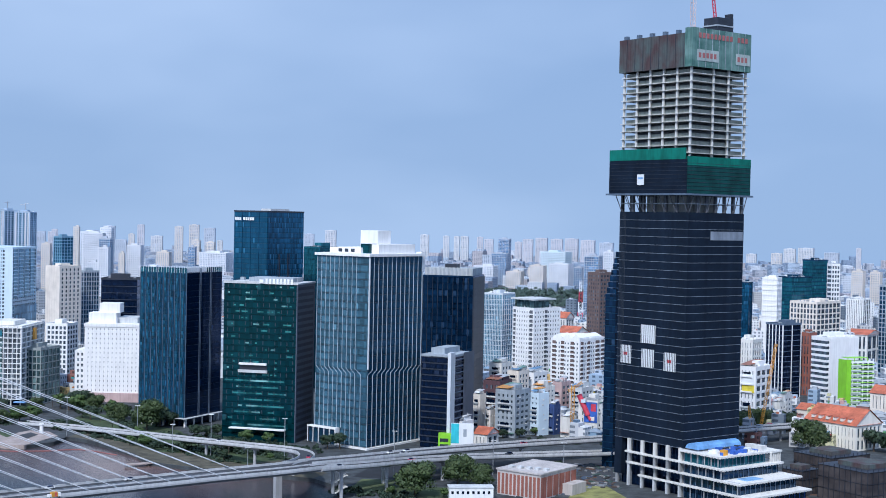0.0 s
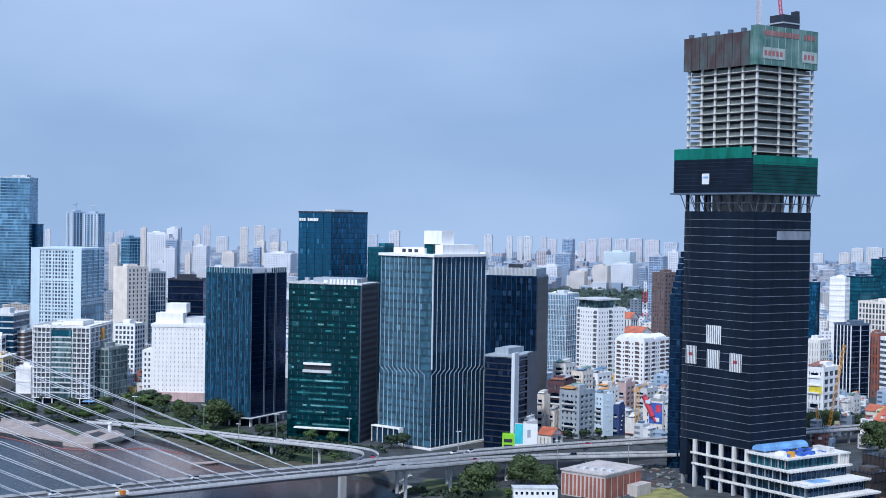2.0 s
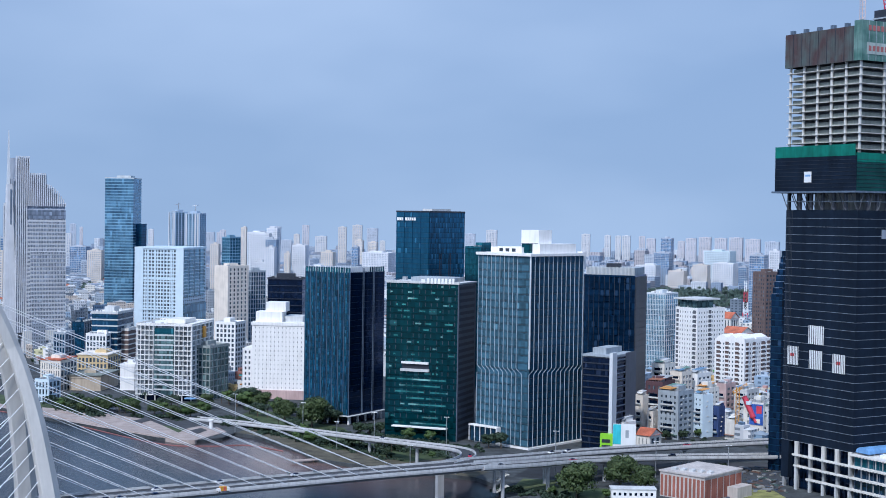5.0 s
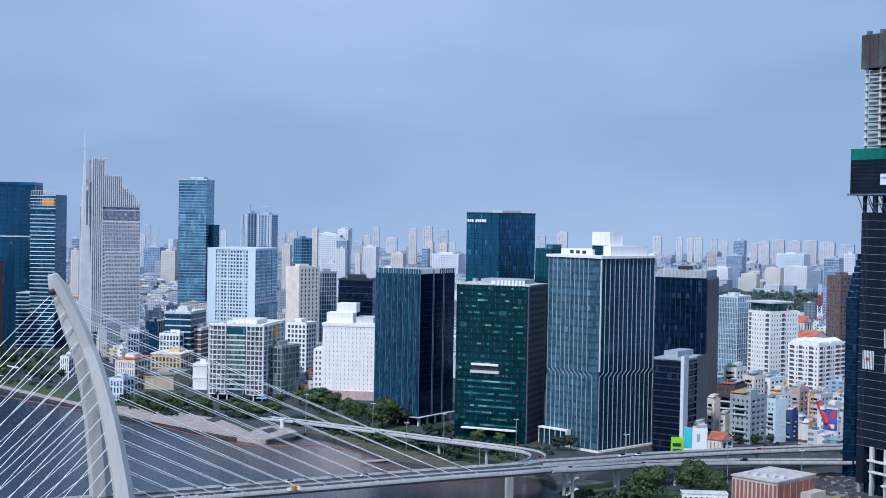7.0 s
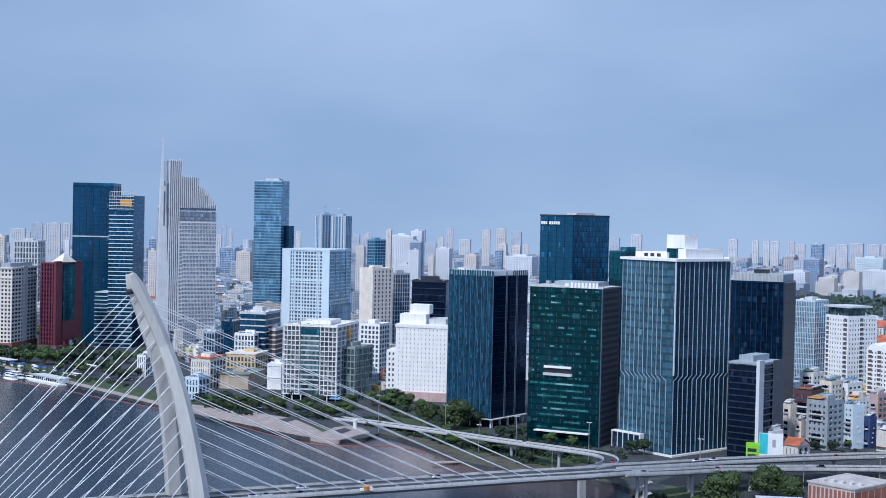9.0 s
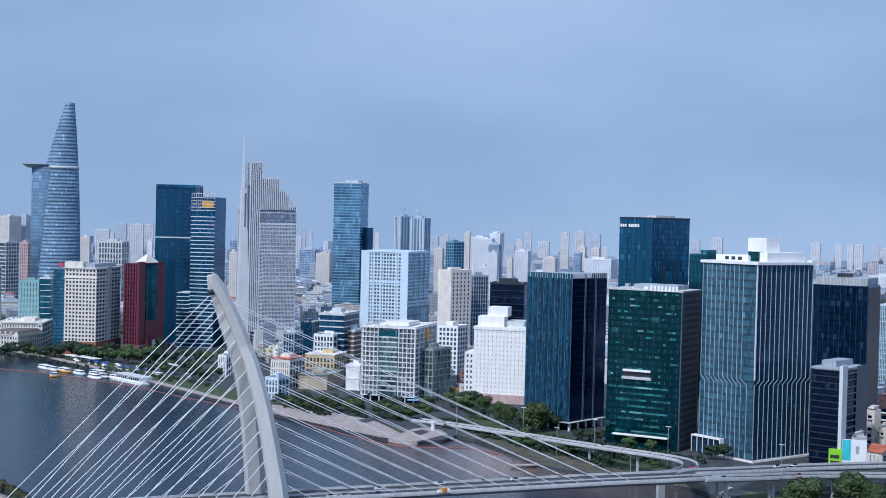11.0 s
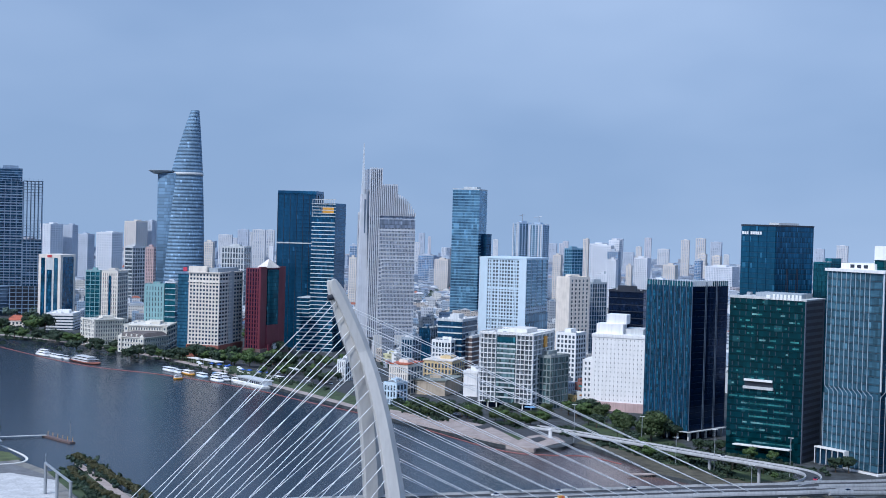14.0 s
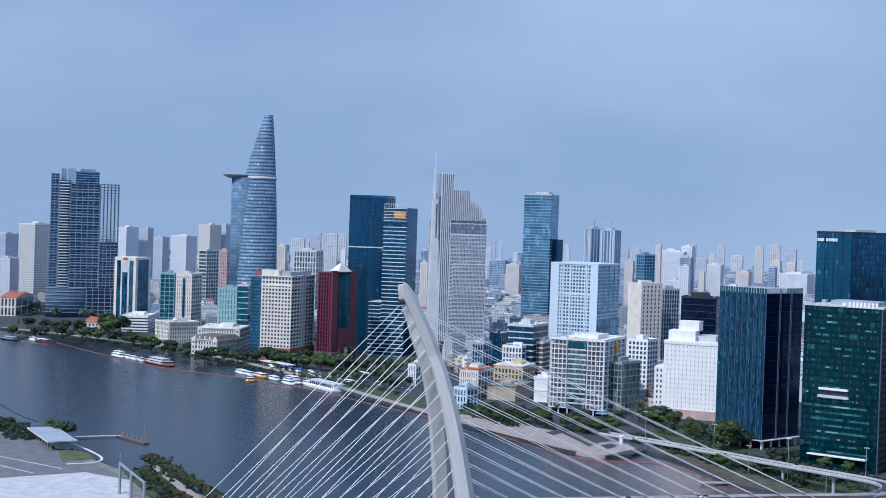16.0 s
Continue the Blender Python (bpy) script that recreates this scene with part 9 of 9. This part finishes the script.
def substation():
    x, y, ang, L, D, h = (50.8, 689.5, -36.2, 25.9, 34.5, 12.4)
    root = thing("brick_hall", "low white-framed hall with red brick wall panels", "hall", x, y, 0, ang)
    boxpart("body", root, HALL, (-L, 0, 0, D, 0, h))
    n, m = 11, 6
    for i in range(n):
        boxpart("brick_panel", root, BRICK, (-L + L * i / n + 0.45, -L + L * (i + 1) / n - 0.45, -0.15, 0, 0.6, h - 1.4), "red brick panel")
    for i in range(m):
        boxpart("brick_panel", root, BRICK, (0, 0.15, D * i / m + 0.45, D * (i + 1) / m - 0.45, 0.6, h - 1.4), "red brick panel")
    boxpart("roof_rim", root, HALL, (-L - 0.5, 0.5, -0.5, D + 0.5, h, h + 0.7), "pale roof rim")
    boxpart("roof_surface", root, HALL, (-L + 0.4, -0.4, 0.4, D - 0.4, h + 0.7, h + 0.75))
    for k in range(5):
        boxpart("roof_unit", root, LGREY, (-L + 4 + k * 4.5, -L + 6.4 + k * 4.5, 4 + k, 7 + k, h + 0.75, h + 1.9))
    boxpart("side_annex", root, HALL, (0.2, 6, D * 0.6, D, 0, h * 0.45))


substation()
wx, wy = (5.7, 687.7)
wallb = thing("white_shed", "long low white shed with small windows", "shed", wx, wy, 0, 6)
boxpart("body", wallb, WHITE, (0, 22, 0, 8, 0, 5.5))
boxpart("roof", wallb, LGREY, (-0.3, 22.3, -0.3, 8.3, 5.5, 5.9))
for k in range(8):
    boxpart("window", wallb, G_BLACK, (1 + k * 2.6, 2.2 + k * 2.6, -0.06, 0, 2.6, 4))


def netted(spec, label, n):
    x, y, ang, L, D, h = spec
    root = thing("netted_building", label, "building site", x, y, 0, ang)
    boxpart("netting", root, NET_SITE, (-L, 0, 0, D, 0, h))
    for k in range(n):
        boxpart("scaffold_pole", root, DARK, (-L + L * k / n, -L + L * k / n + 0.25, -0.3, -0.05, 0, h + 1.5))
        boxpart("scaffold_pole", root, DARK, (0.05, 0.3, D * k / n, D * k / n + 0.25, 0, h + 1.5))
    for z in (h * 0.33, h * 0.66, h):
        boxpart("ledger", root, DARK, (-L - 0.2, 0.25, -0.25, D, z - 0.1, z + 0.12))
    boxpart("roof_sheet", root, NET_BROWN, (-L * 0.8, -L * 0.2, D * 0.2, D * 0.7, h, h + 2.4))


netted((208.6, 741.2, -55.7, 25.2, 32.3, 15.1), "low building site wrapped in black netting", 9)
netted((211.4, 686.1, -57.1, 31.4, 36.2, 17.3), "second low netted site with brown sheeting", 9)
netted((186.0, 711.6, -49.6, 12.1, 14.8, 13.0), "small netted scaffold beside the podium", 5)
cr = thing("crawler_crane", "yellow crawler crane with a lattice boom", "crane", *(205.1, 901.3))
boxpart("cab", cr, CRANE_YELLOW, (-4, 3, -2.5, 2.5, 1.2, 5.5))
boxpart("track", cr, DARK, (-4.5, 4.5, -3.4, -2.2, 0, 1.3))
boxpart("track", cr, DARK, (-4.5, 4.5, 2.2, 3.4, 0, 1.3))
lattice_mast("boom", cr, CRANE_YELLOW, (2, 0, 3), (12, 2, 62), 1.4, 26, 0.14)
lattice_mast("gantry_mast", cr, CRANE_YELLOW, (-3.5, 0, 5), (-5, 0, 22), 1.2, 8, 0.16)
bars("stay", [((-5, 0, 22), (12, 2, 62), 0.06), ((-5, 0, 22), (2, 0, 4), 0.2)], STEEL, cr, 5)

# ---- radio mast in the park ----
rm = thing("radio_mast", "red and white lattice radio mast", "mast", *(173.0, 1740.0))
for k in range(5):
    w = 7 - k * 1.1
    lattice_mast("mast_section", rm, CRANE_RED if k % 2 else BANNER, (0, 0, k * 13), (0, 0, (k + 1) * 13), w, 3, 0.35)

# ---- traffic ----


def car_meshes(tone):
    bm = bmesh.new()
    prof = [(-2.1, 0.35), (2.1, 0.35), (2.15, 0.75), (1.2, 0.95), (-2.05, 0.98)]
    for s in (-0.86, 0.86):
        bm.faces.new([bm.verts.new((x, s, z)) for x, z in prof])
    bm.verts.ensure_lookup_table()
    n = len(prof)
    for k in range(n):
        bm.faces.new([bm.verts[k], bm.verts[(k + 1) % n], bm.verts[n + (k + 1) % n], bm.verts[n + k]])
    bmesh.ops.recalc_face_normals(bm, faces=bm.faces)
    body = bpy.data.meshes.new("body")
    bm.to_mesh(body)
    bm.free()
    body.materials.append(tone)
    return body


CABIN = raw("cabin", [(-1.7, -0.75, 0.95), (0.95, -0.75, 0.95), (0.95, 0.75, 0.95), (-1.7, 0.75, 0.95), (-1.3, -0.62, 1.5), (0.2, -0.62, 1.5), (0.2, 0.62, 1.5), (-1.3, 0.62, 1.5)], [(4, 5, 6, 7), (0, 1, 5, 4), (1, 2, 6, 5), (2, 3, 7, 6), (3, 0, 4, 7)], G_BLACK)
wv, wf = beam((0, -0.12, 0), (0, 0.12, 0), 0.33, 10)
WHEEL = raw("wheel", wv, wf, DARK)
BODIES = [(car_meshes(m), lab) for m, lab in ((WHITE, "white"), (LGREY, "silver grey"), (DARK, "black"), (CRANE_RED, "red"), (BLUE_SHEET, "blue"))]


def car(p, ang, kind):
    me, lab = BODIES[kind]
    root = thing("car", lab + " car on the road", "car", p.x, p.y, p.z + 0.06, ang, "cars")
    put("body", me, root)
    put("cabin", CABIN, root)
    for sx in (-1.3, 1.3):
        for sy in (-0.8, 0.8):
            put("wheel", WHEEL, root, (sx, sy, 0.33))


rnd = random.Random(31)
for path, count, lanes in ((main_path[13:], 7, (-7, -3.5, 3.5, 7)), (up_path, 5, (-2.5, 2.5)), (low_path, 4, (-2, 2)), (ramp_path[:40], 3, (-1.5, 1.5))):
    for k in range(count):
        i = rnd.randrange(1, len(path) - 2)
        f = rnd.random()
        p, d = path[i].lerp(path[i + 1], f), (path[i + 1] - path[i]).normalized()
        r = Vector((d.y, -d.x, 0))
        o = rnd.choice(lanes)
        car(p + r * o, math.degrees(math.atan2(d.y, d.x)) + (180 if o < 0 else 0), rnd.choice((0, 0, 1, 2, 2, 3, 4)))
van = thing("delivery_truck", "small yellow and red box truck on the bridge", "truck", -159.6, 579.2, DZ + 0.06, 37.7)
boxpart("box", van, CRANE_YELLOW, (-1.3, 1.3, -1.0, 1.0, 0.7, 2.5))
boxpart("box_stripe", van, CRANE_RED, (0.1, 0.7, -1.03, -1.0, 0.7, 2.5))
boxpart("tailboard", van, WHITE, (-2.6, -1.35, -0.95, 0.95, 0.6, 1.7))
boxpart("cab", van, WHITE, (1.35, 2.7, -0.95, 0.95, 0.6, 2.1))
for sx in (-1.9, 1.9):
    for sy in (-0.95, 0.95):
        put("wheel", WHEEL, van, (sx, sy, 0.33))
path = smooth_path([(p.x, p.y, 0.05) for p in bank_in], 3)
for k in range(52):
    i = rnd.randrange(1, len(path) - 4)
    d = (path[i + 1] - path[i]).normalized()
    n_v = Vector((-d.y, d.x, 0))
    car(path[i].lerp(path[i + 1], rnd.random()) + n_v * rnd.choice((42, 46, 52, 57)), math.degrees(math.atan2(d.y, d.x)), rnd.choice((0, 0, 1, 2)))


# ---- stair tower and pier at the bridge end ----
st = thing("stair_tower", "zigzag concrete stair up to the bridge deck", "stairs", *(-49.3, 699.2), 0, 20)
top_ = 11.6
for k in range(4):
    za, zb = top_ * k / 4, top_ * (k + 1) / 4
    xa, xb = (-2.6, 2.6) if k % 2 == 0 else (2.6, -2.6)
    yo = 0.0 if k % 2 == 0 else 2.0
    V = [(xa, yo - 0.9, za), (xa, yo + 0.9, za), (xb, yo + 0.9, zb), (xb, yo - 0.9, zb)]
    V = V + [(x, y, z - 0.5) for x, y, z in V]
    put("flight", raw("flight", V, [(0, 1, 2, 3), (7, 6, 5, 4), (0, 4, 5, 1), (1, 5, 6, 2), (2, 6, 7, 3), (3, 7, 4, 0)], WHITE_DULL), st)
    bars("handrail", [((xa, yo - 0.9, za + 1), (xb, yo - 0.9, zb + 1), 0.08)], STEEL, st, 6)
    boxpart("landing", st, WHITE_DULL, (min(xb, xb * 1.55), max(xb, xb * 1.55), -1, 3, zb - 0.3, zb))
boxpart("post", st, DECK_CONC, (-0.4, 0.4, 0.6, 1.4, 0, top_))
bp = thing("bridge_pier", "broad concrete bridge pier at the river edge", "bridge pier", *(-78.8, 684.8), 0, 37, "bridge piers")
boxpart("shaft", bp, DECK_CONC, (-1.7, 1.7, -1.3, 1.3, -4, 14.8))
boxpart("head", bp, DECK_CONC, (-2.4, 2.4, -3.5, 3.5, 14.8, 16.2))

# ---- roof gables and a site hoist among the houses ----
bw, bd, bh = (111.6, 1120.9, -35.7, 27.0, 42.8, 41.8)[3:]
for x0, x1, y0, y1 in ((-bw * 0.95, -bw * 0.62, 1, bd * 0.4), (-bw * 0.6, -bw * 0.3, 1, bd * 0.4), (-bw * 0.28, -1, 1, bd * 0.4), (-bw * 0.5, -2, bd * 0.5, bd * 0.9)):
    z, xm = bh + 1.0, (x0 + x1) / 2
    V = [(x0, y0, z), (x1, y0, z), (x1, y1, z), (x0, y1, z), (x0, y0, z + 2.2), (x1, y0, z + 2.2), (x1, y1, z + 2.2), (x0, y1, z + 2.2), (xm, y0, z + 4.6), (xm, y1, z + 4.6)]
    put("roof_gable", raw("roof_gable", V, [(0, 1, 5, 8, 4), (3, 7, 9, 6, 2), (1, 2, 6, 5), (0, 4, 7, 3), (4, 8, 9, 7), (5, 6, 9, 8)], WHITE), balc)
hoist = thing("site_hoist", "orange lattice hoist between the houses", "crane", *(85.0, 890.7))
lattice_mast("mast", hoist, CRANE_YELLOW, (0, 0, 0), (0, 0, 34), 2.0, 14, 0.16)
lattice_mast("jib", hoist, CRANE_YELLOW, (-3, 0, 30), (6, 0, 36), 1.2, 6, 0.14)


def site_clutter():
    """Timber, sheets, bins and stacks lying about the building yard and below the viaduct."""
    g = random.Random(55)
    V, F = [], []
    for pa, pb, pc, pd, count in (((69.3, 726.5), (95.0, 720.0), (101.6, 797.6), (72.2, 794.2), 130), ((24.1, 695.2), (61.0, 664.9), (75.2, 727.1), (75.6, 746.2), 30), ((178.6, 703.5), (219.1, 680.0), (243.3, 764.1), (195.4, 759.0), 60)):
        for _ in range(count):
            u, v = g.random(), g.random()
            x, y = [(pa[i] * (1 - u) + pb[i] * u) * (1 - v) + (pd[i] * (1 - u) + pc[i] * u) * v for i in (0, 1)]
            turned_box(V, F, x, y, 0.0, g.uniform(0.6, 6), g.uniform(0.5, 2.4), g.uniform(0.15, 0.9), g.uniform(0, 3.1))
    tagged(put("site_clutter", raw("site_clutter", V, F, many_tones("yard_materials", ((0.10, 0.07, 0.06), (0.22, 0.23, 0.24), (0.08, 0.10, 0.13), (0.30, 0.29, 0.27), (0.06, 0.09, 0.14), (0.05, 0.055, 0.06), (0.14, 0.08, 0.06), (0.05, 0.09, 0.08), (0.07, 0.06, 0.055))))), "stacked timber, sheets and bins in the building yard", "building materials", kind="stuff")


site_clutter()
